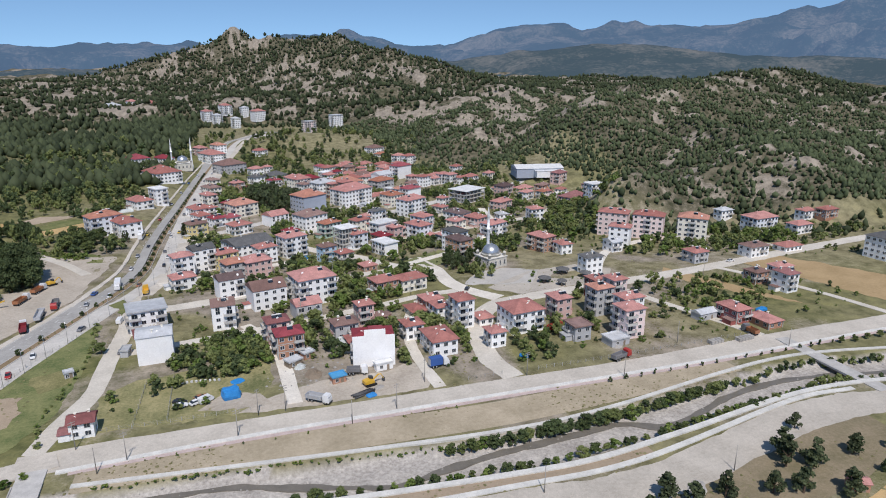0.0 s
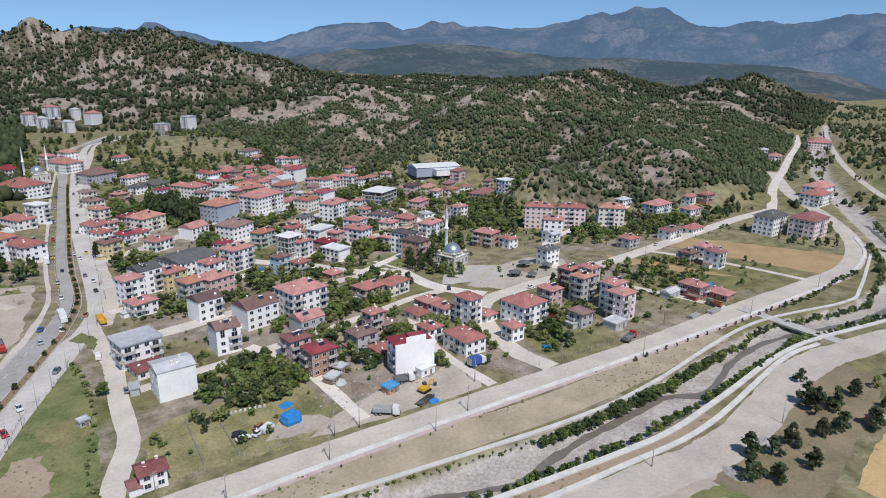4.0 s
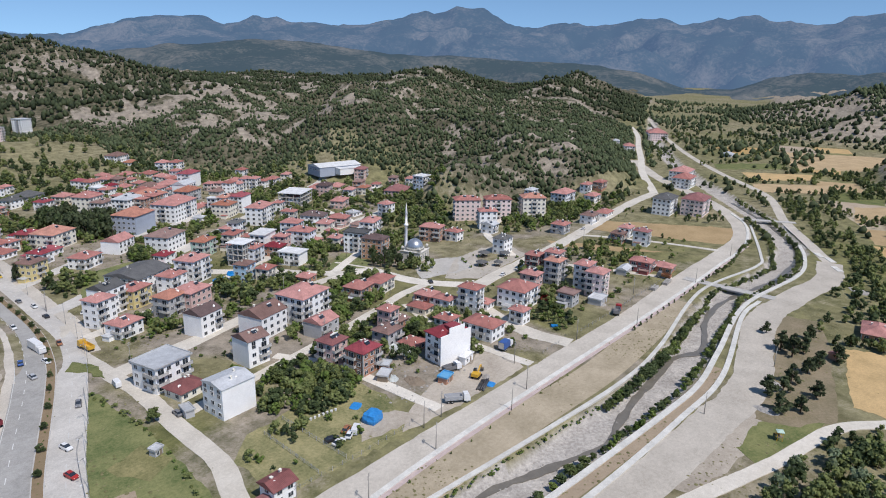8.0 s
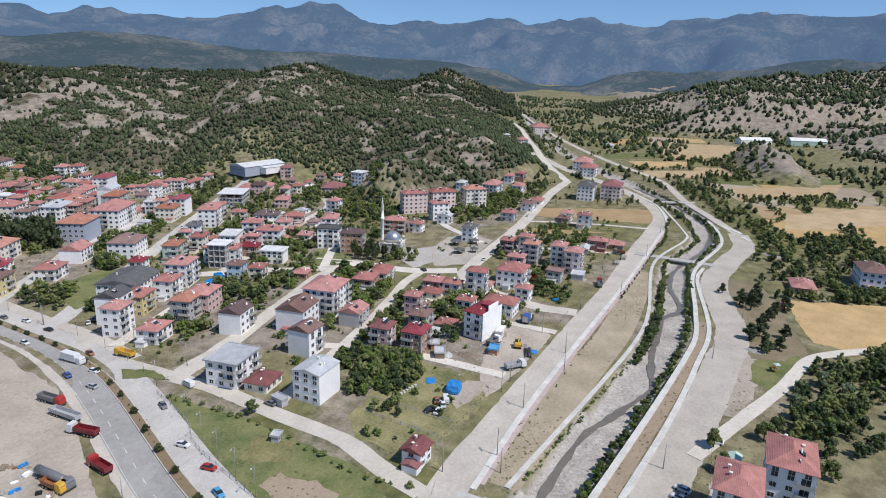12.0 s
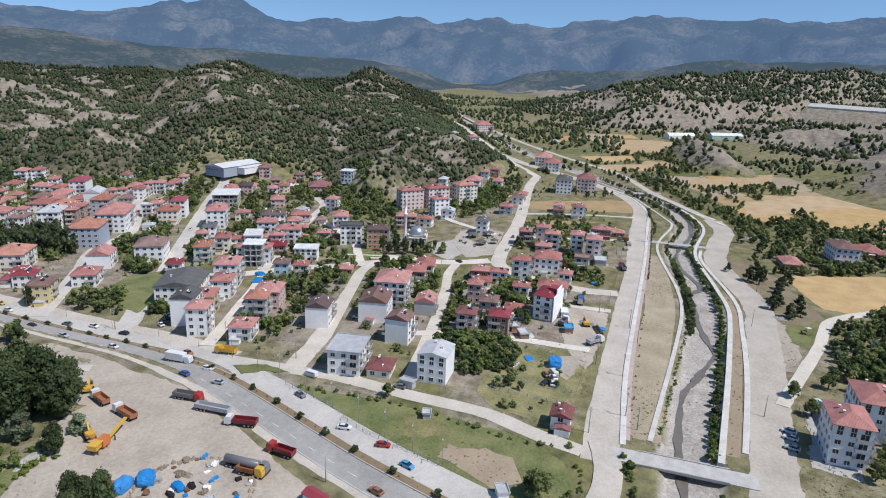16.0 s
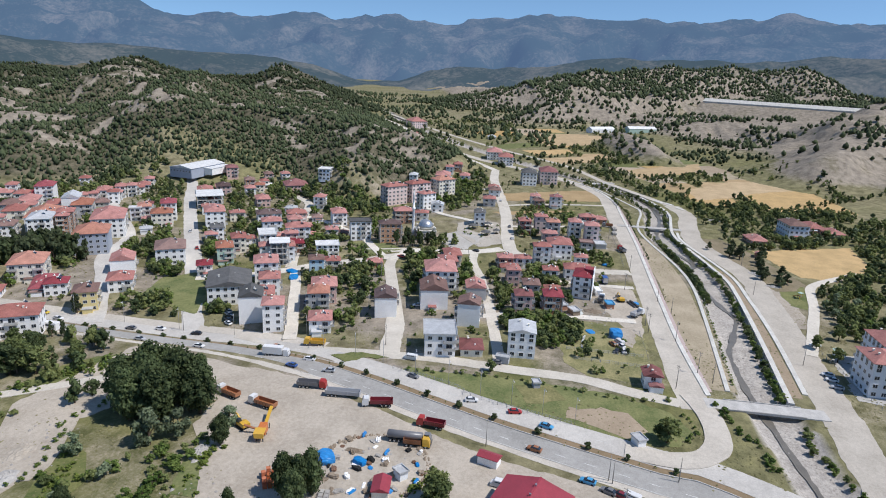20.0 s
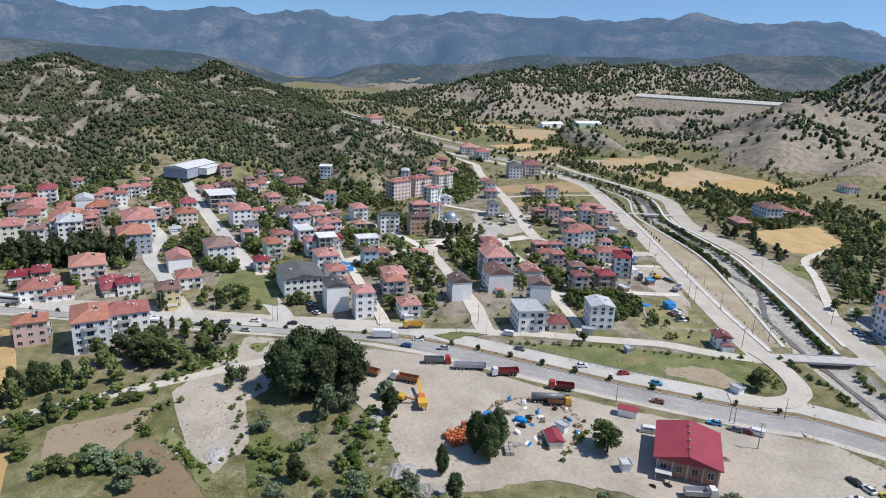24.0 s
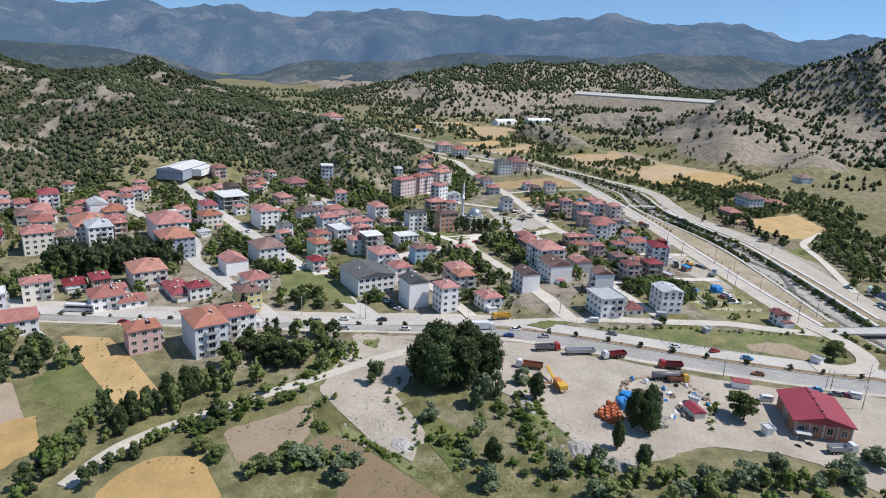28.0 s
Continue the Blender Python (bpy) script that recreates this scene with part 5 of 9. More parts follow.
house(5.2, 215.6, 9.0, 7.5, 3, 9, "hip", "crimson", "brick", 0)
house(25.9, 226.4, 8.8, 7.3, 2, 11, "hip", "brown", "grey", 0)
house(40.4, 236.1, 6.0, 6.0, 1, 12, "hip", "brown", "brick", 0)
house(50.2, 218.7, 7.0, 7.0, 2, 9, "hip", "red", "white", 0)
house(57.1, 205.6, 9.3, 12.9, 2, 7, "hip", "red", "white", 0)
house(29.1, 216.4, 7.0, 7.0, 1, 9, "hip", "red", "brick", 0)
cot = house(-52.4, 179.2, 6.2, 5.6, 1.6, 4, "gable", "maroon", "white", 0)
boxes("front_wing", [(-4.4, -0.9, 0.9, 2.8, 4.4, 2.4)], WALL["white"], cot)
wing = roof_mesh(2.8, 4.4, "gable", ROOF["maroon"], 0.3)
wing.parent, wing.location = cot, (-4.3, -0.9, 2.12)
house(-15.5, 93.5, 15.0, 10.5, 4.3, 3, "hip", "red", "bluewhite", 0)
house(-33.5, 103.6, 13.5, 9.7, 4.3, 3, "hip", "red", "bluewhite", 0)
house(198.1, 65.8, 18.8, 12.6, 3, 9, "hip", "brown", "bluewhite", 0)
house(168.6, 95.3, 15.3, 10.2, 1, 9, "hip", "red", "brick", 0)
house(221.9, 46.6, 17.6, 11.7, 1, 9, "hip", "red", "brick", 0)
house(207.0, 38.2, 15.9, 10.6, 1, 9, "hip", "red", "brick", 0)
house(29.7, 533.9, 13.9, 13.8, 4, 33, "hip", "red", "cream", 0)
house(-42.3, 467.1, 12.9, 12.8, 2, 33, "hip", "red", "white", 0)
house(-41.0, 457.5, 9.1, 10.8, 1, 33, "hip", "red", "white", 0)
house(-22.2, 479.0, 11.0, 7.3, 2, 33, "hip", "crimson", "brick", 0)
house(-29.4, 441.6, 10.9, 7.2, 1, 33, "hip", "crimson", "white", 0)
house(-29.5, 432.9, 8.4, 9.1, 2, 33, "hip", "crimson", "white", 0)
house(-91.1, 410.8, 17.6, 11.1, 4, 33, "hip", "orange", "bluewhite", 0)
house(-93.4, 431.5, 8.6, 10.3, 3, 33, "hip", "orange", "pink", 0)
house(56.1, 550.3, 8.1, 6.7, 2, 33, "hip", "red", "white", 0)
block = house(32.8, 202.8, 13.0, 8.0, 3.6, -5, "hip", "crimson", "white", 1)
boxes("fire_wall", [(0, -4.0 - 0.63, 4.9, 14.2, 0.3, 12.6)], WALL["white"], block)
boxes("raised_wall", [(0.4, -4.0 - 0.63, 12.3, 7.2, 0.3, 2.2)], WALL["white"], block)
boxes("stair_head", [(0.8, -2.4, 11.9, 5.0, 4.0, 2.4)], ROOF["crimson"], block)
house(109.8, 201.2, 7.0, 7.0, 2, 7, "flat", "brown", "grey", 0)
house(336.6, -61.7, 14.9, 12.5, 2, 9, "hip", "brown", "white", 0)
house(-78.3, 405.8, 11.9, 16.5, 3, 33, "hip", "red", "white", 0)
house(-82.2, 482.5, 11.8, 16.3, 2, 33, "hip", "red", "white", 0)
house(-71.8, 496.9, 8.6, 11.9, 4, 33, "flat", "white", "white", 0)
house(-111.9, 675.2, 15.5, 21.5, 3, 33, "hip", "crimson", "white", 0)
house(-80.0, 587.3, 22.3, 26.0, 3, 33, "hip", "red", "white", 0)
house(-90.6, 691.6, 12.7, 17.6, 2, 33, "hip", "crimson", "white", 0)
house(-61.0, 751.2, 10.3, 14.3, 3, 33, "hip", "red", "pink", 0)
house(-47.5, 718.4, 18.1, 25.1, 3, 33, "hip", "red", "white", 0)
house(-43.1, 767.3, 11.4, 15.8, 3, 33, "hip", "orange", "white", 0)
house(-27.7, 646.6, 23.9, 19.9, 3, 33, "hip", "brown", "grey", 0)
house(1.2, 742.0, 12.8, 10.6, 2, 33, "hip", "red", "white", 0)
house(-4.0, 629.4, 11.8, 9.8, 2, 33, "hip", "red", "white", 0)
house(-39.4, 578.4, 8.0, 11.1, 2, 33, "hip", "brown", "cream", 0)
house(-38.8, 543.6, 10.1, 14.0, 2, 33, "hip", "brown", "cream", 0)
house(-38.0, 497.8, 8.1, 11.2, 3, 33, "hip", "red", "cream", 0)
house(-73.3, 1088.4, 12.3, 17.1, 5, 33, "hip", "red", "white", 0)
house(-57.6, 1074.0, 10.2, 14.2, 5, 33, "hip", "tin", "white", 0)
house(-46.0, 1101.4, 13.7, 19.0, 5, 33, "hip", "red", "white", 0)
house(-29.6, 1028.9, 9.3, 12.9, 5, 33, "hip", "tin", "white", 0)
house(-17.0, 1092.1, 10.7, 8.9, 5, 33, "hip", "tin", "white", 0)
house(3.4, 1073.3, 18.2, 15.2, 5, 33, "hip", "red", "white", 0)
house(69.6, 920.9, 14.7, 12.3, 6, 33, "flat", "tin", "rose", 0)
house(114.6, 988.4, 16.1, 13.4, 6, 33, "flat", "tin", "white", 0)
house(-205.7, 1255.0, 14.2, 19.8, 2, 33, "hip", "red", "white", 0)
house(-176.9, 1253.7, 21.3, 26.0, 2, 33, "hip", "red", "white", 0)
house(-239.9, 1268.3, 21.7, 26.0, 1, 33, "hip", "tin", "white", 0)
house(-19.5, 558.7, 9.6, 8.0, 2, 33, "hip", "red", "brick", 0)
house(35.2, 523.1, 13.2, 9.0, 3, 33, "hip", "brown", "white", 0)
house(64.6, 524.1, 27.0, 18.0, 3, 33, "hip", "orange", "white", 0)
house(95.9, 524.5, 17.7, 11.8, 3, 33, "hip", "orange", "grey", 0)
house(88.3, 573.2, 15.8, 10.5, 2, 33, "hip", "brown", "grey", 0)
house(114.9, 602.4, 9.3, 7.0, 2, 33, "hip", "red", "cream", 0)
house(117.7, 592.2, 12.8, 8.5, 2, 33, "hip", "red", "cream", 0)
house(127.7, 610.1, 9.5, 7.0, 3, 33, "hip", "red", "white", 0)
house(128.5, 593.9, 14.3, 9.5, 1, 33, "hip", "crimson", "pink", 0)
house(104.3, 485.1, 11.7, 7.8, 3, 33, "hip", "orange", "white", 0)
house(149.7, 551.6, 14.3, 9.5, 2, 33, "hip", "red", "white", 0)
house(185.3, 475.5, 12.5, 9.8, 3, 33, "hip", "darkbrown", "pink", 0)
house(198.4, 460.3, 10.0, 7.6, 2, 33, "hip", "red", "white", 0)
house(127.5, 736.6, 18.1, 13.6, 2, 33, "hip", "brown", "white", 0)
house(131.1, 713.3, 12.4, 9.3, 1, 33, "hip", "orange", "white", 0)
house(139.4, 660.6, 11.7, 8.8, 3, 33, "hip", "red", "white", 0)
house(149.1, 654.7, 11.7, 8.7, 3, 33, "hip", "red", "white", 0)
house(76.9, 625.4, 14.2, 10.6, 2, 33, "hip", "red", "white", 0)
house(101.9, 650.9, 14.0, 10.5, 1, 33, "hip", "red", "cream", 0)
house(118.8, 643.9, 14.1, 10.6, 1, 33, "hip", "red", "cream", 0)
house(114.3, 609.0, 11.6, 8.7, 2, 33, "hip", "red", "white", 0)
house(128.5, 552.5, 8.3, 6.5, 2, 33, "hip", "red", "rose", 0)
house(134.8, 548.9, 6.6, 6.5, 2, 33, "hip", "red", "rose", 0)
house(182.3, 595.2, 10.2, 7.6, 2, 33, "hip", "red", "white", 0)
house(99.5, 548.7, 13.6, 10.2, 2, 33, "hip", "red", "white", 0)
house(53.2, 501.8, 6.0, 6.5, 4, 33, "hip", "red", "brick", 0)
house(75.9, 557.2, 15.9, 11.9, 2, 33, "hip", "red", "cream", 0)
house(57.4, 591.2, 10.8, 8.1, 2, 33, "flat", "white", "white", 0)
house(90.3, 494.2, 10.2, 7.6, 1, 33, "hip", "red", "cream", 0)
house(95.9, 485.7, 5.8, 6.5, 3, 33, "flat", "white", "bluewhite", 0)
house(109.9, 486.7, 7.3, 6.5, 3, 33, "hip", "maroon", "white", 0)
house(129.3, 455.5, 7.1, 6.5, 2, 33, "hip", "red", "white", 0)
house(138.5, 378.9, 8.4, 6.5, 1, 20, "hip", "brown", "white", 0)
house(259.9, 475.3, 9.5, 7.1, 2, 33, "hip", "brown", "pink", 0)
house(269.6, 464.1, 9.5, 7.1, 2, 33, "hip", "red", "white", 0)
house(215.8, 460.2, 6.0, 6.5, 2, 33, "hip", "red", "rose", 0)
house(246.1, 502.5, 12.3, 9.2, 3, 33, "hip", "maroon", "pink", 0)
house(65.9, 414.1, 6.7, 6.5, 2, 33, "hip", "red", "white", 0)
house(65.8, 389.8, 6.4, 6.5, 2, 33, "hip", "red", "white", 0)
house(96.3, 366.5, 5.3, 6.5, 1, 20, "hip", "red", "brick", 0)
house(61.2, 619.1, 12.2, 9.1, 2, 33, "hip", "red", "white", 0)
house(93.5, 605.0, 9.6, 7.2, 1, 33, "hip", "red", "white", 0)
house(125.4, 534.1, 12.1, 9.0, 1, 33, "hip", "brown", "grey", 0)
house(94.2, 476.1, 6.4, 6.5, 1, 33, "hip", "red", "grey", 0)
house(72.8, 461.9, 5.4, 6.5, 1, 33, "hip", "tin", "white", 0)
house(67.0, 592.7, 9.2, 6.9, 2, 33, "hip", "crimson", "white", 0)
house(84.3, 659.2, 11.2, 8.4, 1, 33, "hip", "red", "cream", 0)
house(122.6, 600.7, 8.9, 6.6, 1, 33, "hip", "tin", "white", 0)
house(229.6, 463.8, 7.4, 6.5, 2, 33, "hip", "red", "cream", 0)
house(166.8, 534.7, 6.7, 6.5, 2, 33, "hip", "red", "white", 0)
house(147.6, 470.2, 6.0, 6.5, 2, 33, "hip", "brown", "white", 0)
house(115.7, 376.5, 5.6, 6.5, 1, 20, "hip", "red", "brick", 0)
house(106.2, 348.7, 5.2, 6.5, 1, 20, "hip", "brown", "brick", 0)

# ---- the mosque, the hall and other lone buildings ----
SILVER = material("lead_dome", (0.62, 0.64, 0.66), 0.32, 0.75, scale=0.6, fine=2.0, vary=0)
LIME = material("pale_limestone", (0.66, 0.63, 0.56), 0.9, scale=0.5, fine=2.0, vary=0.05)


def mosque(x, y, yaw, side, wall_high, dome_r, minaret_at, minaret_high, label):
    root = new("mosque")
    root.matrix_world = pose(x, y, height1(x, y), 0, 0, yaw)
    tagged(root, label, "mosque")
    SITES.append((x, y, side * 0.75))
    boxes("wall", [(0, 0, wall_high / 2 - 0.4, side, side, wall_high + 0.8)], LIME, root)
    boxes("cornice", [(0, 0, wall_high + 0.15, side + 0.7, side + 0.7, 0.3)], WHITE_CONCRETE, root)
    drum = rings("drum", [(0, dome_r * 1.08), (1.0, dome_r * 1.05), (1.02, dome_r * 1.12), (1.2, dome_r * 1.12)], 24, LIME)
    drum.parent, drum.location = root, (0, 0, wall_high + 0.3)
    prof = [(dome_r * math.sin(a), dome_r * math.cos(a)) for a in (0, 0.2, 0.4, 0.6, 0.8, 1.0, 1.15, 1.3, 1.42, 1.52)]
    dome = rings("dome", prof, 32, SILVER)
    dome.parent, dome.location = root, (0, 0, wall_high + 1.5)
    tip = rings("finial", [(0, 0.12), (0.4, 0.22), (0.7, 0.06), (1.6, 0.03)], 8, SILVER)
    tip.parent, tip.location = root, (0, 0, wall_high + 1.5 + dome_r)
    for sx in (-1, 1):
        for sy in (-1, 1):
            small = rings("corner_turret", [(0, 0.8), (1.4, 0.8), (1.45, 0.95), (1.6, 0.9), (2.1, 0.6), (2.5, 0.1)], 12, LIME)
            small.parent, small.location = root, (sx * (side / 2 - 0.9), sy * (side / 2 - 0.9), wall_high + 0.3)
    n = 4
    for k in range(n):
        for turn, off in ((0, -side / 2), (-90, -side / 2), (180, -side / 2), (90, -side / 2)):
            m = pose(0, 0, 0, 0, 0, turn) @ pose((k + 0.5) / n * side - side / 2, off, wall_high * 0.5)
            shared(("window", (1.1, 2.6)), window_mesh(1.1, 2.6), "window", root, m)
    for mx, my in minaret_at:
        H = minaret_high
        shaft = rings("minaret", [(-0.5, 1.25), (H * 0.12, 1.25), (H * 0.17, 0.85), (H * 0.56, 0.75), (H * 0.575, 1.15), (H * 0.60, 1.2), (H * 0.601, 0.7), (H * 0.79, 0.66),
                                  (H * 0.795, 0.8), (H * 0.98, 0.08), (H, 0.03)], 14, WALL["white"])
        shaft.parent, shaft.location = root, (mx, my, 0)
    return root


mosque(110, 297, 20, 11.5, 5.4, 4.6, [(4.0, 7.2)], 29.5, "pale stone mosque with a silver dome and one slender minaret")
mosque(-70, 655, 20, 14, 7, 5.0, [(-9, 2), (9, 2)], 30, "grey stone mosque with two white minarets at the main road")


def sports_hall(x, y, yaw, w, d, h):
    root = new("sports_hall")
    root.matrix_world = pose(x, y, height1(x, y), 0, 0, yaw)
    tagged(root, "long grey hall with a white sheet-metal gable roof", "hall")
    SITES.append((x, y, w * 0.6))
    W, D = w / 2, d / 2
    v = [(-W, -D, -2), (W, -D, -2), (W, D, -2), (-W, D, -2), (-W, -D, h), (W, -D, h), (W, D, h), (-W, D, h), (-W, 0, h + 2.2), (W, 0, h + 2.2)]
    mesh_object("wall", v, [(0, 1, 5, 4), (2, 3, 7, 6), (1, 2, 6, 9, 5), (3, 0, 4, 8, 7)], WALL["bluegrey"], root)
    r = roof_mesh(w, d, "gable", ROOF["white"], 0.5)
    r.data.vertices[8].co.z = r.data.vertices[9].co.z = 2.4
    r.parent, r.location = root, (0, 0, h)
    boxes("annex", [(W * 0.35, -D - 4, 2.2, w * 0.6, 8, 5.4)], WALL["white"], root)
    boxes("annex_roof", [(W * 0.35, -D - 4, 5.05, w * 0.62, 8.6, 0.25)], ROOF["white"], root)
    for k in range(7):
        shared(("window", (1.5, 1.35)), window_mesh(1.5, 1.35), "window", root, pose(-W, 0, 0, 0, 0, -90) @ pose(-D + (k + 0.5) * d / 7, 0, h * 0.6))


sports_hall(238, 530, -8, 42, 22, 6.2)


def concrete_skeleton(x, y, yaw, w, d, floors):
    """An unfinished frame: slabs, columns and a few infill walls."""
    root = new("unfinished_building")
    root.matrix_world = pose(x, y, height1(x, y), 0, 0, yaw)
    tagged(root, "unfinished concrete frame building with open floors and pale flat roof", "building")
    SITES.append((x, y, w * 0.6))
    for k in range(floors + 1):
        wide = 1.6 if k == floors else 0.6
        slab = boxes("slab", [(0, 0, k * 3.1, w + wide, d + wide, 0.35)], CONCRETE if k < floors else ROOF["white"], root)
    nx, ny = 6, 4
    for k in range(floors):
        for i in range(nx):
            for j in range(ny):
                if k == 0 or i in (0, nx - 1) or j in (0, ny - 1):
                    shared("column", lambda: boxes("column", [(0, 0, 1.55, 0.45, 0.45, 2.75)], CONCRETE), "column", root, pose(-w / 2 + w * i / (nx - 1), -d / 2 + d * j / (ny - 1), k * 3.1))
        boxes("infill_wall", [(0, d * 0.12, k * 3.1 + 1.5, w * 0.8, 0.2, 2.7)], WALL["grey"], root)
        boxes("infill_wall", [(w * 0.1, 0, k * 3.1 + 1.5, 0.2, d * 0.7, 2.7)], WALL["grey"], root)


concrete_skeleton(152, 467, 33, 22, 17, 3)
concrete_skeleton(44.5, 361, 26, 10, 9, 4)


def workshop(x, y, yaw, w, d, h):
    root = new("workshop")
    root.matrix_world = pose(x, y, 0, 0, 0, yaw)
    tagged(root, "brick workshop with a low crimson sheet-metal gable roof", "workshop")
    SITES.append((x, y, 13))
    W, D = w / 2, d / 2
    v = [(-W, -D, 0), (W, -D, 0), (W, D, 0), (-W, D, 0), (-W, -D, h), (W, -D, h), (W, D, h), (-W, D, h), (-W, 0, h + 1.9), (W, 0, h + 1.9)]
    mesh_object("wall", v, [(0, 1, 5, 4), (2, 3, 7, 6), (1, 2, 6, 9, 5), (3, 0, 4, 8, 7)], WALL["brick"], root)
    r = roof_mesh(w, d, "gable", RED_SHEET, 0.9)
    r.data.vertices[8].co.z = r.data.vertices[9].co.z = 2.35
    r.parent, r.location = root, (0, 0, h + 0.02)
    boxes("ridge_cap", [(0, 0, h + 2.4, w + 1.8, 0.5, 0.12)], RED_SHEET, root)
    for k in range(4):
        boxes("roof_vent", [(-W + 3 + k * (w - 6) / 3, 0.0, h + 2.65, 0.5, 0.5, 0.6)], STEEL, root)
    for k in range(5):
        boxes("pilaster", [(-W - 0.1, -D + (k + 0.02) * d / 4.1, h / 2, 0.3, 0.45, h)], CONCRETE, root)
    for k in range(4):
        shared(("window", (1.7, 2.1)), window_mesh(1.7, 2.1), "window", root, pose(-W, 0, 0, 0, 0, -90) @ pose(-D + (k + 0.5) * d / 4, 0, h * 0.55))
    boxes("gate", [(0, D + 0.05, 2.0, 4.2, 0.12, 4.0)], STEEL, root)
    boxes("lean_to", [(-W - 1.6, -D * 0.3 + 8.0, 2.4, 2.8, 4.2, 0.15)], ROOF["tin"], root)
    boxes("lean_to_post", [(-W - 2.8, -D * 0.3 + 6.2, 1.2, 0.15, 0.15, 2.4)], STEEL, root)
    boxes("lean_to_post", [(-W - 2.8, -D * 0.3 + 9.8, 1.2, 0.15, 0.15, 2.4)], STEEL, root)


RED_SHEET = material("crimson_sheet", (0.36, 0.055, 0.075), 0.5, 0.0, second=(0.27, 0.045, 0.06), scale=0.15, fine=0.8, vary=0, spec=0.4)
workshop(-134.5, 214.5, -15, 18.0, 15.5, 5.2)

# ---- trees ----
def leaf_crown(name, clumps, quads, size, mat, seed):
    """A crown of loose leaf clumps: little faces strewn through uneven clumps, with gaps between."""
    rnd = np.random.RandomState(seed)
    c = np.array([q[:3] for q in clumps])
    r = np.array([q[3] for q in clumps])
    which = rnd.choice(len(clumps), quads, p=r ** 2 / (r ** 2).sum())
    d = rnd.normal(size=(quads, 3))
    d /= np.linalg.norm(d, axis=1, keepdims=True)
    rad = r[which] * (0.55 + 0.5 * rnd.rand(quads))
    p = c[which] + d * rad[:, None] * np.array([1, 1, 0.8])
    nrm = d + 0.7 * rnd.normal(size=(quads, 3)) + np.array([0, 0, 0.35])
    nrm /= np.linalg.norm(nrm, axis=1, keepdims=True)
    a = np.cross(nrm, rnd.normal(size=(quads, 3)))
    a /= np.linalg.norm(a, axis=1, keepdims=True)
    b = np.cross(nrm, a)
    s = size * (0.6 + 0.8 * rnd.rand(quads, 1))
    v = np.stack([p - a * s, p - b * s * 0.7, p + a * s, p + b * s * 0.7], 1).reshape(-1, 3).tolist()
    f = np.arange(quads * 4).reshape(-1, 4).tolist()
    for cx, cy, cz, cr in clumps:
        o = len(v)
        k = 0.62 * cr
        v += [(cx + k * math.cos(t) * rnd.uniform(0.8, 1.1), cy + k * math.sin(t) * rnd.uniform(0.8, 1.1), cz) for t in (0.2, 1.5, 2.7, 4.0, 5.2)]
        v += [(cx, cy, cz + k * 0.9), (cx, cy, cz - k * 0.8)]
        for j in range(5):
            f += [(o + j, o + (j + 1) % 5, o + 5), (o + (j + 1) % 5, o + j, o + 6)]
    return mesh_object(name, v, f, mat)


def crown_mesh(kind, variant):
    """Unit crown: 1 m high from base to tip, about 1 m wide; scaled on placing."""
    def make():
        rnd = random.Random(len(kind) * 13 + variant)
        clumps = []
        if kind == "pine":
            for k in range(22):
                t = rnd.random() ** 0.8
                w = 0.44 * (1 - t) ** 0.75 + 0.05
                a = rnd.uniform(0, 6.283)
                q = w * rnd.uniform(0.3, 0.85)
                clumps.append((q * math.cos(a), q * math.sin(a), 0.12 + 0.86 * t, 0.10 + 0.09 * (1 - t)))
            return leaf_crown("crown", clumps, 800, 0.055, LEAF["pine"], variant)
        if kind == "poplar":
            for k in range(120):
                t = rnd.random()
                w = 0.42 * math.sin(math.pi * (0.12 + 0.8 * t)) ** 0.7
                a = rnd.uniform(0, 6.283)
                q = w * rnd.uniform(0.2, 0.9)
                clumps.append((q * math.cos(a), q * math.sin(a), 0.08 + 0.84 * t, rnd.uniform(0.13, 0.2)))
            return leaf_crown("crown", clumps, 5200, 0.033, LEAF["dark"], variant)
        n = {"bush": 12}.get(kind, 20)
        for k in range(n):
            a, t = rnd.uniform(0, 6.283), rnd.random()
            w = 0.40 * math.sqrt(max(0.05, 1 - (2 * t - 0.8) ** 2 * 0.7))
            q = w * math.sqrt(rnd.random())
            clumps.append((q * math.cos(a), q * math.sin(a), 0.14 + 0.74 * t, rnd.uniform(0.12, 0.21)))
        return leaf_crown("crown", clumps, {"bush": 520}.get(kind, 1500), {"bush": 0.072}.get(kind, 0.05), LEAF[kind], variant)
    return make


def trunk_mesh():
    """A tapered trunk that forks into four limbs, 1 m to the crown's middle."""
    bm = bmesh.new()
    def limb(a, b, r0, r1):
        a, b = Vector(a), Vector(b)
        q = (b - a).to_track_quat("Z", "Y").to_matrix().to_4x4()
        m = Matrix.Translation((a + b) / 2) @ q
        bmesh.ops.create_cone(bm, cap_ends=True, segments=6, radius1=r0, radius2=r1, depth=(b - a).length, matrix=m)
    limb((0, 0, -0.1), (0.01, 0, 0.42), 0.05, 0.036)
    limb((0.01, 0, 0.40), (-0.02, 0.02, 0.95), 0.035, 0.012)
    for k in range(4):
        a = k * 1.6 + 0.3
        limb((0.005, 0, 0.36 + 0.05 * k), (0.24 * math.cos(a), 0.24 * math.sin(a), 0.68 + 0.05 * k), 0.026, 0.008)
    me = bpy.data.meshes.new("trunk")
    bm.to_mesh(me)
    bm.free()
    me.materials.append(BARK)
    return new("trunk", me)


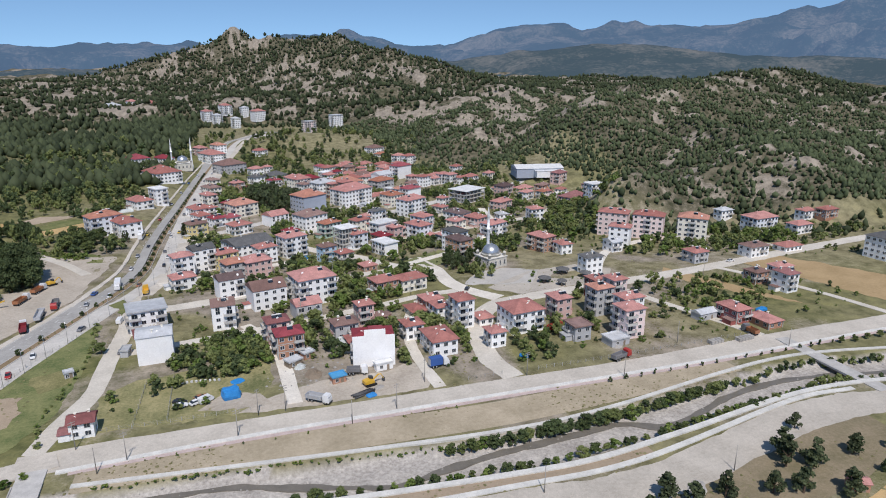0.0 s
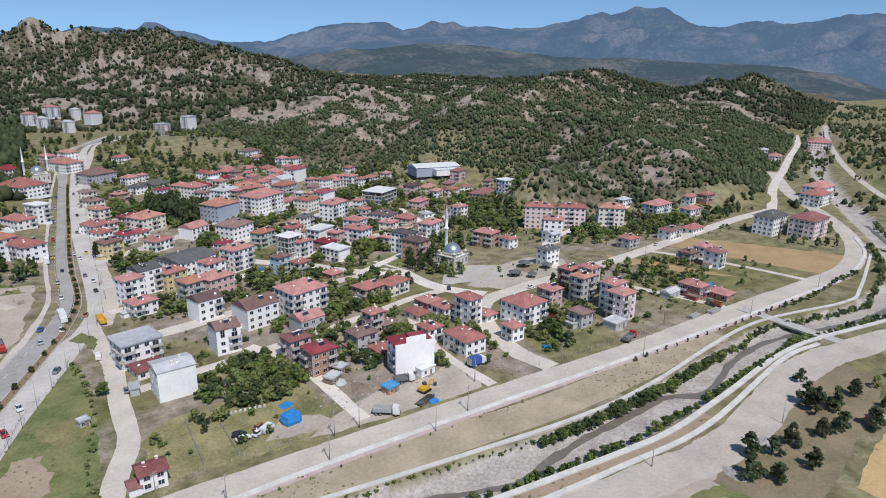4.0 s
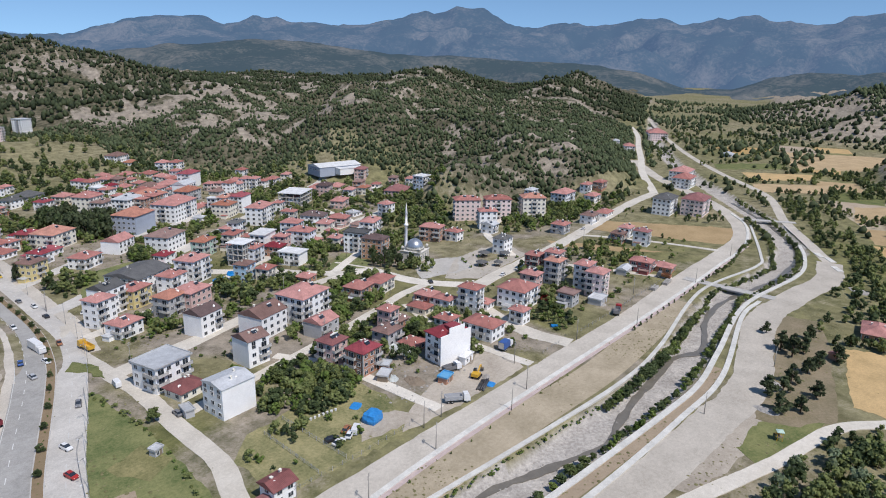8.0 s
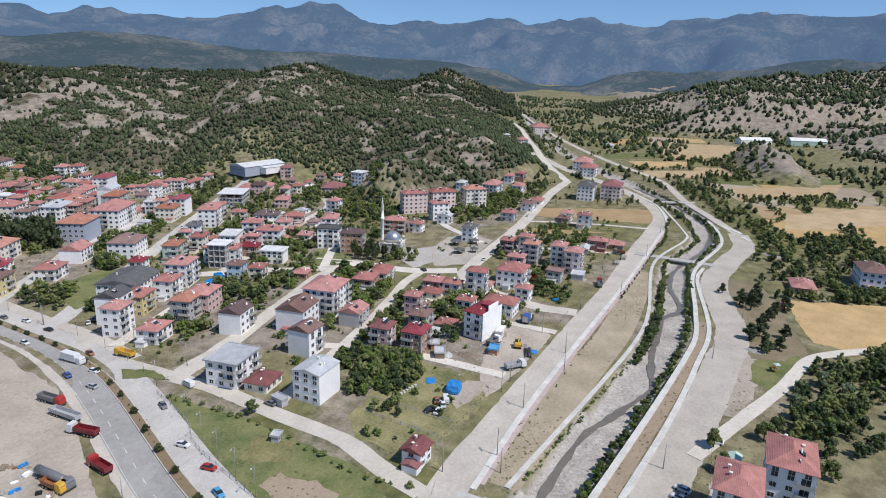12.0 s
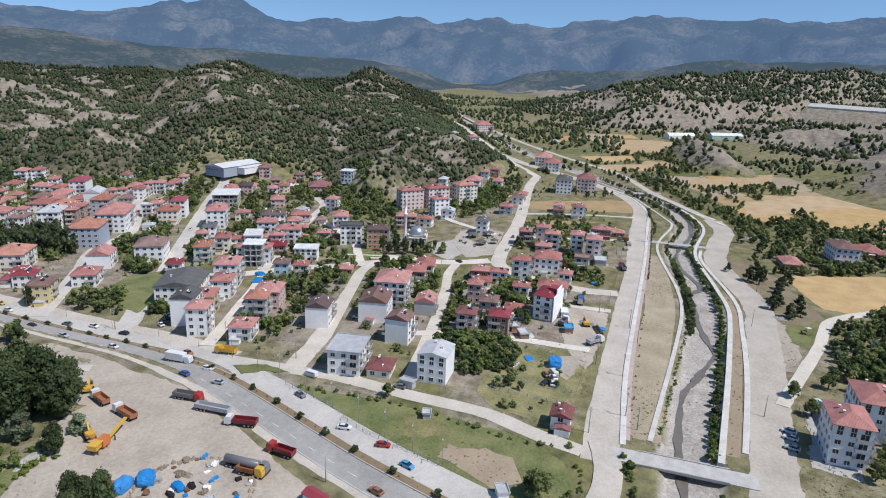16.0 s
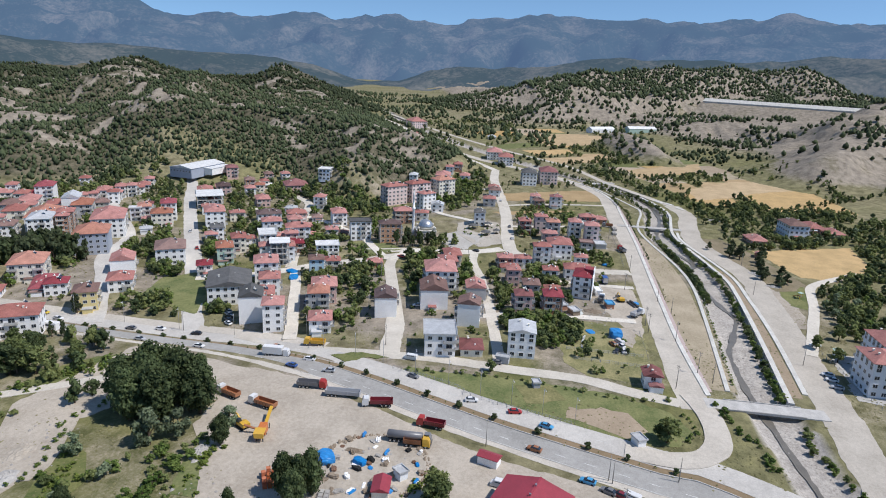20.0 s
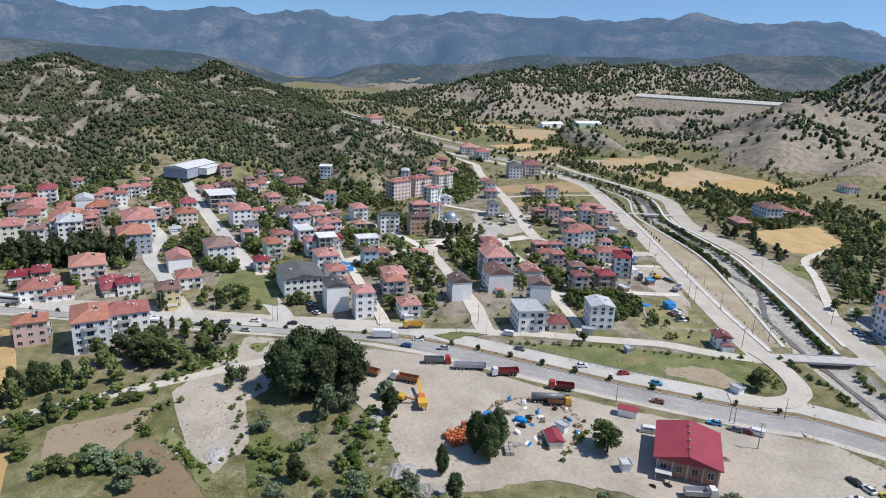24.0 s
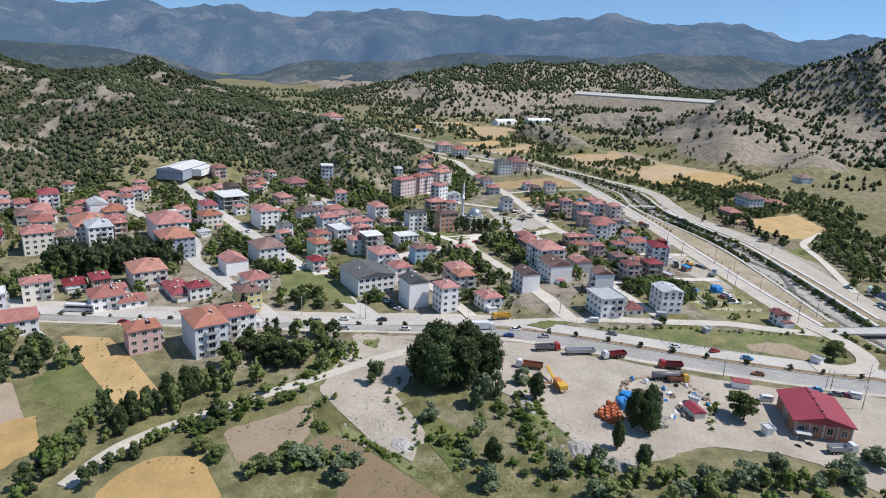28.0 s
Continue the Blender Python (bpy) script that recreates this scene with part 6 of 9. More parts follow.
TREE_WORDS = {"broad": "leafy green broadleaf tree in full summer leaf", "dark": "dense dark green broadleaf tree", "pine": "dark green pine tree",
              "willow": "silvery grey-green willow tree on rough ground", "bush": "bright green rounded shrub", "poplar": "tall dense dark green poplar"}
TREES = [0]
MANY = []


def tree(kind, x, y, high, wide, label=""):
    TREES[0] += 1
    k = TREES[0]
    name = {"bush": "shrub", "pine": "pine_tree", "poplar": "poplar_tree", "willow": "willow_tree"}.get(kind, "tree")
    root = new(name)
    z = height1(x, y)
    root.matrix_world = pose(x, y, z, 0, 0, (k * 67) % 360)
    tagged(root, label or TREE_WORDS[kind], "shrub" if kind == "bush" else "tree", "trees and shrubs of the valley")
    base = 0.02 if kind in ("bush", "willow") else 0.10 if kind in ("pine", "poplar") else 0.16
    c = shared(("crown", kind, k % 4), crown_mesh(kind, k % 4), "crown", root, pose(0, 0, high * base) @ Matrix.Diagonal((wide, wide, high * (1 - base), 1)))
    shared("trunk", trunk_mesh, "trunk", root, Matrix.Diagonal((high * 0.8, high * 0.8, high * 0.72, 1)))
    return root


def clear_of(x, y, room):
    for x0, x1, y0, y1, ring in CROP_BOXES:
        if x0 < x < x1 and y0 < y < y1:
            inside = False
            for (ax, ay), (bx, by) in zip(ring, ring[1:] + ring[:1]):
                if (ay > y) != (by > y) and x < (bx - ax) * (y - ay) / (by - ay) + ax:
                    inside = not inside
            if inside:
                return False
    for sx, sy, r in SITES:
        if (x - sx) ** 2 + (y - sy) ** 2 < (r + room * 0.4) ** 2:
            return False
    for line, half in ROADS:
        for q in line:
            if (x - q.x) ** 2 + (y - q.y) ** 2 < (half + 0.6 + room * 0.3) ** 2:
                return False
    return True


def grove(kinds, cx, cy, rx, ry, count, low, high, slim=0.8, seed=0, turn=0.0, clear=True, single=0):
    """Trees strewn over an oval of ground: the first few as things of their own, the rest into the joined gardens and woods."""
    rnd = random.Random(int(cx * 7 + cy * 13) + seed)
    made, tries = 0, 0
    while made < count and tries < count * 12:
        tries += 1
        a, q = rnd.uniform(0, 6.283), math.sqrt(rnd.random())
        u, v = rx * q * math.cos(a), ry * q * math.sin(a)
        c, s = math.cos(radians(turn)), math.sin(radians(turn))
        x, y = cx + u * c - v * s, cy + u * s + v * c
        h = rnd.uniform(low, high)
        w = h * slim * rnd.uniform(0.8, 1.2)
        if clear and not clear_of(x, y, w):
            continue
        if made < single:
            tree(rnd.choice(kinds), x, y, h, w)
        else:
            MANY.append((rnd.choice(kinds), x, y, h, w))
        made += 1


def tree_row(kinds, points, step, low, high, slim=1.0, jitter=0.8, seed=0, many=False):
    rnd = random.Random(seed + int(points[0][0]))
    line = smooth_line(points, 1.0)
    gone = 0.0
    for a, b in zip(line, line[1:]):
        gone += (b - a).length
        if gone > step * rnd.uniform(0.7, 1.3):
            gone = 0
            h = rnd.uniform(low, high)
            spot = (rnd.choice(kinds), b.x + rnd.uniform(-jitter, jitter), b.y + rnd.uniform(-jitter, jitter), h, h * slim * rnd.uniform(0.8, 1.2))
            if many:
                MANY.append(spot)
            else:
                tree(*spot)


# lone trees and groups by the lorry yard
for tx, ty, th in ((-112, 326, 18), (-108, 319, 19), (-114, 334, 17), (-117, 321, 18), (-105, 325, 17), (-110, 312, 16), (-119, 329, 16), (-103, 317, 15), (-108, 330, 19)):
    tree("poplar", tx, ty, th, th * 0.72)
for tx, ty, th, tw in ((-128, 316, 11, 8), (-122, 311, 9, 7), (-137, 332, 6.5, 6), (-113, 301, 6, 6.5), (-160, 366, 6, 8), (-166, 355, 6, 7), (-157, 362, 5, 6), (-168, 318, 7, 7), (-162, 300, 7, 7), (-158, 288, 6, 6), (-164, 250, 7, 8), (-160, 240, 6, 7), (-162, 222, 7, 9), (-156, 210, 6, 8), (-166, 262, 7, 8)):
    tree("willow", tx, ty, th, tw)
for tx, ty, th, tw in ((-123, 298, 9, 6), (-139, 272, 12.5, 6.5), (-136, 266, 12.5, 6.5), (-142, 268, 11, 6.5), (-138, 268.5, 12, 6.5), (-133.5, 235.5, 9.5, 8.5), (-130, 236.5, 8.5, 7.5), (-160, 276, 8, 5), (-158, 316, 8, 5), (-150, 280, 9, 4)):
    tree("poplar" if tw < 6.6 else "broad", tx, ty, th, tw)
tree_row(["bush"], [(-128, 310), (-134, 305), (-142, 304), (-152, 305), (-165, 300)], 2.2, 2, 3.4, 1.5, 2.2)
tree_row(["bush", "broad"], [(-146, 338), (-150, 325), (-158, 312), (-170, 300)], 4, 1.5, 2.5, 1.5, 1.5)
for tx, ty, th in ((-147.6, 416, 9), (-142, 415, 10), (-137, 413, 9), (-132, 409, 11), (-128, 405, 11), (-122, 399, 9), (-126, 403, 10)):
    tree("poplar", tx, ty, th, th * 0.5)
grove(["broad", "dark"], -98, 386, 13, 18, 20, 6, 10, 0.85, turn=20, single=20)
grove(["broad", "dark"], -80, 374, 8, 8, 7, 6, 9, 0.9)
grove(["broad", "bush"], -98, 360, 12, 5, 6, 2, 4, 1.1)
for tx, ty in ((-78, 397), (-77.5, 392), (-75, 389)):
    tree("pine", tx, ty, 6, 3.4)
tree("pine", -47, 408, 9, 6)
tree_row(["broad", "bush"], [(-162, 384), (-152, 394), (-139, 389), (-131, 379), (-123, 371)], 3.2, 2.5, 5, 1.1, 1.5)
tree_row(["broad"], [(-165, 378), (-160, 372), (-156, 367)], 3.5, 4, 6, 1.1, 1.5)
grove(["broad", "dark", "bush"], -160, 424, 18, 12, 18, 4, 8, 1.0)
grove(["broad", "dark"], -98, 468, 14, 22, 14, 6, 9, 0.9)
tree_row(["bush", "broad", "willow"], [(-128, 306), (-134, 312), (-141, 318), (-150, 322), (-166, 322)], 2.4, 2, 4, 1.3, 2.5, 21, many=True)
tree_row(["bush", "broad"], [(-122, 304), (-131, 303), (-140, 305), (-150, 300), (-168, 290)], 1.8, 1.5, 3, 1.5, 3.0, 22, many=True)
tree_row(["willow", "broad", "bush"], [(-160, 296), (-163, 280), (-166, 262), (-165, 244), (-167, 226), (-176, 205)], 2.6, 3.5, 6.5, 1.1, 2.5, 23, many=True)
tree_row(["willow", "broad", "bush"], [(-170, 300), (-174, 280), (-176, 255), (-178, 232)], 3.0, 4, 7, 1.1, 3.5, 24, many=True)
tree_row(["bush", "broad"], [(-146, 360), (-140, 368), (-131, 366), (-126, 360)], 2.2, 1.5, 3, 1.4, 1.2, 25, many=True)
tree_row(["bush"], [(-112, 340), (-126, 344), (-146, 336), (-158, 340)], 2.4, 0.8, 1.8, 1.6, 1.5, 26, many=True)
tree_row(["bush", "broad"], [(-88, 372), (-100, 366), (-112, 372), (-124, 384), (-140, 400)], 2.0, 1.5, 3.5, 1.3, 2.0, 27, many=True)
tree_row(["bush", "broad"], [(-62, 172), (-66, 186), (-63, 215), (-63, 240), (-66, 262)], 3.0, 0.8, 1.8, 1.6, 1.0, 28, many=True)
tree_row(["bush"], [(-87, 173), (-78, 168), (-70, 172)], 1.8, 0.8, 2.0, 1.6, 1.2, 29, many=True)
tree("broad", -88, 178, 8.5, 8)
tree("broad", -87, 180, 5, 5)
tree("broad", -58.5, 233, 4.5, 4.5)
for tx, ty in ((-2, 112), (-13, 108), (-44, 97), (10, 100)):
    tree("broad", tx, ty, 6, 5.5)
grove(["broad", "dark"], 83.2, 769.7, 110, 130, 150, 5, 10, 0.9, 31)
grove(["broad", "dark"], 69.7, 666.7, 80, 70, 110, 4, 8, 1.0, 32)
grove(["broad", "dark"], 205.6, 541.2, 40, 60, 70, 4, 8, 1.0, 33)
grove(["broad", "dark"], -30, 800, 80, 160, 90, 5, 10, 0.9, 34)
grove(["broad", "dark"], 450, 210, 90, 30, 70, 3, 6, 1.0, 35, turn=35)
grove(["broad", "dark"], 640, 220, 120, 60, 80, 3, 6, 1.0, 36, turn=15)
grove(["broad", "dark"], 850, 400, 120, 80, 90, 4, 8, 1.0, 37, turn=30)
grove(["broad", "dark"], 880, 160, 60, 60, 60, 4, 8, 1.0, 38)
grove(["broad", "dark"], 360, 40, 90, 60, 60, 3, 6, 1.0, 39, turn=-40)
grove(["broad", "dark"], 240, 20, 60, 50, 60, 3, 6, 1.0, 40)
grove(["broad", "dark"], 130, 60, 40, 25, 34, 3, 6, 1.0, 41)
grove(["broad", "dark", "bush"], 60, 60, 60, 30, 70, 3, 6, 1.0, 42)
rnd = random.Random(5)
for pts in WEEDS:
    cx, cy = sum(q[0] for q in pts) / len(pts), sum(q[1] for q in pts) / len(pts)
    for k in range(34):
        (ax, ay), (bx, by), u, v = rnd.choice(pts), rnd.choice(pts), rnd.random(), rnd.random()
        h = rnd.uniform(0.5, 1.5)
        MANY.append(("weed", cx + (ax + (bx - ax) * u - cx) * v, cy + (ay + (by - ay) * u - cy) * v, h, h * 1.9))
tree_row(["broad", "dark", "bush"], [(-162.8, 414.0), (-151.0, 405.1), (-137.1, 392.9), (-128.4, 384.4)], 1.6, 2.5, 4.5, 1.15, 1.8, 51, many=True)
tree_row(["willow", "broad", "bush"], [(-163.8, 379.4), (-160.2, 366.3), (-158.5, 352.9)], 1.3, 3, 5, 1.2, 2.0, 52, many=True)
tree_row(["dark", "poplar", "broad"], [(-139.4, 424.9), (-138.9, 417.2), (-138.3, 408.7), (-131.6, 404.4)], 2.0, 7, 11, 0.55, 2.5, 53, many=True)
tree_row(["dark", "broad"], [(-126.3, 402.3), (-122.3, 396.1), (-118.6, 394.9)], 1.6, 6, 9, 0.8, 2.5, 54, many=True)
grove(["dark", "broad"], -125, 505, 60, 40, 70, 5, 9, 0.95, 55)
# gardens, hedges and orchards across the river
grove(["broad", "dark"], 235, 85, 70, 34, 130, 3, 6, 1.05, 61)
grove(["broad", "dark"], 300, 55, 60, 60, 110, 3, 6, 1.05, 62)
grove(["dark", "broad"], 215, 20, 70, 45, 130, 4, 7, 1.0, 63)
grove(["dark", "broad"], 100, 45, 60, 26, 90, 3.5, 6.5, 1.0, 64)
grove(["dark", "broad"], 160, 75, 40, 22, 60, 3, 6, 1.0, 65)
grove(["broad", "dark"], 330, 150, 60, 14, 50, 3, 6, 1.0, 66, turn=28)
grove(["dark", "broad"], 420, 110, 80, 45, 90, 3, 6, 1.0, 67, turn=20)
grove(["dark", "broad"], 560, 200, 90, 40, 90, 3, 6.5, 1.0, 68, turn=20)
grove(["dark", "broad"], 78, 76, 26, 9, 34, 3.5, 6.5, 1.0, 73, turn=-35)
grove(["dark", "broad"], 35, 88, 24, 8, 26, 3.5, 6, 1.0, 74, turn=-15)
grove(["dark", "broad", "poplar"], -150, 560, 45, 70, 70, 6, 10, 0.85, 75)
grove(["dark", "broad", "poplar"], -180, 690, 60, 80, 80, 6, 11, 0.85, 76)
# woods on the far side of the main road
grove(["broad", "dark", "poplar"], -120, 400, 30, 60, 14, 6, 10, 0.8, 3)
grove(["dark", "broad", "poplar"], -150, 500, 50, 60, 40, 6, 11, 0.8)
grove(["dark", "broad", "poplar"], -150, 620, 80, 80, 60, 7, 12, 0.8)
grove(["dark", "broad", "poplar"], -230, 780, 130, 110, 60, 8, 13, 0.9)
# rough orchard behind the white houses
grove(["broad", "dark", "bush"], -17, 219, 17, 16, 110, 3, 5.5, 1.15, single=16)
grove(["dark", "broad"], -34, 200, 5, 5, 6, 3, 5, 1.0)
# dark pines beside the square, trees round the mosque and the park
grove(["pine", "pine", "dark"], 10, 483, 34, 15, 80, 11, 15, 0.7, turn=-68, single=24)
grove(["pine", "dark"], 95, 298.9, 9, 14, 14, 6, 10, 0.6, single=14)
grove(["broad", "dark"], 97.1, 282, 10, 6, 9, 4, 7, 0.9)
grove(["bush"], 135, 266, 22, 12, 14, 1.2, 2.2, 1.3)
# gardens between the houses
for gx, gy, grx, gry, cnt in ((20, 225, 30, 18, 20), (55, 215, 30, 22, 20), (95, 205, 25, 18, 9), (30, 262, 30, 22, 24), (66.3, 286.4, 28, 18, 14), (2.2, 303.6, 40, 22, 22),
                              (45.4, 327.4, 35, 20, 20), (-3.8, 362.8, 30, 18, 12), (-32.8, 382.2, 12, 16, 12), (27.8, 407.3, 25, 16, 16), (80, 368.4, 35, 25, 24), (119.1, 339.4, 30, 22, 20), (69.7, 426.1, 45, 28, 26),
                              (132.4, 415.6, 45, 35, 30), (38.3, 457.5, 40, 25, 18), (101, 488.9, 50, 30, 24), (-14, 488.9, 30, 40, 16), (163.8, 488.9, 35, 35, 22), (205.6, 447, 30, 50, 34), (184.7, 373.8, 30, 30, 36),
                              (221.3, 415.6, 25, 30, 22), (235.7, 303.6, 50, 22, 26), (170, 230, 45, 25, 22), (279.1, 315.4, 50, 15, 22), (314.8, 302.5, 45, 18, 16), (-34.9, 541.2, 25, 60, 20), (38.3, 583, 60, 40, 30), (142.9, 583, 50, 35, 30), (-14, 666.7, 40, 60, 22)):
    grove(["broad", "dark", "broad", "bush"], gx, gy, grx, gry, int(cnt * 2.4), 3.2, 7.2, 1.05, 11, single=2)
# low shrubs, vegetable beds and young fruit trees in the plots of the town
for gx, gy, grx, gry, cnt in ((20, 235, 60, 40, 70), (80, 215, 45, 30, 60), (150, 215, 45, 26, 60), (215, 225, 45, 26, 60), (30, 300, 60, 40, 80), (100, 340, 60, 40, 80), (170, 340, 50, 40, 70), (60, 400, 60, 40, 80),
                              (140, 420, 60, 50, 90), (10, 440, 50, 50, 60), (60, 500, 60, 40, 70), (150, 520, 60, 50, 80), (260, 300, 60, 40, 70), (60, 590, 80, 50, 90), (-20, 280, 35, 40, 40), (320, 290, 50, 30, 50), (-30, 195, 20, 12, 14)):
    grove(["bush", "broad", "dark", "bush"], gx, gy, grx, gry, cnt, 0.8, 3.0, 1.25, 91)
# shrubs and young trees along both river banks
tree_row(["broad", "bush", "dark"], [(42, 145.2), (60, 145), (97, 148), (135, 155)], 2.4, 3, 5, 1.0, 0.7)
tree_row(["bush", "weed"], [(-46, 151), (-20, 149.8), (10, 148.3), (42, 146.5)], 1.3, 0.5, 1.3, 1.6, 0.5, 81, many=True)
tree_row(["broad", "dark"], [(40, 145.2), (97, 148.5), (150, 157), (171, 161), (230, 155), (256, 161), (300, 178), (340, 205)], 3.0, 2.4, 4.4, 1.0, 0.8, 5, many=True)
tree_row(["broad", "bush", "dark"], [(-52, 137.5), (-30, 136.6), (7, 134.5), (42, 133.2), (57, 133), (80, 133.5), (109, 138), (167, 148)], 3.0, 2.2, 3.8, 1.1, 0.6)
tree_row(["broad", "dark"], [(167, 149), (231, 144), (267, 150), (294, 160), (350, 190), (410, 235)], 3.0, 2.5, 4.5, 1.0, 0.9, many=True)
tree_row(["broad", "bush"], [(-63, 135), (-77, 136), (-89, 133), (-110, 128)], 3.0, 2, 3.2, 1.2, 0.9)
tree_row(["broad"], [(195, 170), (225, 172), (255, 177), (280, 180)], 5.5, 2.2, 3.2, 1.0, 0.4)
tree_row(["bush"], [(-60, 159), (-72, 158), (-85, 152), (-96, 150)], 2.2, 1.2, 2.2, 1.5, 1.5)
tree_row(["dark"], [(96, 166.3), (140, 168.2), (213, 172.6)], 6.0, 1.6, 2.3, 0.7, 0.2, 71, many=True)
tree_row(["dark", "bush"], [(60, 164.5), (20, 162.8), (-40, 160)], 9.0, 0.7, 1.2, 0.8, 0.3, 72, many=True)
# gardens and pines across the river
for tx, ty, th, tw in ((127, 119, 8, 6), (124, 114, 9, 6), (131, 112, 8, 6), (146, 114, 6, 5), (87, 111, 7, 6), (92, 108, 6, 5), (101, 108, 7, 5), (120, 104, 7, 6), (113, 106, 6, 5), (131, 101, 7, 6), (78, 105, 7, 6), (82, 100, 6, 5), (96, 99, 6, 5), (140, 128, 5, 4)):
    tree("pine", tx, ty, th, tw * 1.25)
grove(["broad", "dark", "willow"], 55, 78, 30, 12, 26, 4, 7, 0.95, turn=-30)
grove(["broad", "dark"], 20, 85, 22, 12, 14, 4, 7, 0.95)
grove(["dark", "broad"], -20, 92, 18, 8, 10, 3, 5, 0.9)
grove(["broad", "dark"], 170, 90, 35, 25, 24, 3, 6, 0.95)
grove(["broad", "dark"], 215, 95, 40, 25, 24, 3, 6, 0.95)
grove(["broad", "dark", "willow"], 190, 30, 45, 35, 34, 4, 7, 0.95)
grove(["broad", "dark"], 260, 60, 40, 40, 26, 3, 6, 1.0)
grove(["broad", "dark"], 300, 132, 60, 14, 34, 3, 6, 1.0, turn=20)
grove(["broad", "dark"], 250, 115, 40, 14, 20, 3, 6, 1.0)
grove(["broad", "dark"], 400, 195, 60, 14, 36, 3, 6, 1.0, turn=38)
grove(["broad", "dark"], 330, 235, 30, 25, 20, 4, 8, 0.8)
grove(["broad", "dark", "poplar"], 520, 165, 45, 25, 34, 4, 8, 0.9, turn=-30)
grove(["broad", "dark"], 470, 30, 30, 60, 28, 3, 6, 1.0, turn=30)
tree_row(["broad", "dark"], [(270, 62), (330, 0), (380, -60), (420, -130)], 5, 3, 5, 1.0, 3, many=True)
tree_row(["broad", "dark"], [(300, 120), (360, 118), (430, 165), (520, 190)], 5, 3, 5, 1.0, 4, many=True)
tree_row(["broad", "dark"], [(560, 330), (640, 300), (740, 320), (820, 330)], 6, 3, 6, 1.0, 4, many=True)
tree_row(["broad", "dark"], [(650, 180), (740, 170), (830, 190)], 6, 3, 6, 1.0, 4, many=True)
grove(["broad", "dark"], 600, 400, 70, 25, 36, 3, 7, 1.0, turn=35)
grove(["broad", "dark"], 760, 430, 90, 40, 40, 4, 7, 1.0, turn=30)


# ---- the pine woods of the hills, too many to count ----
def pine_blob(seed):
    """A rough little pine: uneven tiers of needles round the stem."""
    rnd = random.Random(seed)
    sides, v, f = 5, [], []
    tiers = [(0.22, 0.50), (0.60, 0.40)]
    for z, r in tiers:
        for k in range(sides):
            a = 2 * math.pi * (k + rnd.uniform(-0.3, 0.3)) / sides
            q = r * rnd.uniform(0.6, 1.25)
            v.append((q * math.cos(a), q * math.sin(a), z + rnd.uniform(-0.06, 0.06)))
    v.append((0, 0, 0.0))
    v.append((rnd.uniform(-0.08, 0.08), rnd.uniform(-0.08, 0.08), 1.0))
    for j in range(len(tiers) - 1):
        for k in range(sides):
            a, b = j * sides + k, j * sides + (k + 1) % sides
            f += [(a, b, b + sides), (a, b + sides, a + sides)]
    top = (len(tiers) - 1) * sides
    for k in range(sides):
        f += [(len(v) - 2, (k + 1) % sides, k), (top + k, top + (k + 1) % sides, len(v) - 1)]
    return np.array(v), np.array(f)


def forest(name, label, x, y, size, seed):
    rnd = np.random.RandomState(seed)
    z = height(x, y)
    blobs = [pine_blob(seed + k) for k in range(8)]
    pick = rnd.randint(0, 8, len(x))
    allv, allf, base = [], [], 0
    for k, (v, f) in enumerate(blobs):
        m = pick == k
        n = int(m.sum())
        a = rnd.rand(n) * 6.283
        c, s = np.cos(a)[:, None], np.sin(a)[:, None]
        w = size[m][:, None] * (0.7 + 0.5 * rnd.rand(n, 1))
        px = v[None, :, 0] * c - v[None, :, 1] * s
        py = v[None, :, 0] * s + v[None, :, 1] * c
        pts = np.stack([x[m][:, None] + px * w, y[m][:, None] + py * w, z[m][:, None] - 0.3 + v[None, :, 2] * size[m][:, None] * (0.8 + 0.5 * rnd.rand(n, 1))], -1)
        allv.append(pts.reshape(-1, 3))
        allf.append((f[None] + (np.arange(n) * len(v))[:, None, None] + base).reshape(-1, 3))
        base += n * len(v)
    v, f = np.concatenate(allv), np.concatenate(allf)
    me = bpy.data.meshes.new(name)
    me.vertices.add(len(v))
    me.vertices.foreach_set("co", v.ravel())
    me.loops.add(f.size)
    me.loops.foreach_set("vertex_index", f.ravel().astype(np.int32))
    me.polygons.add(len(f))
    me.polygons.foreach_set("loop_start", np.arange(0, f.size, 3))
    me.update(calc_edges=True)
    me.materials.append(LEAF["pine"])
    return tagged(new(name, me), label, "forest", kind="stuff")


def jittered(x0, x1, y0, y1, step, seed):
    rnd = np.random.RandomState(seed)
    gx, gy = np.meshgrid(np.arange(x0, x1, step), np.arange(y0, y1, step))
    return (gx + rnd.uniform(-0.5, 0.5, gx.shape) * step).ravel(), (gy + rnd.uniform(-0.5, 0.5, gx.shape) * step).ravel(), rnd


def off_roads(x, y, margin):
    keep = np.ones(len(x), bool)
    for line, half in ROADS:
        for q in line:
            keep &= (x - q.x) ** 2 + (y - q.y) ** 2 > (half + margin) ** 2
    for sx, sy, r in SITES:
        keep &= (x - sx) ** 2 + (y - sy) ** 2 > (r * 0.8) ** 2
    return keep


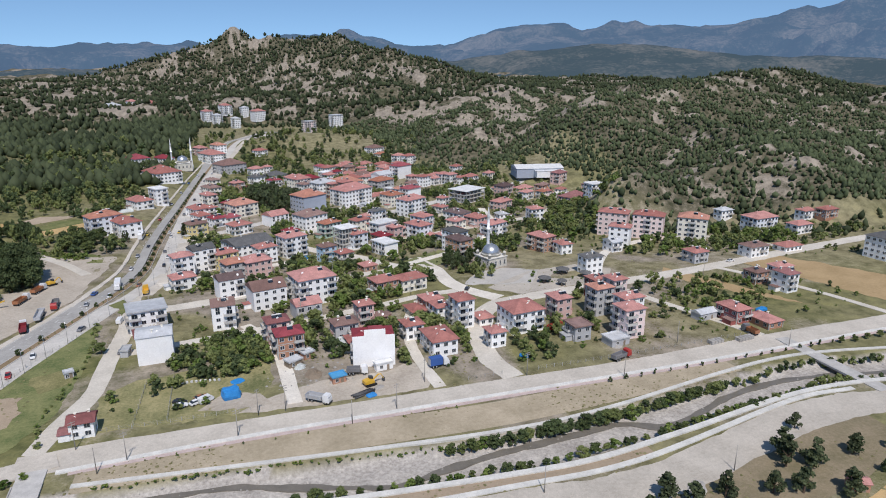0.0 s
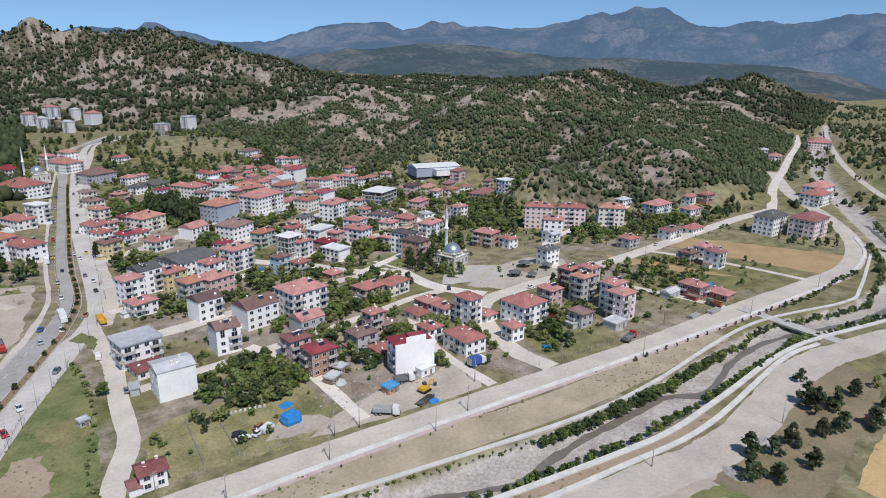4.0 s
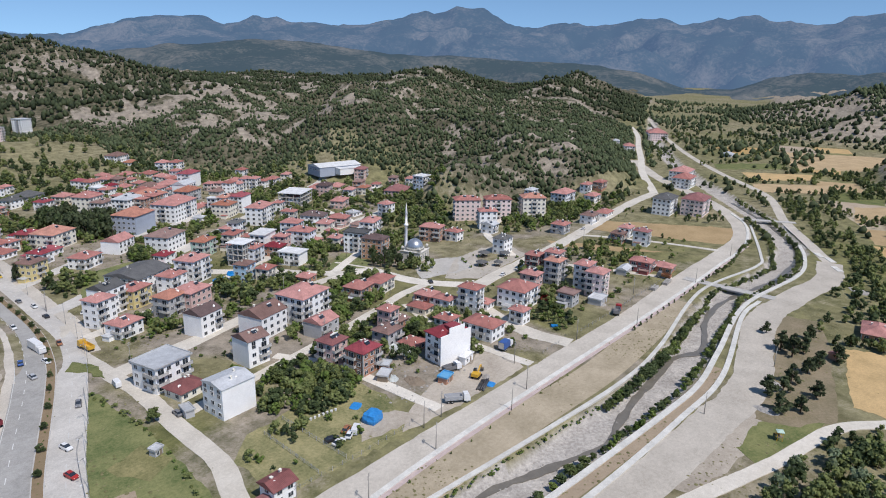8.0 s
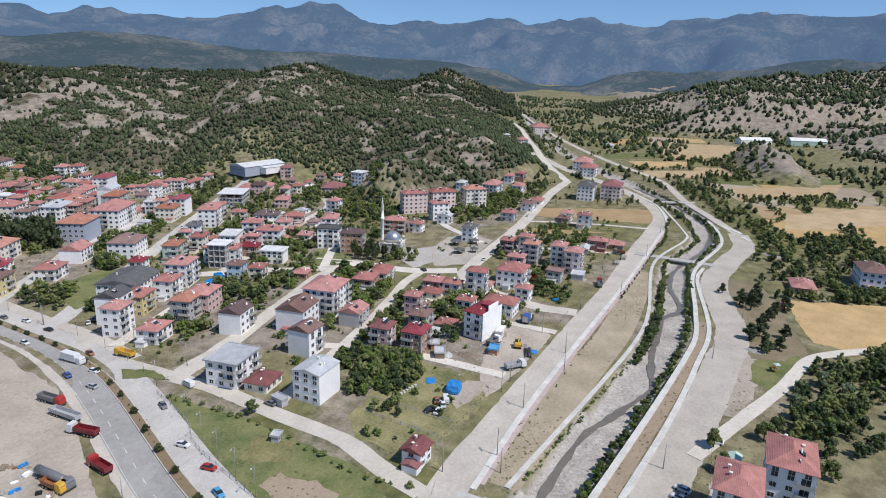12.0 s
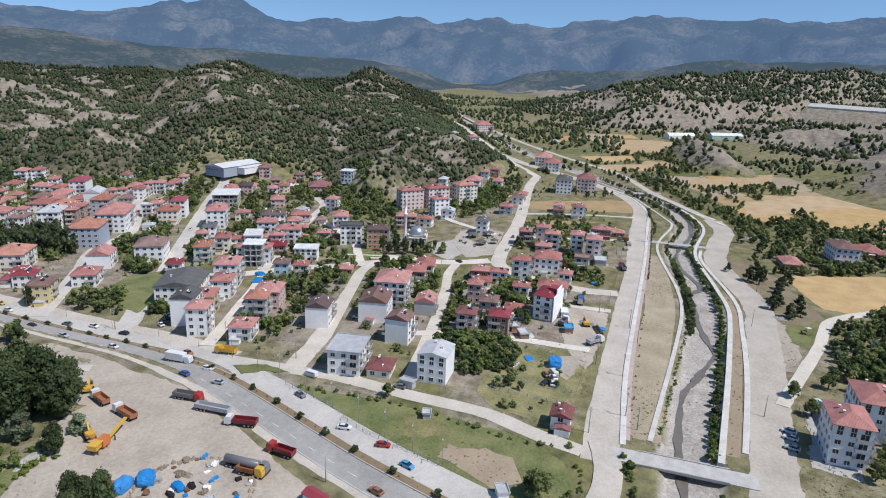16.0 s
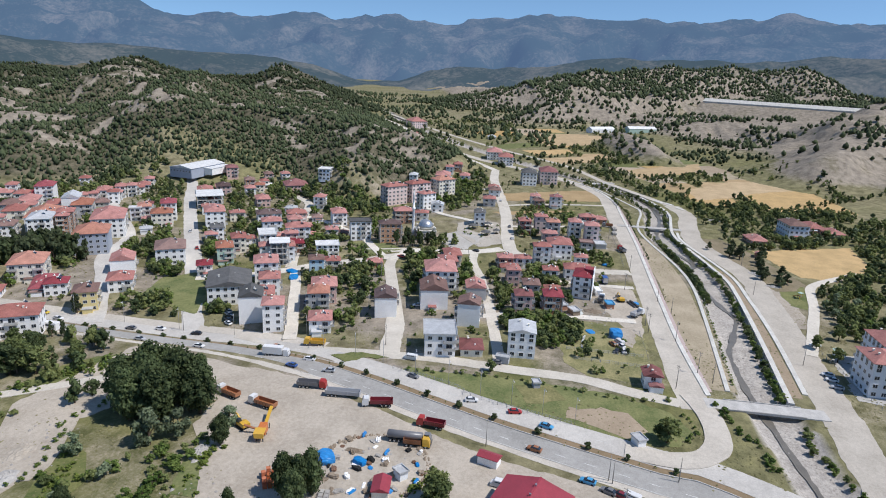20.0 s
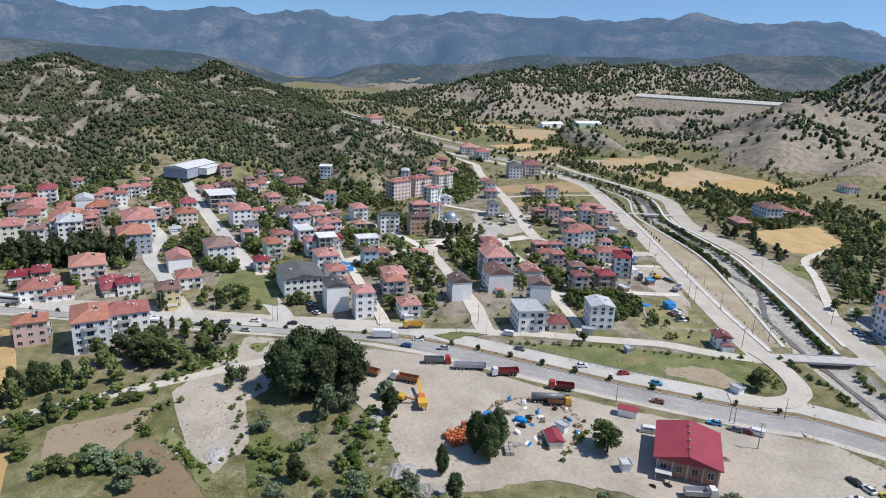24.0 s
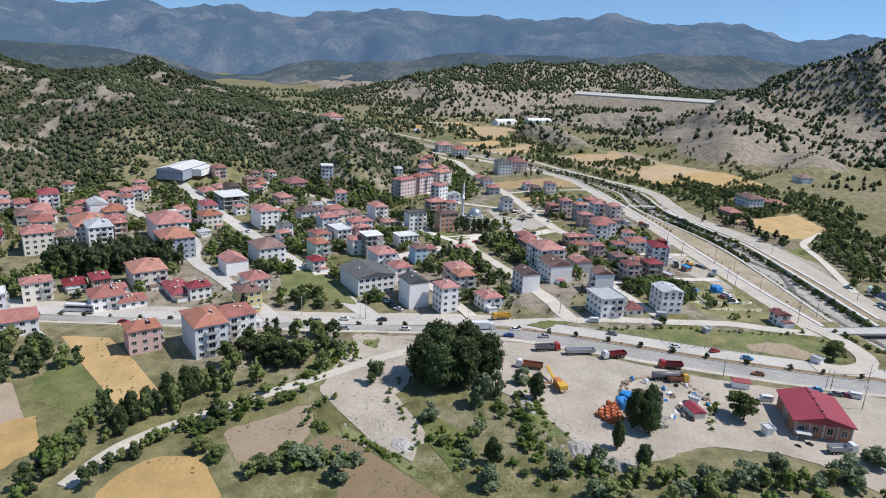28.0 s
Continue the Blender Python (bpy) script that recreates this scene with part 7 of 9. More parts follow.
def wooded(x, y, rnd, most=1.0):
    bare = bareness(x, y)
    n = side_distance(x, y, NORTH_FOOT, NORTH_BEYOND)
    thick = 0.80 + 1.5 * (fbm(x, y, 45, 91, 3) - 0.45)
    keep = rnd.rand(len(x)) < np.clip(thick, 0.12, 1) * most * np.clip(1.15 - 1.25 * bare, 0.07, 1)
    edge = -34 + 40 * (fbm(x, y, 50, 93, 3) - 0.5)
    keep &= n > edge
    low = n < 25
    for sx, sy, r in SITES:
        keep &= ~(low & ((x - sx) ** 2 + (y - sy) ** 2 < (r + 3) ** 2))
    for line, half in ROADS:
        for q in line:
            keep &= ~((x - q.x) ** 2 + (y - q.y) ** 2 < (half + 3) ** 2)
    return keep


wx, wy, wr = jittered(100, 860, 330, 980, 3.6, 1)
wk = wooded(wx, wy, wr)
forest("pine_wood", "dark green pine wood on the rocky hillside", wx[wk], wy[wk], 2.1 + 3.3 * wr.rand(int(wk.sum())) ** 1.6, 5)
wx, wy, wr = jittered(-900, 1500, 560, 2100, 8.4, 2)
wk = wooded(wx, wy, wr, 1.0) & ~((wx > 100) & (wx < 900) & (wy < 1000))
forest("pine_wood", "pine wood on the farther hills", wx[wk], wy[wk], 4.5 + 5 * wr.rand(int(wk.sum())), 9)
wx, wy, wr = jittered(380, 1700, -700, 760, 9.5, 3)
sd = side_distance(wx, wy, SOUTH_FOOT, SOUTH_BEYOND)
far_up = np.clip((np.hypot(wx - 800, wy + 60) - 230) / 160, 0.06, 1) * np.clip(3.2 * (fbm(wx, wy, 70, 97, 3) - 0.26), 0, 1)
far_up = np.maximum(far_up, np.clip(6 * (fbm(wx, wy, 60, 98, 3) - 0.52), 0, 0.9))
dam_u = ((wx - DAM_A.x) * (DAM_B - DAM_A).x + (wy - DAM_A.y) * (DAM_B - DAM_A).y) / (DAM_B - DAM_A).length
dam_v = ((wx - DAM_A.x) * (DAM_B - DAM_A).y - (wy - DAM_A.y) * (DAM_B - DAM_A).x) / (DAM_B - DAM_A).length
off_dam = ~((dam_u > -20) & (dam_u < (DAM_B - DAM_A).length + 20) & (dam_v > -20) & (dam_v < 150))
wk = ((sd > 0) | ((height(wx, wy) > 3) & (wx > 560) & (side_distance(wx, wy, NORTH_FOOT, NORTH_BEYOND) < -40))) & (wr.rand(len(wx)) < far_up * 0.9) & off_dam
forest("pine_wood", "scattered pines on the bare badland slopes", wx[wk], wy[wk], 4 + 5 * wr.rand(int(wk.sum())), 13)
wx, wy, wr = jittered(680, 1080, -700, -230, 6.5, 8)
wk = (height(wx, wy) > 52 + 14 * (fbm(wx, wy, 60, 103, 3) - 0.5)) & (wr.rand(len(wx)) < 0.85)
forest("pine_wood", "dense dark pine wood on the hill beyond the badlands", wx[wk], wy[wk], 4 + 4 * wr.rand(int(wk.sum())), 27)
wx, wy, wr = jittered(1090, 1950, -700, 700, 10, 10)
wk = (height(wx, wy) > 44 + 40 * (fbm(wx, wy, 90, 105, 3) - 0.5)) & (wr.rand(len(wx)) < 0.85)
dam_u = ((wx - DAM_A.x) * (DAM_B - DAM_A).x + (wy - DAM_A.y) * (DAM_B - DAM_A).y) / (DAM_B - DAM_A).length
dam_v = ((wx - DAM_A.x) * (DAM_B - DAM_A).y - (wy - DAM_A.y) * (DAM_B - DAM_A).x) / (DAM_B - DAM_A).length
wk &= ~((dam_u > -20) & (dam_u < (DAM_B - DAM_A).length + 20) & (dam_v > -60) & (dam_v < 150))
forest("pine_wood", "dense dark pine wood on the ridges behind the dam", wx[wk], wy[wk], 6 + 5 * wr.rand(int(wk.sum())), 29)
wx, wy, wr = jittered(620, 1700, 250, 1100, 12, 6)
wk = (wr.rand(len(wx)) < np.clip(3.0 * (fbm(wx, wy, 90, 99, 3) - 0.40), 0, 0.8)) & (height(wx, wy) < 6) & off_roads(wx, wy, 4)
forest("valley_wood", "rows and clumps of trees between the upper fields", wx[wk], wy[wk], 4 + 5 * wr.rand(int(wk.sum())), 19)
wx, wy, wr = jittered(290, 960, -140, 420, 9, 7)
wk = (wr.rand(len(wx)) < np.clip(4.0 * (fbm(wx, wy, 60, 101, 3) - 0.50), 0, 0.75)) & (height(wx, wy) < 6) & off_roads(wx, wy, 3)
wk &= ~in_crops(wx, wy)
forest("valley_wood", "hedges and clumps of trees among the lower fields", wx[wk], wy[wk], 3 + 3.5 * wr.rand(int(wk.sum())), 23)
wx, wy, wr = jittered(-520, -75, 460, 1150, 7.8, 4)
wk = (wr.rand(len(wx)) < np.clip(2.4 * (fbm(wx, wy, 120, 95, 3) - 0.24), 0, 0.92)) & (height(wx, wy) < 12)
wk &= (np.abs(wx + 60) > 22) & ~((wx > -200) & (wy < 560))
forest("valley_wood", "green wood of poplars and willows on the valley floor", wx[wk], wy[wk], 6 + 7 * wr.rand(int(wk.sum())), 17)


def joined_trees(kind, name, label, quads):
    """All the lesser trees of one kind: leaf clumps on a short stem, joined."""
    spots = [q for q in MANY if q[0] == kind]
    if not spots:
        return
    n = len(spots)
    x, y, h, w = (np.array([q[k] for q in spots]) for k in (1, 2, 3, 4))
    z = height(x, y)
    rnd = np.random.RandomState(len(kind))
    clump = 9
    ca = rnd.rand(n, clump) * 6.283
    ct = rnd.rand(n, clump)
    cq = 0.36 * np.sqrt(np.maximum(0.05, 1 - (2 * ct - 0.85) ** 2)) * np.sqrt(rnd.rand(n, clump))
    c = np.stack([cq * np.cos(ca), cq * np.sin(ca), 0.18 + 0.66 * ct], -1)
    which = rnd.randint(0, clump, (n, quads))
    d = rnd.normal(size=(n, quads, 3))
    d /= np.linalg.norm(d, axis=-1, keepdims=True)
    p = np.take_along_axis(c, which[..., None].repeat(3, -1), 1) + d * 0.17 * (0.7 + 0.4 * rnd.rand(n, quads, 1))
    nrm = d + 0.6 * rnd.normal(size=d.shape) + np.array([0, 0, 0.35])
    a = np.cross(nrm, rnd.normal(size=d.shape))
    a /= np.linalg.norm(a, axis=-1, keepdims=True)
    b = np.cross(nrm / np.linalg.norm(nrm, axis=-1, keepdims=True), a)
    s = 0.072 * (0.6 + 0.8 * rnd.rand(n, quads, 1))
    quad = np.stack([p - a * s, p - b * s * 0.75, p + a * s, p + b * s * 0.75], 2)
    size = np.stack([w, w, h], -1)[:, None, None, :]
    quad = quad * size + np.stack([x, y, z], -1)[:, None, None, :]
    v = quad.reshape(-1, 3)
    # a dense core in every clump
    octa = np.array([(1, 0, 0), (0, 1, 0), (-1, 0, 0), (0, -1, 0), (0, 0, 1), (0, 0, -1)]) * 0.155
    core = (c[:, :, None, :] + octa * (0.7 + 0.6 * rnd.rand(n, clump, 6, 1))) * size + np.stack([x, y, z], -1)[:, None, None, :]
    kf = np.array([(0, 1, 4), (1, 2, 4), (2, 3, 4), (3, 0, 4), (1, 0, 5), (2, 1, 5), (3, 2, 5), (0, 3, 5)])
    kf = (kf[None] + (np.arange(n * clump) * 6)[:, None, None]).reshape(-1, 3)
    # stems: a three-sided taper from the ground into the crown
    ang = np.array([0, 2.1, 4.2])
    low = np.stack([np.cos(ang) * 0.03, np.sin(ang) * 0.03, np.full(3, -0.02)], -1)
    stem = np.concatenate([low, low * np.array([0.4, 0.4, 0]) + np.array([0, 0, 0.5])])
    sv = (stem[None] * np.stack([h, h, h], -1)[:, None, :] + np.stack([x, y, z], -1)[:, None, :]).reshape(-1, 3)
    f = np.arange(len(v)).reshape(-1, 4)
    sf = np.array([(0, 1, 4, 3), (1, 2, 5, 4), (2, 0, 3, 5)])
    sf = (sf[None] + (np.arange(n) * 6)[:, None, None]).reshape(-1, 4) + len(v)
    kf = kf + len(v) + len(sv)
    allv, allf = np.concatenate([v, sv, core.reshape(-1, 3)]), np.concatenate([f, sf])
    me = bpy.data.meshes.new(name)
    me.vertices.add(len(allv))
    me.vertices.foreach_set("co", allv.ravel())
    me.loops.add(allf.size + kf.size)
    me.loops.foreach_set("vertex_index", np.concatenate([allf.ravel(), kf.ravel()]).astype(np.int32))
    me.polygons.add(len(allf) + len(kf))
    me.polygons.foreach_set("loop_start", np.concatenate([np.arange(0, allf.size, 4), allf.size + np.arange(0, kf.size, 3)]))
    me.polygons.foreach_set("material_index", np.concatenate([np.zeros(len(f), np.int32), np.ones(len(sf), np.int32), np.zeros(len(kf), np.int32)]))
    me.update(calc_edges=True)
    me.materials.append(LEAF.get(kind, LEAF["dark"]))
    me.materials.append(BARK)
    tagged(new(name, me), label, "trees", kind="stuff")




# ---- vehicles ----
TYRE = material("tyre", (0.025, 0.025, 0.026), 0.9)
CAR_PAINT = {k: material("paint_" + k, v, 0.35, 0.0, second=tuple(c * 0.9 for c in v), bump=0, spec=0.5, vary=0.05) for k, v in
             {"white": (0.76, 0.76, 0.76), "silver": (0.45, 0.46, 0.48), "black": (0.03, 0.03, 0.035), "red": (0.42, 0.04, 0.035), "blue": (0.05, 0.12, 0.36),
              "grey": (0.20, 0.20, 0.21), "yellow": (0.72, 0.50, 0.05), "skyblue": (0.08, 0.34, 0.60), "maroon": (0.22, 0.03, 0.04), "rust": (0.36, 0.15, 0.07), "digger": (0.68, 0.40, 0.05), "orange": (0.60, 0.18, 0.04)}.items()}


def wheel_at(parent, x, y, r, w=0.3):
    def make():
        ob = rings("wheel", [(-w / 2, r * 0.75), (-w / 2, r * 0.96), (-w * 0.3, r), (w * 0.3, r), (w / 2, r * 0.96), (w / 2, r * 0.75)], 14, [TYRE])
        return ob
    wh = shared(("wheel", r, w), make, "wheel", parent, pose(x, y, r, 90, 0, 0))
    def rim():
        return rings("rim", [(-w * 0.56, r * 0.5), (-w * 0.5, r * 0.58), (w * 0.5, r * 0.58), (w * 0.56, r * 0.5)], 10, [STEEL])
    if r > 0.4:
        shared(("rim", r, w), rim, "rim", wh, Matrix())


def lofted(name, sections, mat, parent):
    """A body from cross-sections (x, half width low, half width high, z low, z high)."""
    v, f = [], []
    for x, a, b, z0, z1 in sections:
        v += [(x, -a, z0), (x, a, z0), (x, a, z0 + 0.6 * (z1 - z0)), (x, b, z1), (x, -b, z1), (x, -a, z0 + 0.6 * (z1 - z0))]
    for j in range(len(sections) - 1):
        f += [(6 * j + k, 6 * j + (k + 1) % 6, 6 * j + 6 + (k + 1) % 6, 6 * j + 6 + k) for k in range(6)]
    f += [tuple(reversed(range(6))), tuple(range(len(v) - 6, len(v)))]
    ob = mesh_object(name, v, [q[::-1] for q in f], mat, parent)
    return ob


CARS = {}


def car(x, y, yaw, colour, van=False):
    key = (colour, van)
    m = pose(x, y, height1(x, y) + (0.12 if height1(x, y) < 1 else 0), 0, 0, yaw)
    if key in CARS:
        return copy_thing(CARS[key], m)
    root = new("van" if van else "car")
    CARS[key] = root
    paint = CAR_PAINT[colour]
    if van:
        lofted("body", [(-2.3, 0.85, 0.78, 0.4, 1.9), (-2.2, 0.92, 0.84, 0.32, 2.05), (1.3, 0.92, 0.84, 0.32, 2.05), (1.9, 0.92, 0.86, 0.32, 1.25), (2.35, 0.86, 0.8, 0.4, 1.05)], paint, root)
        lofted("windscreen", [(1.28, 0.8, 0.74, 1.25, 1.95), (1.75, 0.82, 0.76, 1.2, 1.42)], GLASS, root)
        boxes("window_band", [(-0.2, 0, 1.55, 2.6, 1.8, 0.45)], GLASS, root)
    else:
        lofted("body", [(-2.1, 0.78, 0.72, 0.42, 0.85), (-1.95, 0.86, 0.80, 0.3, 0.98), (-0.6, 0.88, 0.82, 0.26, 0.96), (0.9, 0.88, 0.82, 0.26, 0.95), (1.8, 0.85, 0.78, 0.3, 0.82), (2.1, 0.76, 0.70, 0.42, 0.7)], paint, root)
        lofted("cabin", [(-1.75, 0.74, 0.70, 0.9, 0.98), (-1.2, 0.74, 0.60, 0.9, 1.42), (0.25, 0.74, 0.60, 0.9, 1.45), (1.05, 0.74, 0.70, 0.9, 0.97)], GLASS, root)
        lofted("roof_panel", [(-1.15, 0.56, 0.52, 1.41, 1.45), (0.2, 0.56, 0.52, 1.43, 1.48)], paint, root)
    for wx in (-1.3, 1.3):
        for wy in (-0.8, 0.8):
            wheel_at(root, wx, wy, 0.31, 0.2)
    boxes("headlight", [(2.08 if not van else 2.33, 0.55, 0.68, 0.08, 0.3, 0.14)], FRAME_WHITE, root)
    boxes("headlight", [(2.08 if not van else 2.33, -0.55, 0.68, 0.08, 0.3, 0.14)], FRAME_WHITE, root)
    tagged(root, f"{colour} {'panel van' if van else 'passenger car'} parked or driving in the town", "van" if van else "car", "cars and vans")
    root.matrix_world = m
    return root


def lorry(x, y, yaw, cab, bed, long=8.6, kind="tipper", label=""):
    """A lorry: chassis, cab with its screen, body or tank, wheels."""
    root = new("tipper_truck" if kind == "tipper" else "tanker_truck" if kind == "tank" else "trailer" if kind == "trailer" else "box_truck")
    root.matrix_world = pose(x, y, dip1(x, y) + 0.12, 0, 0, yaw)
    front = long / 2
    boxes("chassis", [(0, 0, 0.85, long - 0.4, 0.9, 0.3)], DARK_METAL, root)
    body0 = -front
    body1 = front - 2.5 if kind != "trailer" else front
    if kind != "trailer":
        c = front - 1.1
        lofted("cab", [(c - 1.0, 1.2, 1.15, 0.75, 2.95), (c + 0.55, 1.2, 1.12, 0.7, 2.95), (c + 0.95, 1.2, 1.15, 0.6, 2.2), (c + 1.05, 1.15, 1.1, 0.6, 1.5)], CAR_PAINT[cab], root)
        lofted("windscreen", [(c + 0.6, 1.02, 1.0, 1.9, 2.78), (c + 0.93, 1.06, 1.04, 1.75, 2.25)], GLASS, root)
        boxes("bumper", [(c + 1.08, 0, 0.6, 0.2, 2.3, 0.4)], DARK_METAL, root)
    L, mid = body1 - body0, (body0 + body1) / 2
    if kind in ("tipper", "trailer"):
        t, hi = 0.1, 1.35
        out = [(-L / 2, -1.22), (L / 2, -1.22), (L / 2, 1.22), (-L / 2, 1.22)]
        inn = [(-L / 2 + t, -1.22 + t), (L / 2 - t, -1.22 + t), (L / 2 - t, 1.22 - t), (-L / 2 + t, 1.22 - t)]
        v = [(a, b * 0.9, 0) for a, b in out] + [(a, b, hi) for a, b in out] + [(a, b, hi) for a, b in inn] + [(a, b * 0.9, 0.15) for a, b in inn]
        f = [(3, 2, 1, 0), (12, 13, 14, 15)]
        for k in range(4):
            j = (k + 1) % 4
            f += [(k, j, 4 + j, 4 + k), (4 + k, 4 + j, 8 + j, 8 + k), (8 + k, 8 + j, 12 + j, 12 + k)]
        ob = mesh_object("tipping_body", [(a + mid, b, c + 1.05) for a, b, c in v], f, CAR_PAINT[bed], root)
        for k in range(int(L / 1.1)):
            for sy in (-1, 1):
                shared(("stake", bed), lambda: boxes("side_rib", [(0, 0, 0, 0.1, 0.08, 1.2)], CAR_PAINT[bed]), "side_rib", root, pose(body0 + 0.6 + k * 1.1, sy * 1.24, 1.75))
    elif kind == "tank":
        ob = rings("tank", [(-L / 2, 0.7), (-L / 2 + 0.2, 1.1), (L / 2 - 0.2, 1.1), (L / 2, 0.7)], 16, CAR_PAINT[bed])
        ob.parent, ob.matrix_local = root, pose(mid, 0, 2.1, 0, 90, 0)
    else:
        boxes("cargo_box", [(mid, 0, 2.35, L, 2.45, 2.6)], CAR_PAINT[bed], root)
        boxes("rear_doors", [(body0 - 0.03, 0, 2.35, 0.06, 2.2, 2.4)], STEEL, root)
    axles = [body0 + 1.0, body0 + 2.2] + ([front - 1.2] if kind != "trailer" else []) + ([body0 + 3.4] if long > 9 else [])
    for ax in axles:
        for sy in (-1.0, 1.0):
            wheel_at(root, ax, sy, 0.5, 0.35)
    words = {"tipper": f"{cab} cab tipper lorry with {bed} steel body parked in the dust", "tank": f"{cab} tanker lorry with a {bed} tank in the yard",
             "trailer": f"long {bed} open tipping trailer parked beside the road", "box": f"{bed} box lorry with a {cab} cab on the street"}[kind]
    return tagged(root, label or words, "truck", "lorries")


lorry(-98.5, 309.5, 72, "white", "rust")
lorry(-101.5, 296.5, 77, "white", "rust", 9.5)
lorry(-86.5, 287, -82, "red", "grey", 9.5)
lorry(-89.2, 275.5, -84, "white", "silver", 11, "trailer")
lorry(-91.5, 263.5, 105, "white", "maroon", 9.5)
lorry(-98.7, 245, 87, "red", "maroon", 8.4)
lorry(-107.8, 249, -85, "grey", "grey", 12.5, "tank")
lorry(-109.2, 246.5, -85, "digger", "rust", 7.5)
lorry(-150, 215, -86, "white", "silver", 8.4)
lorry(12, 179, -35, "white", "silver", 8.0)
lorry(116, 180.5, 20, "red", "grey", 8.4)
lorry(-53.5, 300, 98, "digger", "digger", 8.0)
lorry(26, 194, -10, "white", "grey", 7.0)
lorry(53.4, 192, 8, "white", "blue", 7.0, "box")
lorry(-66.5, 309, -84, "white", "white", 9.5, "box")
lorry(175, 187, 95, "grey", "rust", 7.0)
lorry(104.7, 210, 25, "red", "red", 7.0)


def digger(x, y, yaw, reach=1.0):
    root = new("excavator")
    root.matrix_world = pose(x, y, 0.06, 0, 0, yaw)
    for sy in (-1.1, 1.1):
        v = lofted("track", [(-1.9, 0.3, 0.3, 0.25, 0.6), (-1.5, 0.3, 0.3, 0.0, 0.85), (1.5, 0.3, 0.3, 0.0, 0.85), (1.9, 0.3, 0.3, 0.25, 0.6)], TYRE, root)
        v.location.y = sy
    boxes("undercarriage", [(0, 0, 0.6, 1.6, 1.8, 0.5)], DARK_METAL, root)
    lofted("house", [(-2.2, 1.2, 1.1, 1.0, 2.0), (-0.4, 1.25, 1.15, 1.0, 2.2), (1.1, 1.25, 1.2, 1.0, 1.7)], CAR_PAINT["digger"], root)
    lofted("cab", [(0.0, 0.5, 0.45, 1.1, 2.9), (1.2, 0.5, 0.45, 1.1, 2.8), (1.4, 0.48, 0.4, 1.1, 2.2)], GLASS, root).location.y = 0.7
    for name, a, b, wide in (("boom", (0.9, -0.2, 1.5), (2.9, -0.2, 3.0), 0.42), ("boom", (2.9, -0.2, 3.0), (4.9 * reach, -0.2, 2.9), 0.38), ("stick", (4.9 * reach, -0.2, 2.9), (6.1 * reach, -0.2, 1.1), 0.3)):
        a, b = Vector(a), Vector(b)
        ob = boxes(name, [(0, 0, 0, wide, wide * 0.8, (b - a).length)], CAR_PAINT["digger"], root)
        ob.matrix_local = Matrix.Translation((a + b) / 2) @ (b - a).to_track_quat("Z", "Y").to_matrix().to_4x4()
    lofted("bucket", [(5.6 * reach, 0.5, 0.5, 0.4, 0.9), (6.1 * reach, 0.55, 0.5, 0.2, 1.3), (6.5 * reach, 0.55, 0.5, 0.6, 1.4)], DARK_METAL, root).location.y = -0.2
    return tagged(root, "yellow tracked excavator standing in the dusty yard", "excavator", "building machines")


digger(-113.6, 296.5, 60, 0.8)
digger(28.7, 185.3, 20, 0.8)
digger(-95.5, 318, 40, 0.7)


def crusher(x, y, yaw):
    root = new("stone_crusher")
    root.matrix_world = pose(x, y, 0.06, 0, 0, yaw)
    lofted("hopper", [(-5.5, 1.3, 1.5, 1.6, 3.0), (-2.5, 0.8, 1.5, 1.4, 3.2)], CAR_PAINT["digger"], root)
    lofted("crusher_box", [(-2.4, 1.1, 1.0, 0.8, 3.0), (0.6, 1.1, 1.0, 0.8, 3.1)], CAR_PAINT["orange"], root)
    ob = boxes("conveyor", [(0, 0, 0, 9.5, 0.9, 0.35)], CAR_PAINT["digger"], root)
    ob.matrix_local = pose(4.2, 0, 2.2, 0, -13, 0)
    for sx in (-4.5, -1, 2.5):
        for sy in (-0.9, 0.9):
            boxes("leg", [(sx, sy, 0.8, 0.25, 0.25, 1.7)], DARK_METAL, root)
    ob = boxes("side_conveyor", [(0, 0, 0, 5.0, 0.7, 0.3)], CAR_PAINT["rust"], root)
    ob.matrix_local = pose(-0.5, 3.0, 1.8, 0, -18, 90)
    tagged(root, "yellow and orange mobile stone crusher with a raised conveyor", "crusher", "building machines")


crusher(-114.5, 289.5, 12)

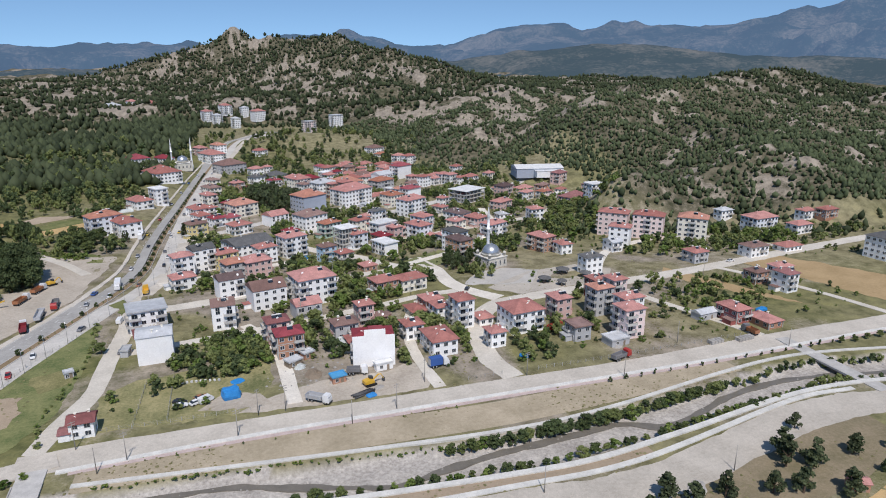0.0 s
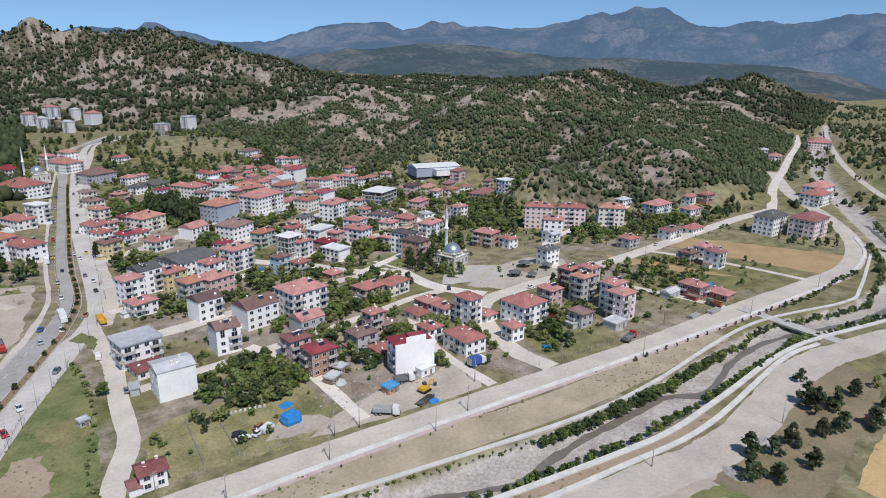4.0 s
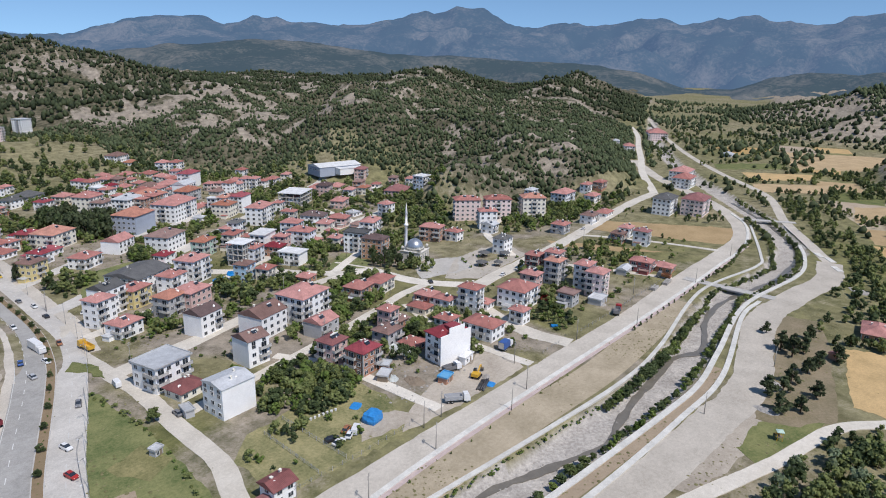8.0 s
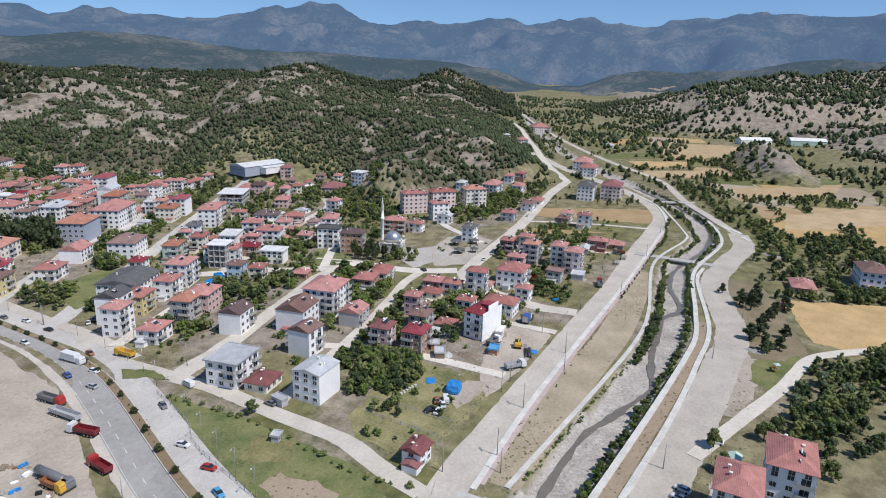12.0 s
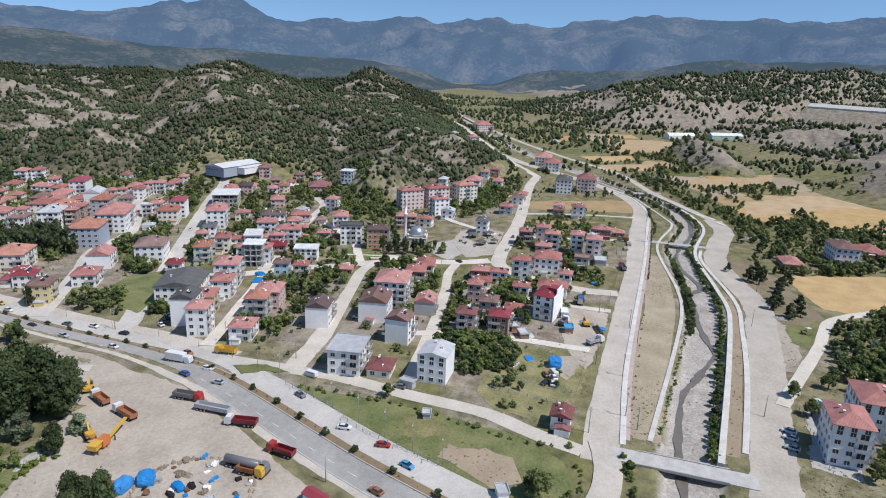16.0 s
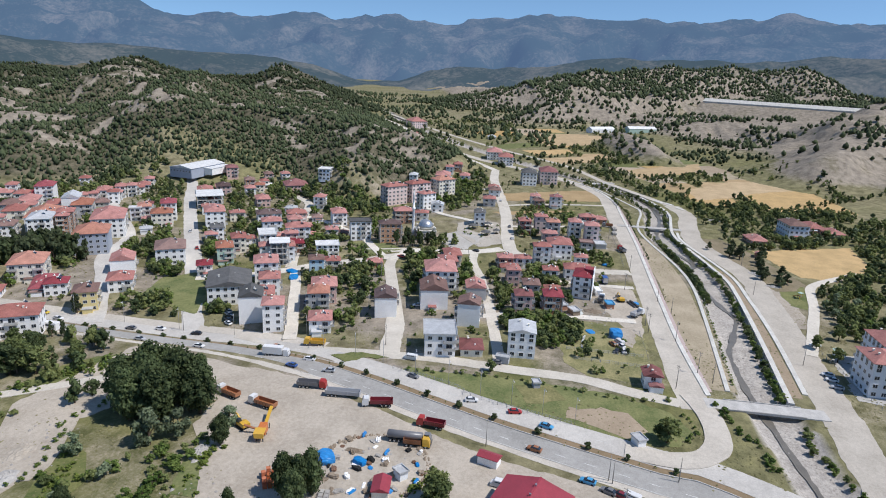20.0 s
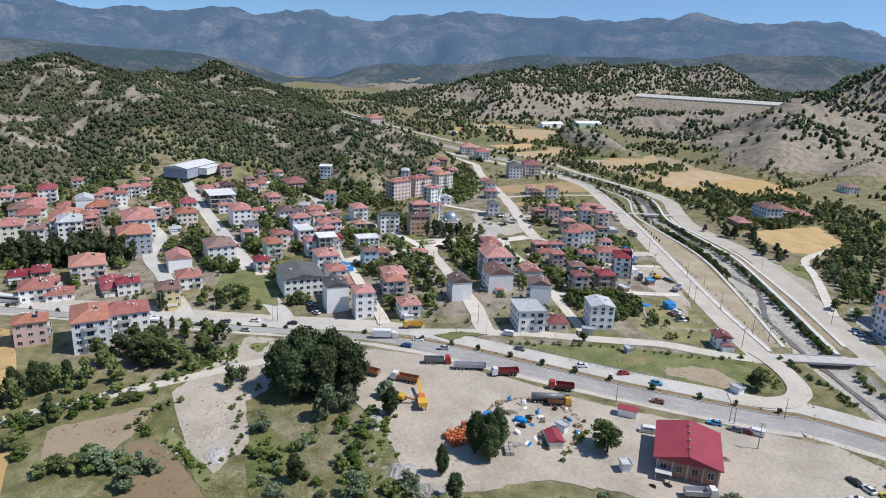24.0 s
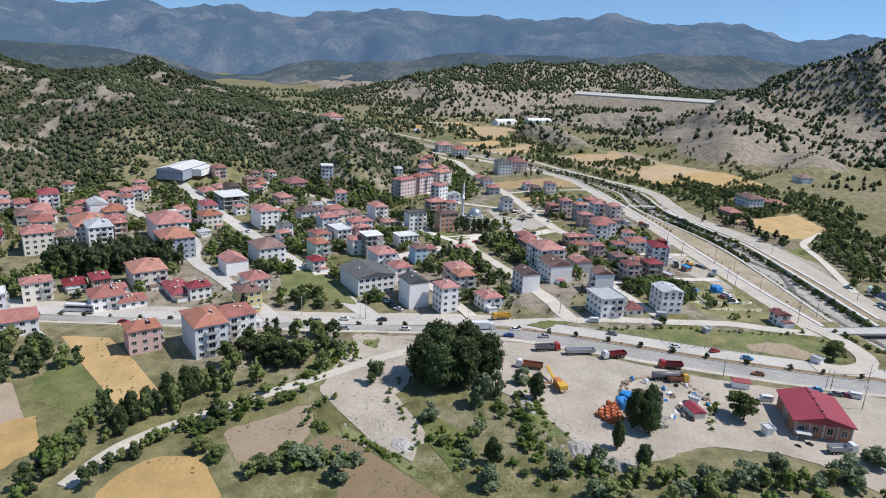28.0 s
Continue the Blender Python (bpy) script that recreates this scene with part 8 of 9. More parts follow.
for cx, cy, yaw, colour, van in ((-67.5, 296, -84, "white", 0), (-54.7, 377, 92, "grey", 0), (-64, 384, -90, "black", 0), (-66.6, 364, -90, "silver", 0), (-80.7, 236, -77, "white", 0), (-66, 340, -90, "white", 0),
                                 (-116.2, 195.1, 65, "grey", 0), (-116.9, 192.4, 65, "maroon", 0), (-117.5, 189.6, 65, "white", 1), (-113.4, 200.2, 75, "skyblue", 0), (0.6, 111.7, 95, "white", 0), (-27, 115.8, 80, "white", 0),
                                 (-31, 115.8, 80, "white", 0), (-36.8, 116, 80, "silver", 0), (-21, 188.1, 35, "white", 1), (-23.7, 187.6, 35, "white", 0), (-22.6, 190.4, 30, "rust", 0), (-28.5, 189.2, -20, "black", 0), (-28.1, 186.8, 10, "white", 0),
                                 (-39.7, 343.5, 60, "white", 0), (-36.4, 345.2, 60, "grey", 0), (-33.4, 346.8, 60, "black", 0), (-30.6, 348.4, 60, "white", 0), (-27.6, 350.2, 60, "silver", 0), (20.2, 393.8, 35, "white", 0), (83, 438.8, 35, "white", 0), (52, 415, 35, "red", 0),
                                 (-6.1, 272.5, 110, "white", 0), (-11, 322, 15, "silver", 0), (-52, 350, 95, "black", 0), (-57, 420, 90, "white", 0), (-66, 450, -90, "red", 0), (-53, 470, 90, "grey", 0), (-64, 500, -90, "white", 0),
                                 (-50, 520, 90, "black", 0), (-62, 545, -90, "silver", 0), (-47, 560, 85, "white", 0), (-48, 600, 85, "grey", 0), (-60, 590, -92, "blue", 0), (-44, 640, 85, "white", 0), (-56, 630, -92, "white", 0), (-74.5, 286, 95, "silver", 0),
                                 (-84, 222, -76, "red", 0), (-138, 172, 20, "black", 0), (-141, 170, 20, "white", 0), (-144, 167, 15, "yellow", 0), (-140, 163, 30, "blue", 0), (-137, 160, 30, "white", 0), (-146, 175, 70, "white", 0), (-121, 222, 80, "white", 1),
                                 (120, 245, 15, "white", 0), (150, 250, 12, "grey", 0), (230, 266, 12, "white", 0), (86, 262, 60, "black", 0), (-57.5, 262, 85, "white", 1), (-52, 232, 90, "grey", 0), (66, 300, 70, "red", 0), (104, 300, 20, "white", 0)):
    car(cx, cy, yaw, colour, bool(van))


# more traffic on the main road and cars parked along its shoulder
rnd = random.Random(404)
for off, turn in ((8.4, 0), (-4.6, 180), (-8.0, 180)):
    way = offset_line(smooth_line(HIGHWAY[3:14], 1.0), off)
    for k in range(3):
        i = rnd.randrange(20 + 100 * k, 20 + 100 * k + 80)
        a, b = way[i], way[i + 1]
        car(a.x, a.y, math.degrees(math.atan2(b.y - a.y, b.x - a.x)) + turn, rnd.choice(list(key[0] for key in CARS if isinstance(key, tuple) and len(key) == 2 and key[1] is False)))


# ---- poles, fences and the median's planting ----
POLE = material("weathered_pole", (0.36, 0.34, 0.31), 0.9)


def power_pole(x, y, high=8.5, arms=True, lamp=False, yaw=0):
    key = (high, arms, lamp)
    m = pose(x, y, height1(x, y), 0, 0, yaw)
    if key in CARS:
        return copy_thing(CARS[key], m)
    root = new("street_lamp" if lamp else "power_pole")
    CARS[key] = root
    p = rings("pole", [(-0.3, 0.08), (high, 0.05)] if lamp else [(-0.3, 0.15), (high, 0.08)], 8, STEEL if lamp else POLE)
    p.parent = root
    if arms:
        for z in (high - 0.4, high - 1.1):
            boxes("crossarm", [(0, 0, z, 1.9, 0.12, 0.12)], POLE, root)
    if lamp:
        arm = boxes("arm", [(0.7, 0, high + 0.05, 1.5, 0.08, 0.08)], STEEL, root)
        boxes("lamp_head", [(1.55, 0, high + 0.02, 0.6, 0.22, 0.12)], FRAME_WHITE, root)
    tagged(root, "slim steel street lamp with one arm" if lamp else "weathered power pole with crossarms" if arms else "plain weathered timber pole", "street lamp" if lamp else "pole", "poles along the streets")
    root.matrix_world = m
    return root


for px, py in ((-11.3, 166), (2, 176.5), (33.9, 168.5), (79.6, 178), (143, 187), (46, 182.5), (-44.7, 307), (11.4, 245), (-49.8, 357), (-48.2, 274), (-52.7, 171), (-38.7, 162), (-5.8, 176), (-125.2, 191.9), (60, 262), (90, 330), (60, 385), (110, 425), (150, 240), (200, 248), (-20, 290), (30, 300)):
    power_pole(px, py, 8.5, True, False, (px * 13) % 60)
for px, py in ((-104, 228), (-110.8, 194.9), (-106.7, 177), (-112, 194), (110, 168.5), (180, 173), (240, 178), (-45, 158), (20, 164), (60, 121), (110, 116), (-20, 122)):
    power_pole(px, py, 7.5, False, False)
for k, q in enumerate(offset_line(smooth_line(HIGHWAY[4:14], 60.0), -10.8)):
    power_pole(q.x, q.y, 9.0, False, True, 200)
tree_row(["dark"], HIGHWAY[2:15], 11.5, 2.1, 2.6, 1.0, 0.15)
tree_row(["bush"], HIGHWAY[2:12], 4.5, 0.6, 1.2, 0.7, 0.3, 3, many=True)


def post_fence(points, label, gap=3.0, high=1.4):
    root = new("fence")
    line = smooth_line(points, gap)
    root.location = (line[0].x, line[0].y, 0)
    for q in line:
        shared(("post", high), lambda: boxes("post", [(0, 0, high / 2 - 0.1, 0.13, 0.13, high + 0.2)], CONCRETE), "post", root, pose(q.x - line[0].x, q.y - line[0].y, height1(q.x, q.y)))
    for z in (0.5, 0.95, high - 0.1):
        v, f = [], []
        for q in line:
            v += [(q.x - line[0].x - 0.02, q.y - line[0].y, z - 0.02), (q.x - line[0].x + 0.02, q.y - line[0].y, z + 0.02)]
        f = [(2 * k, 2 * k + 2, 2 * k + 3, 2 * k + 1) for k in range(len(line) - 1)]
        mesh_object("wire", v, f, STEEL, root)
    tagged(root, label, "fence", "plot fences")


post_fence([(-66, 266), (-72, 245), (-79, 233), (-86, 205)], "concrete post and wire fence round the weedy plot")
post_fence([(-40, 180), (-40, 205)], "concrete post and wire fence across the meadow")
post_fence([(-31, 180), (-32, 208)], "concrete post and wire fence across the meadow")
post_fence([(-50, 178.5), (-30, 178.5), (-8, 179.5)], "concrete post and wire fence along the road")
post_fence([(60, 180), (72, 181)], "concrete post and wire fence along the road")
post_fence([(85, 181), (112, 182), (140, 184), (170, 186)], "concrete post and wire fence along the road")
post_fence([(-5, 112), (-30, 109), (-55, 106)], "concrete post and wire fence before the flats")


# ---- small buildings and clutter ----
TARP = material("blue_tarpaulin", (0.03, 0.26, 0.62), 0.45, second=(0.02, 0.19, 0.50), scale=0.8, fine=2.0, vary=0.1)
BRICK_STACK = material("new_bricks", (0.52, 0.17, 0.08), 0.9, second=(0.42, 0.13, 0.06), fine=4)
PLASTIC = material("milky_plastic", (0.62, 0.65, 0.63), 0.4)
STONE = material("broken_stone", (0.44, 0.42, 0.39), 0.95, second=(0.30, 0.28, 0.26))
TIMBER = material("grey_timber", (0.30, 0.24, 0.18), 0.95)


def lumpy(name, w, d, h, mat, parent=None, seed=1, amount=0.18):
    """A heap or a thing under a sheet: a rounded block with folds."""
    bm = bmesh.new()
    bmesh.ops.create_cube(bm, size=1)
    bmesh.ops.subdivide_edges(bm, edges=bm.edges[:], cuts=5, use_grid_fill=True)
    for v in bm.verts:
        p = v.co.lerp(v.co.normalized() * 0.6, 0.55)
        q = noise.noise((p.x * 3 + seed, p.y * 3, p.z * 3)) * amount + 0.5 * amount * noise.noise((p.x * 9, p.y * 9 + seed, p.z * 9))
        v.co = Vector((p.x * w * (1 + q), p.y * d * (1 + q), max(0, p.z + 0.42) * h * 1.1 * (1 + q)))
    me = bpy.data.meshes.new(name)
    bm.to_mesh(me)
    bm.free()
    me.materials.append(mat)
    ob = new(name, me)
    ob.parent = parent
    return ob


def mound(name, w, d, h, mat, seed):
    """A tipped heap: an uneven low cone with a ragged skirt."""
    v, f, n, rows = [(0, 0, h)], [], 18, 6
    for j in range(1, rows + 1):
        r = j / rows
        for k in range(n):
            a = 2 * math.pi * k / n
            q = noise.noise((math.cos(a) * 2.2 * r + seed, math.sin(a) * 2.2 * r, seed * 0.3))
            rr = r * (1 + 0.3 * q)
            v.append((w / 2 * rr * math.cos(a), d / 2 * rr * math.sin(a), max(-0.1, h * (1 - r) ** 0.8 * (1 + 0.7 * noise.noise((math.cos(a) * 5 * r, math.sin(a) * 5 * r, seed)))) if j < rows else -0.15))
    f += [(0, 1 + k, 1 + (k + 1) % n) for k in range(n)]
    for j in range(rows - 1):
        f += [(1 + j * n + k, 1 + (j + 1) * n + k, 1 + (j + 1) * n + (k + 1) % n, 1 + j * n + (k + 1) % n) for k in range(n)]
    return mesh_object(name, v, f, mat)


def heap(x, y, w, d, h, mat, label, name="heap", yaw=0, seed=1):
    ob = mound(name, w, d, h, mat, seed % 50) if name == "mound" else lumpy(name, w, d, h, mat, None, seed, 0.09)
    ob.matrix_world = pose(x, y, height1(x, y) - 0.1, 0, 0, yaw)
    return tagged(ob, label, name.replace("_", " "))


heap(-13.7, 189.2, 5.2, 4.4, 3.0, TARP, "bright blue tarpaulin tied over a stack in the meadow", "tarpaulin", 15, 2).scale = (1, 1, 1)
heap(-12, 199, 4, 3, 0.5, TARP, "crumpled blue tarpaulin lying in the grass", "tarpaulin_sheet", 30, 3)
heap(-122, 268, 5, 4, 2.4, TARP, "blue tarpaulin over scrap in the yard", "tarpaulin", 40, 4)
heap(-126.5, 271, 5, 3.5, 2.6, TARP, "blue tarpaulin over scrap in the yard", "tarpaulin", 10, 5)
heap(-121, 259, 3.6, 2.2, 1.6, TARP, "small blue tarpaulin over scrap in the yard", "tarpaulin", 70, 6)
heap(28, 178.6, 3, 2.5, 0.6, TARP, "blue tarpaulin on the ground by the pipes", "tarpaulin_sheet", 20, 7)
heap(22, 343, 7, 4, 1.4, TARP, "blue tarpaulin roof among the houses", "tarpaulin_sheet", 20, 8)
heap(31, 348, 6, 4, 1.2, TARP, "blue tarpaulin roof among the houses", "tarpaulin_sheet", 60, 9)
heap(103, 352, 6, 4, 1.2, TARP, "blue tarpaulin on the green among the houses", "tarpaulin_sheet", 60, 10)
heap(84, 191, 3, 2.5, 1.4, TARP, "blue tarpaulin beside the lane", "tarpaulin_sheet", 10, 11)
heap(196, 205, 5, 2.5, 1.5, TARP, "blue tarpaulin on the open plot", "tarpaulin_sheet", 10, 12)
for hx, hy, hw, hd, hh, mat, words in ((-152, 290, 14, 9, 1.6, STONE, "pale heap of broken concrete and stone"), (-157, 282, 10, 7, 1.3, STONE, "pale heap of broken concrete and stone"), (-128, 301, 10, 5, 1.5, STONE, "heap of rubble and timber at the yard's edge"),
                                       (12, 198, 9, 6, 1.2, TIMBER, "heap of old timber and rubble on the plot"), (8, 204, 5, 4, 1.6, PLASTIC, "heap under pale plastic sheeting"), (31, 183, 5, 3, 0.8, STONE, "low heap of dark stone by the road"),
                                       (-116, 262, 8, 3, 0.9, TIMBER, "heap of scrap timber in the yard"), (-127, 252, 6, 5, 1.3, TIMBER, "heap of scrap timber and tyres in the yard"), (76, 108, 9, 5, 0.9, STONE, "heap of grey rubble beside the dirt road"),
                                       (96, 112, 10, 5, 1.0, STONE, "heap of grey rubble beside the dirt road"), (226, 112, 14, 8, 1.2, STONE, "pale heaps of sand at a building plot"), (-140, 345, 12, 8, 0.8, DUST, "low mound of pale tipped earth"), (-150, 340, 10, 7, 1.0, STONE, "mound of tipped rubble at the field's edge"),
                                       (120, 190, 5, 4, 0.8, STONE, "low heap of stone on the plot"), (-132, 203, 4, 3, 0.9, TIMBER, "scrap heap beside the workshop"), (-146, 222, 3.5, 2.5, 0.8, TYRE, "heap of old tyres beside the workshop"), (-147, 226, 3, 2.2, 0.7, TYRE, "heap of old tyres beside the workshop")):
    heap(hx, hy, hw, hd, hh, mat, words, "mound", (hx * 7) % 90, int(hx))


def shed(x, y, yaw, w, d, h, wall, roof, label, form="gable"):
    root = new("shed")
    root.matrix_world = pose(x, y, height1(x, y), 0, 0, yaw)
    SITES.append((x, y, max(w, d) * 0.6))
    rise = 0.24 * min(w, d) * (1 - 0.3 / (d / 2 + 0.3)) if form == "gable" else 0.0
    W, D = w / 2, d / 2
    v = [(-W, -D, -0.3), (W, -D, -0.3), (W, D, -0.3), (-W, D, -0.3), (-W, -D, h), (W, -D, h), (W, D, h), (-W, D, h), (-W, 0, h + rise), (W, 0, h + rise)]
    mesh_object("wall", v, [(0, 1, 5, 4), (2, 3, 7, 6), (1, 2, 6, 9, 5), (3, 0, 4, 8, 7)], wall, root)
    r = roof_mesh(w, d, form, roof, 0.3)
    r.parent, r.location = root, (0, 0, h + 0.01)
    boxes("door", [(W * 0.4, -D - 0.03, 0.95, 0.9, 0.06, 1.9)], TIMBER, root)
    shared(("window", (1.1, 1.3)), window_mesh(1.1, 1.3), "window", root, pose(-W * 0.4, -D, h * 0.55) if h > 1.9 else pose(-W * 0.4, -D, 1.0))
    tagged(root, label, "shed", "sheds and cabins")
    return root


shed(-131, 250, 10, 6, 4, 2.4, WALL["cream"], RED_SHEET, "low shed with a crimson sheet roof in the scrap yard")
shed(-112, 226, 75, 5.5, 3, 2.5, WALL["white"], RED_SHEET, "white gatehouse with a small crimson roof")
shed(-141, 232, 10, 2.6, 2.4, 2.4, WALL["white"], ROOF["tin"], "small white cabin under the tree", "flat")
shed(-124, 247, 50, 3, 2.4, 2.3, WALL["bluewhite"], ROOF["tin"], "pale blue site cabin in the scrap yard", "flat")
shed(35, 195.5, 12, 6, 2.5, 2.5, WALL["white"], ROOF["white"], "white site container behind the white block", "flat")
shed(19.2, 190.7, 15, 4.5, 3.2, 2.2, WALL["brick"], CAR_PAINT["skyblue"], "small brick hut with a blue sheet roof", "flat")
shed(134, 102, -20, 4.5, 3.0, 2.2, WALL["brick"], ROOF["red"], "small red-roofed hut at the field's edge")
shed(-8, 106, 0, 4, 3, 2.4, WALL["white"], WALL["green"], "guard booth with a green roof before the flats")
shed(-65, 217, 20, 2.6, 2.2, 1.9, WALL["grey"], ROOF["tin"], "small grey hut beside the lane", "flat")
shed(-50, 230, 85, 4.5, 2.6, 2.3, WALL["grey"], ROOF["tin"], "open car shelter with a sheet roof", "flat")
shed(-91, 186, 30, 3.6, 2.6, 2.1, WALL["white"], ROOF["tin"], "small white hut under the tree", "flat")
shed(11, 211, 30, 4, 3, 2.2, WALL["brick"], ROOF["tin"], "tumbledown brick hut with a sheet roof", "flat")
shed(6, 206, 30, 5, 3.4, 2.2, TIMBER, ROOF["tin"], "grey timber shed with a sheet roof", "flat")
shed(121, 193, 10, 8, 6, 2.6, WALL["grey"], ROOF["tin"], "open concrete shed with a flat roof", "flat")
shed(168, 205, 10, 9, 5, 2.8, WALL["grey"], ROOF["tin"], "sheet-metal barn with a dark roof")
shed(852, 178, -55, 46, 16, 6, WALL["white"], ROOF["white"], "long white factory shed at the valley's end")
shed(884, 112, -65, 50, 16, 7, WALL["green"], ROOF["white"], "long pale green factory shed at the valley's end")
for bx, by, w in ((157, 182.5, 5), (169, 182, 6), (192, 192.5, 5), (-137, 262, 3)):
    ob = new("block_stack")
    for i in range(int(w / 1.5) + 1):
        for j in range(2):
            shared("stacked_block", lambda: boxes("block", [(0, 0, 0.65, 1.3, 1.1, 1.3)], STONE), "block", ob, pose(i * 1.5 - w / 2, j * 1.3, 0))
    ob.matrix_world = pose(bx, by, 0.05, 0, 0, 8)
    tagged(ob, "stacked grey concrete blocks beside the road", "block stack")


def brick_pallets(x, y, yaw, nx, ny):
    root = new("brick_pallets")
    root.matrix_world = pose(x, y, 0.1, 0, 0, yaw)
    for i in range(nx):
        for j in range(ny):
            for k in range(1 + (i * 3 + j) % 2):
                shared("pallet", lambda: boxes("brick_block", [(0, 0, 0.5, 1.15, 1.05, 1.0)], BRICK_STACK), "brick_block", root, pose((i - nx / 2) * 1.35, (j - ny / 2) * 1.25, k * 1.02, 0, 0, (i * 5 + j * 3) % 7 - 3))
    tagged(root, "stacked blocks of new orange bricks in the yard", "bricks")


brick_pallets(-133, 278, 30, 5, 5)
brick_pallets(-127.5, 275.5, 20, 3, 2)
for k in range(9):
    ob = boxes("beehive", [(0, 0, 0.3, 0.7, 0.6, 0.6)], FRAME_WHITE)
    ob.matrix_world = pose(-29 + k * 1.4, 202.3 - 0.05 * k * k * 0.3, 0.06, 0, 0, k * 17)
    tagged(ob, "white wooden box standing in the grass", "beehive", "row of white boxes")
pipes = new("pipe_stack")
pipes.matrix_world = pose(25.5, 180, 0.1, 0, 0, 25)
for k in range(7):
    p = rings("pipe", [(-3.6, 0.26), (3.6, 0.26)], 10, DARK_METAL)
    p.parent, p.matrix_local = pipes, pose((k % 2) * 0.4, (k % 5) * 0.56 - 1.2 + (0.28 if k > 4 else 0), 0.27 + (0.45 if k > 4 else 0), 0, 90, 0)
tagged(pipes, "stack of long black pipes beside the river road", "pipes")


def polytunnel(x, y, yaw, long, wide):
    v, f, n = [], [], 10
    for i in range(9):
        for k in range(n + 1):
            a = math.pi * k / n
            v.append((-long / 2 + long * i / 8, -wide / 2 * math.cos(a), (wide * 0.48 + (0.06 if i % 2 else 0)) * math.sin(a)))
    for i in range(8):
        f += [(i * (n + 1) + k, i * (n + 1) + k + 1, (i + 1) * (n + 1) + k + 1, (i + 1) * (n + 1) + k) for k in range(n)]
    f += [tuple(range(n + 1)), tuple(reversed(range(8 * (n + 1), 9 * (n + 1))))]
    ob = mesh_object("polytunnel", v, f, PLASTIC, smooth=True)
    ob.matrix_world = pose(x, y, 0, 0, 0, yaw)
    tagged(ob, "milky plastic polytunnel between the houses", "greenhouse")


polytunnel(24.5, 216, -84, 11, 4)
polytunnel(-90, 470, 20, 10, 4)


def gazebo(x, y, r):
    root = new("gazebo")
    root.matrix_world = pose(x, y, 0.1)
    c = rings("canopy", [(2.2, r), (2.35, r), (3.4, 0.25), (3.7, 0.05)], 12, ROOF["slate"], smooth=False)
    c.parent = root
    for k in range(6):
        p = rings("post", [(0, 0.09), (2.3, 0.09)], 6, TIMBER)
        p.parent, p.location = root, (r * 0.82 * math.cos(k * 1.047), r * 0.82 * math.sin(k * 1.047), 0)
    b = rings("bench", [(0, r * 0.5), (0.45, r * 0.5), (0.5, r * 0.55), (0.55, r * 0.5)], 12, TIMBER)
    b.parent = root
    tagged(root, "round park shelter with a dark conical roof", "gazebo", "park shelters")


for gx, gy, gr in ((124, 262, 3.2), (138, 272, 3.4), (146, 264, 3.0), (130, 256, 2.4)):
    gazebo(gx, gy, gr)


def playground(x, y):
    root = new("playground_tower")
    root.matrix_world = pose(x, y, 0.1, 0, 0, 30)
    for sx in (-0.7, 0.7):
        for sy in (-0.7, 0.7):
            boxes("post", [(sx, sy, 1.4, 0.12, 0.12, 2.8)], CAR_PAINT["digger"], root)
    boxes("platform", [(0, 0, 1.3, 1.6, 1.6, 0.12)], TIMBER, root)
    r = roof_mesh(1.6, 1.6, "hip", WALL["green"], 0.2)
    r.parent, r.location = root, (0, 0, 2.8)
    s = boxes("slide", [(0, 0, 0, 3.2, 0.6, 0.1), (0, 0.32, 0.12, 3.2, 0.06, 0.3), (0, -0.32, 0.12, 3.2, 0.06, 0.3)], CAR_PAINT["orange"], root)
    s.matrix_local = pose(2.1, 0, 0.7, 0, 25, 0)
    tagged(root, "small playground tower with an orange slide", "playground")


playground(61, 100)
for sx, sy in ((280, 143), (274, 136), (258, 129)):
    ob = boxes("concrete_slab", [(0, 0, 0.12, 9, 3, 0.3)], WHITE_CONCRETE)
    ob.matrix_world = pose(sx, sy, 0.02, 0, 0, 35)
    tagged(ob, "pale concrete slab lying on dry grass", "slab", "slabs by the river")


def coach(x, y, yaw, paint):
    root = new("coach")
    root.matrix_world = pose(x, y, dip1(x, y) + 0.12, 0, 0, yaw)
    lofted("body", [(-6, 1.15, 1.05, 0.5, 3.2), (-5.8, 1.25, 1.15, 0.4, 3.35), (5.6, 1.25, 1.15, 0.4, 3.35), (6, 1.2, 1.1, 0.5, 2.9)], CAR_PAINT[paint], root)
    boxes("window_band", [(0, 0, 2.3, 10.6, 2.54, 0.9)], GLASS, root)
    for wx in (-3.6, 3.9):
        for wy in (-1.05, 1.05):
            wheel_at(root, wx, wy, 0.5, 0.35)
    tagged(root, "long white coach standing at the main road", "bus")


coach(-50.5, 474, 90, "white")
coach(-70, 402, 90, "white")


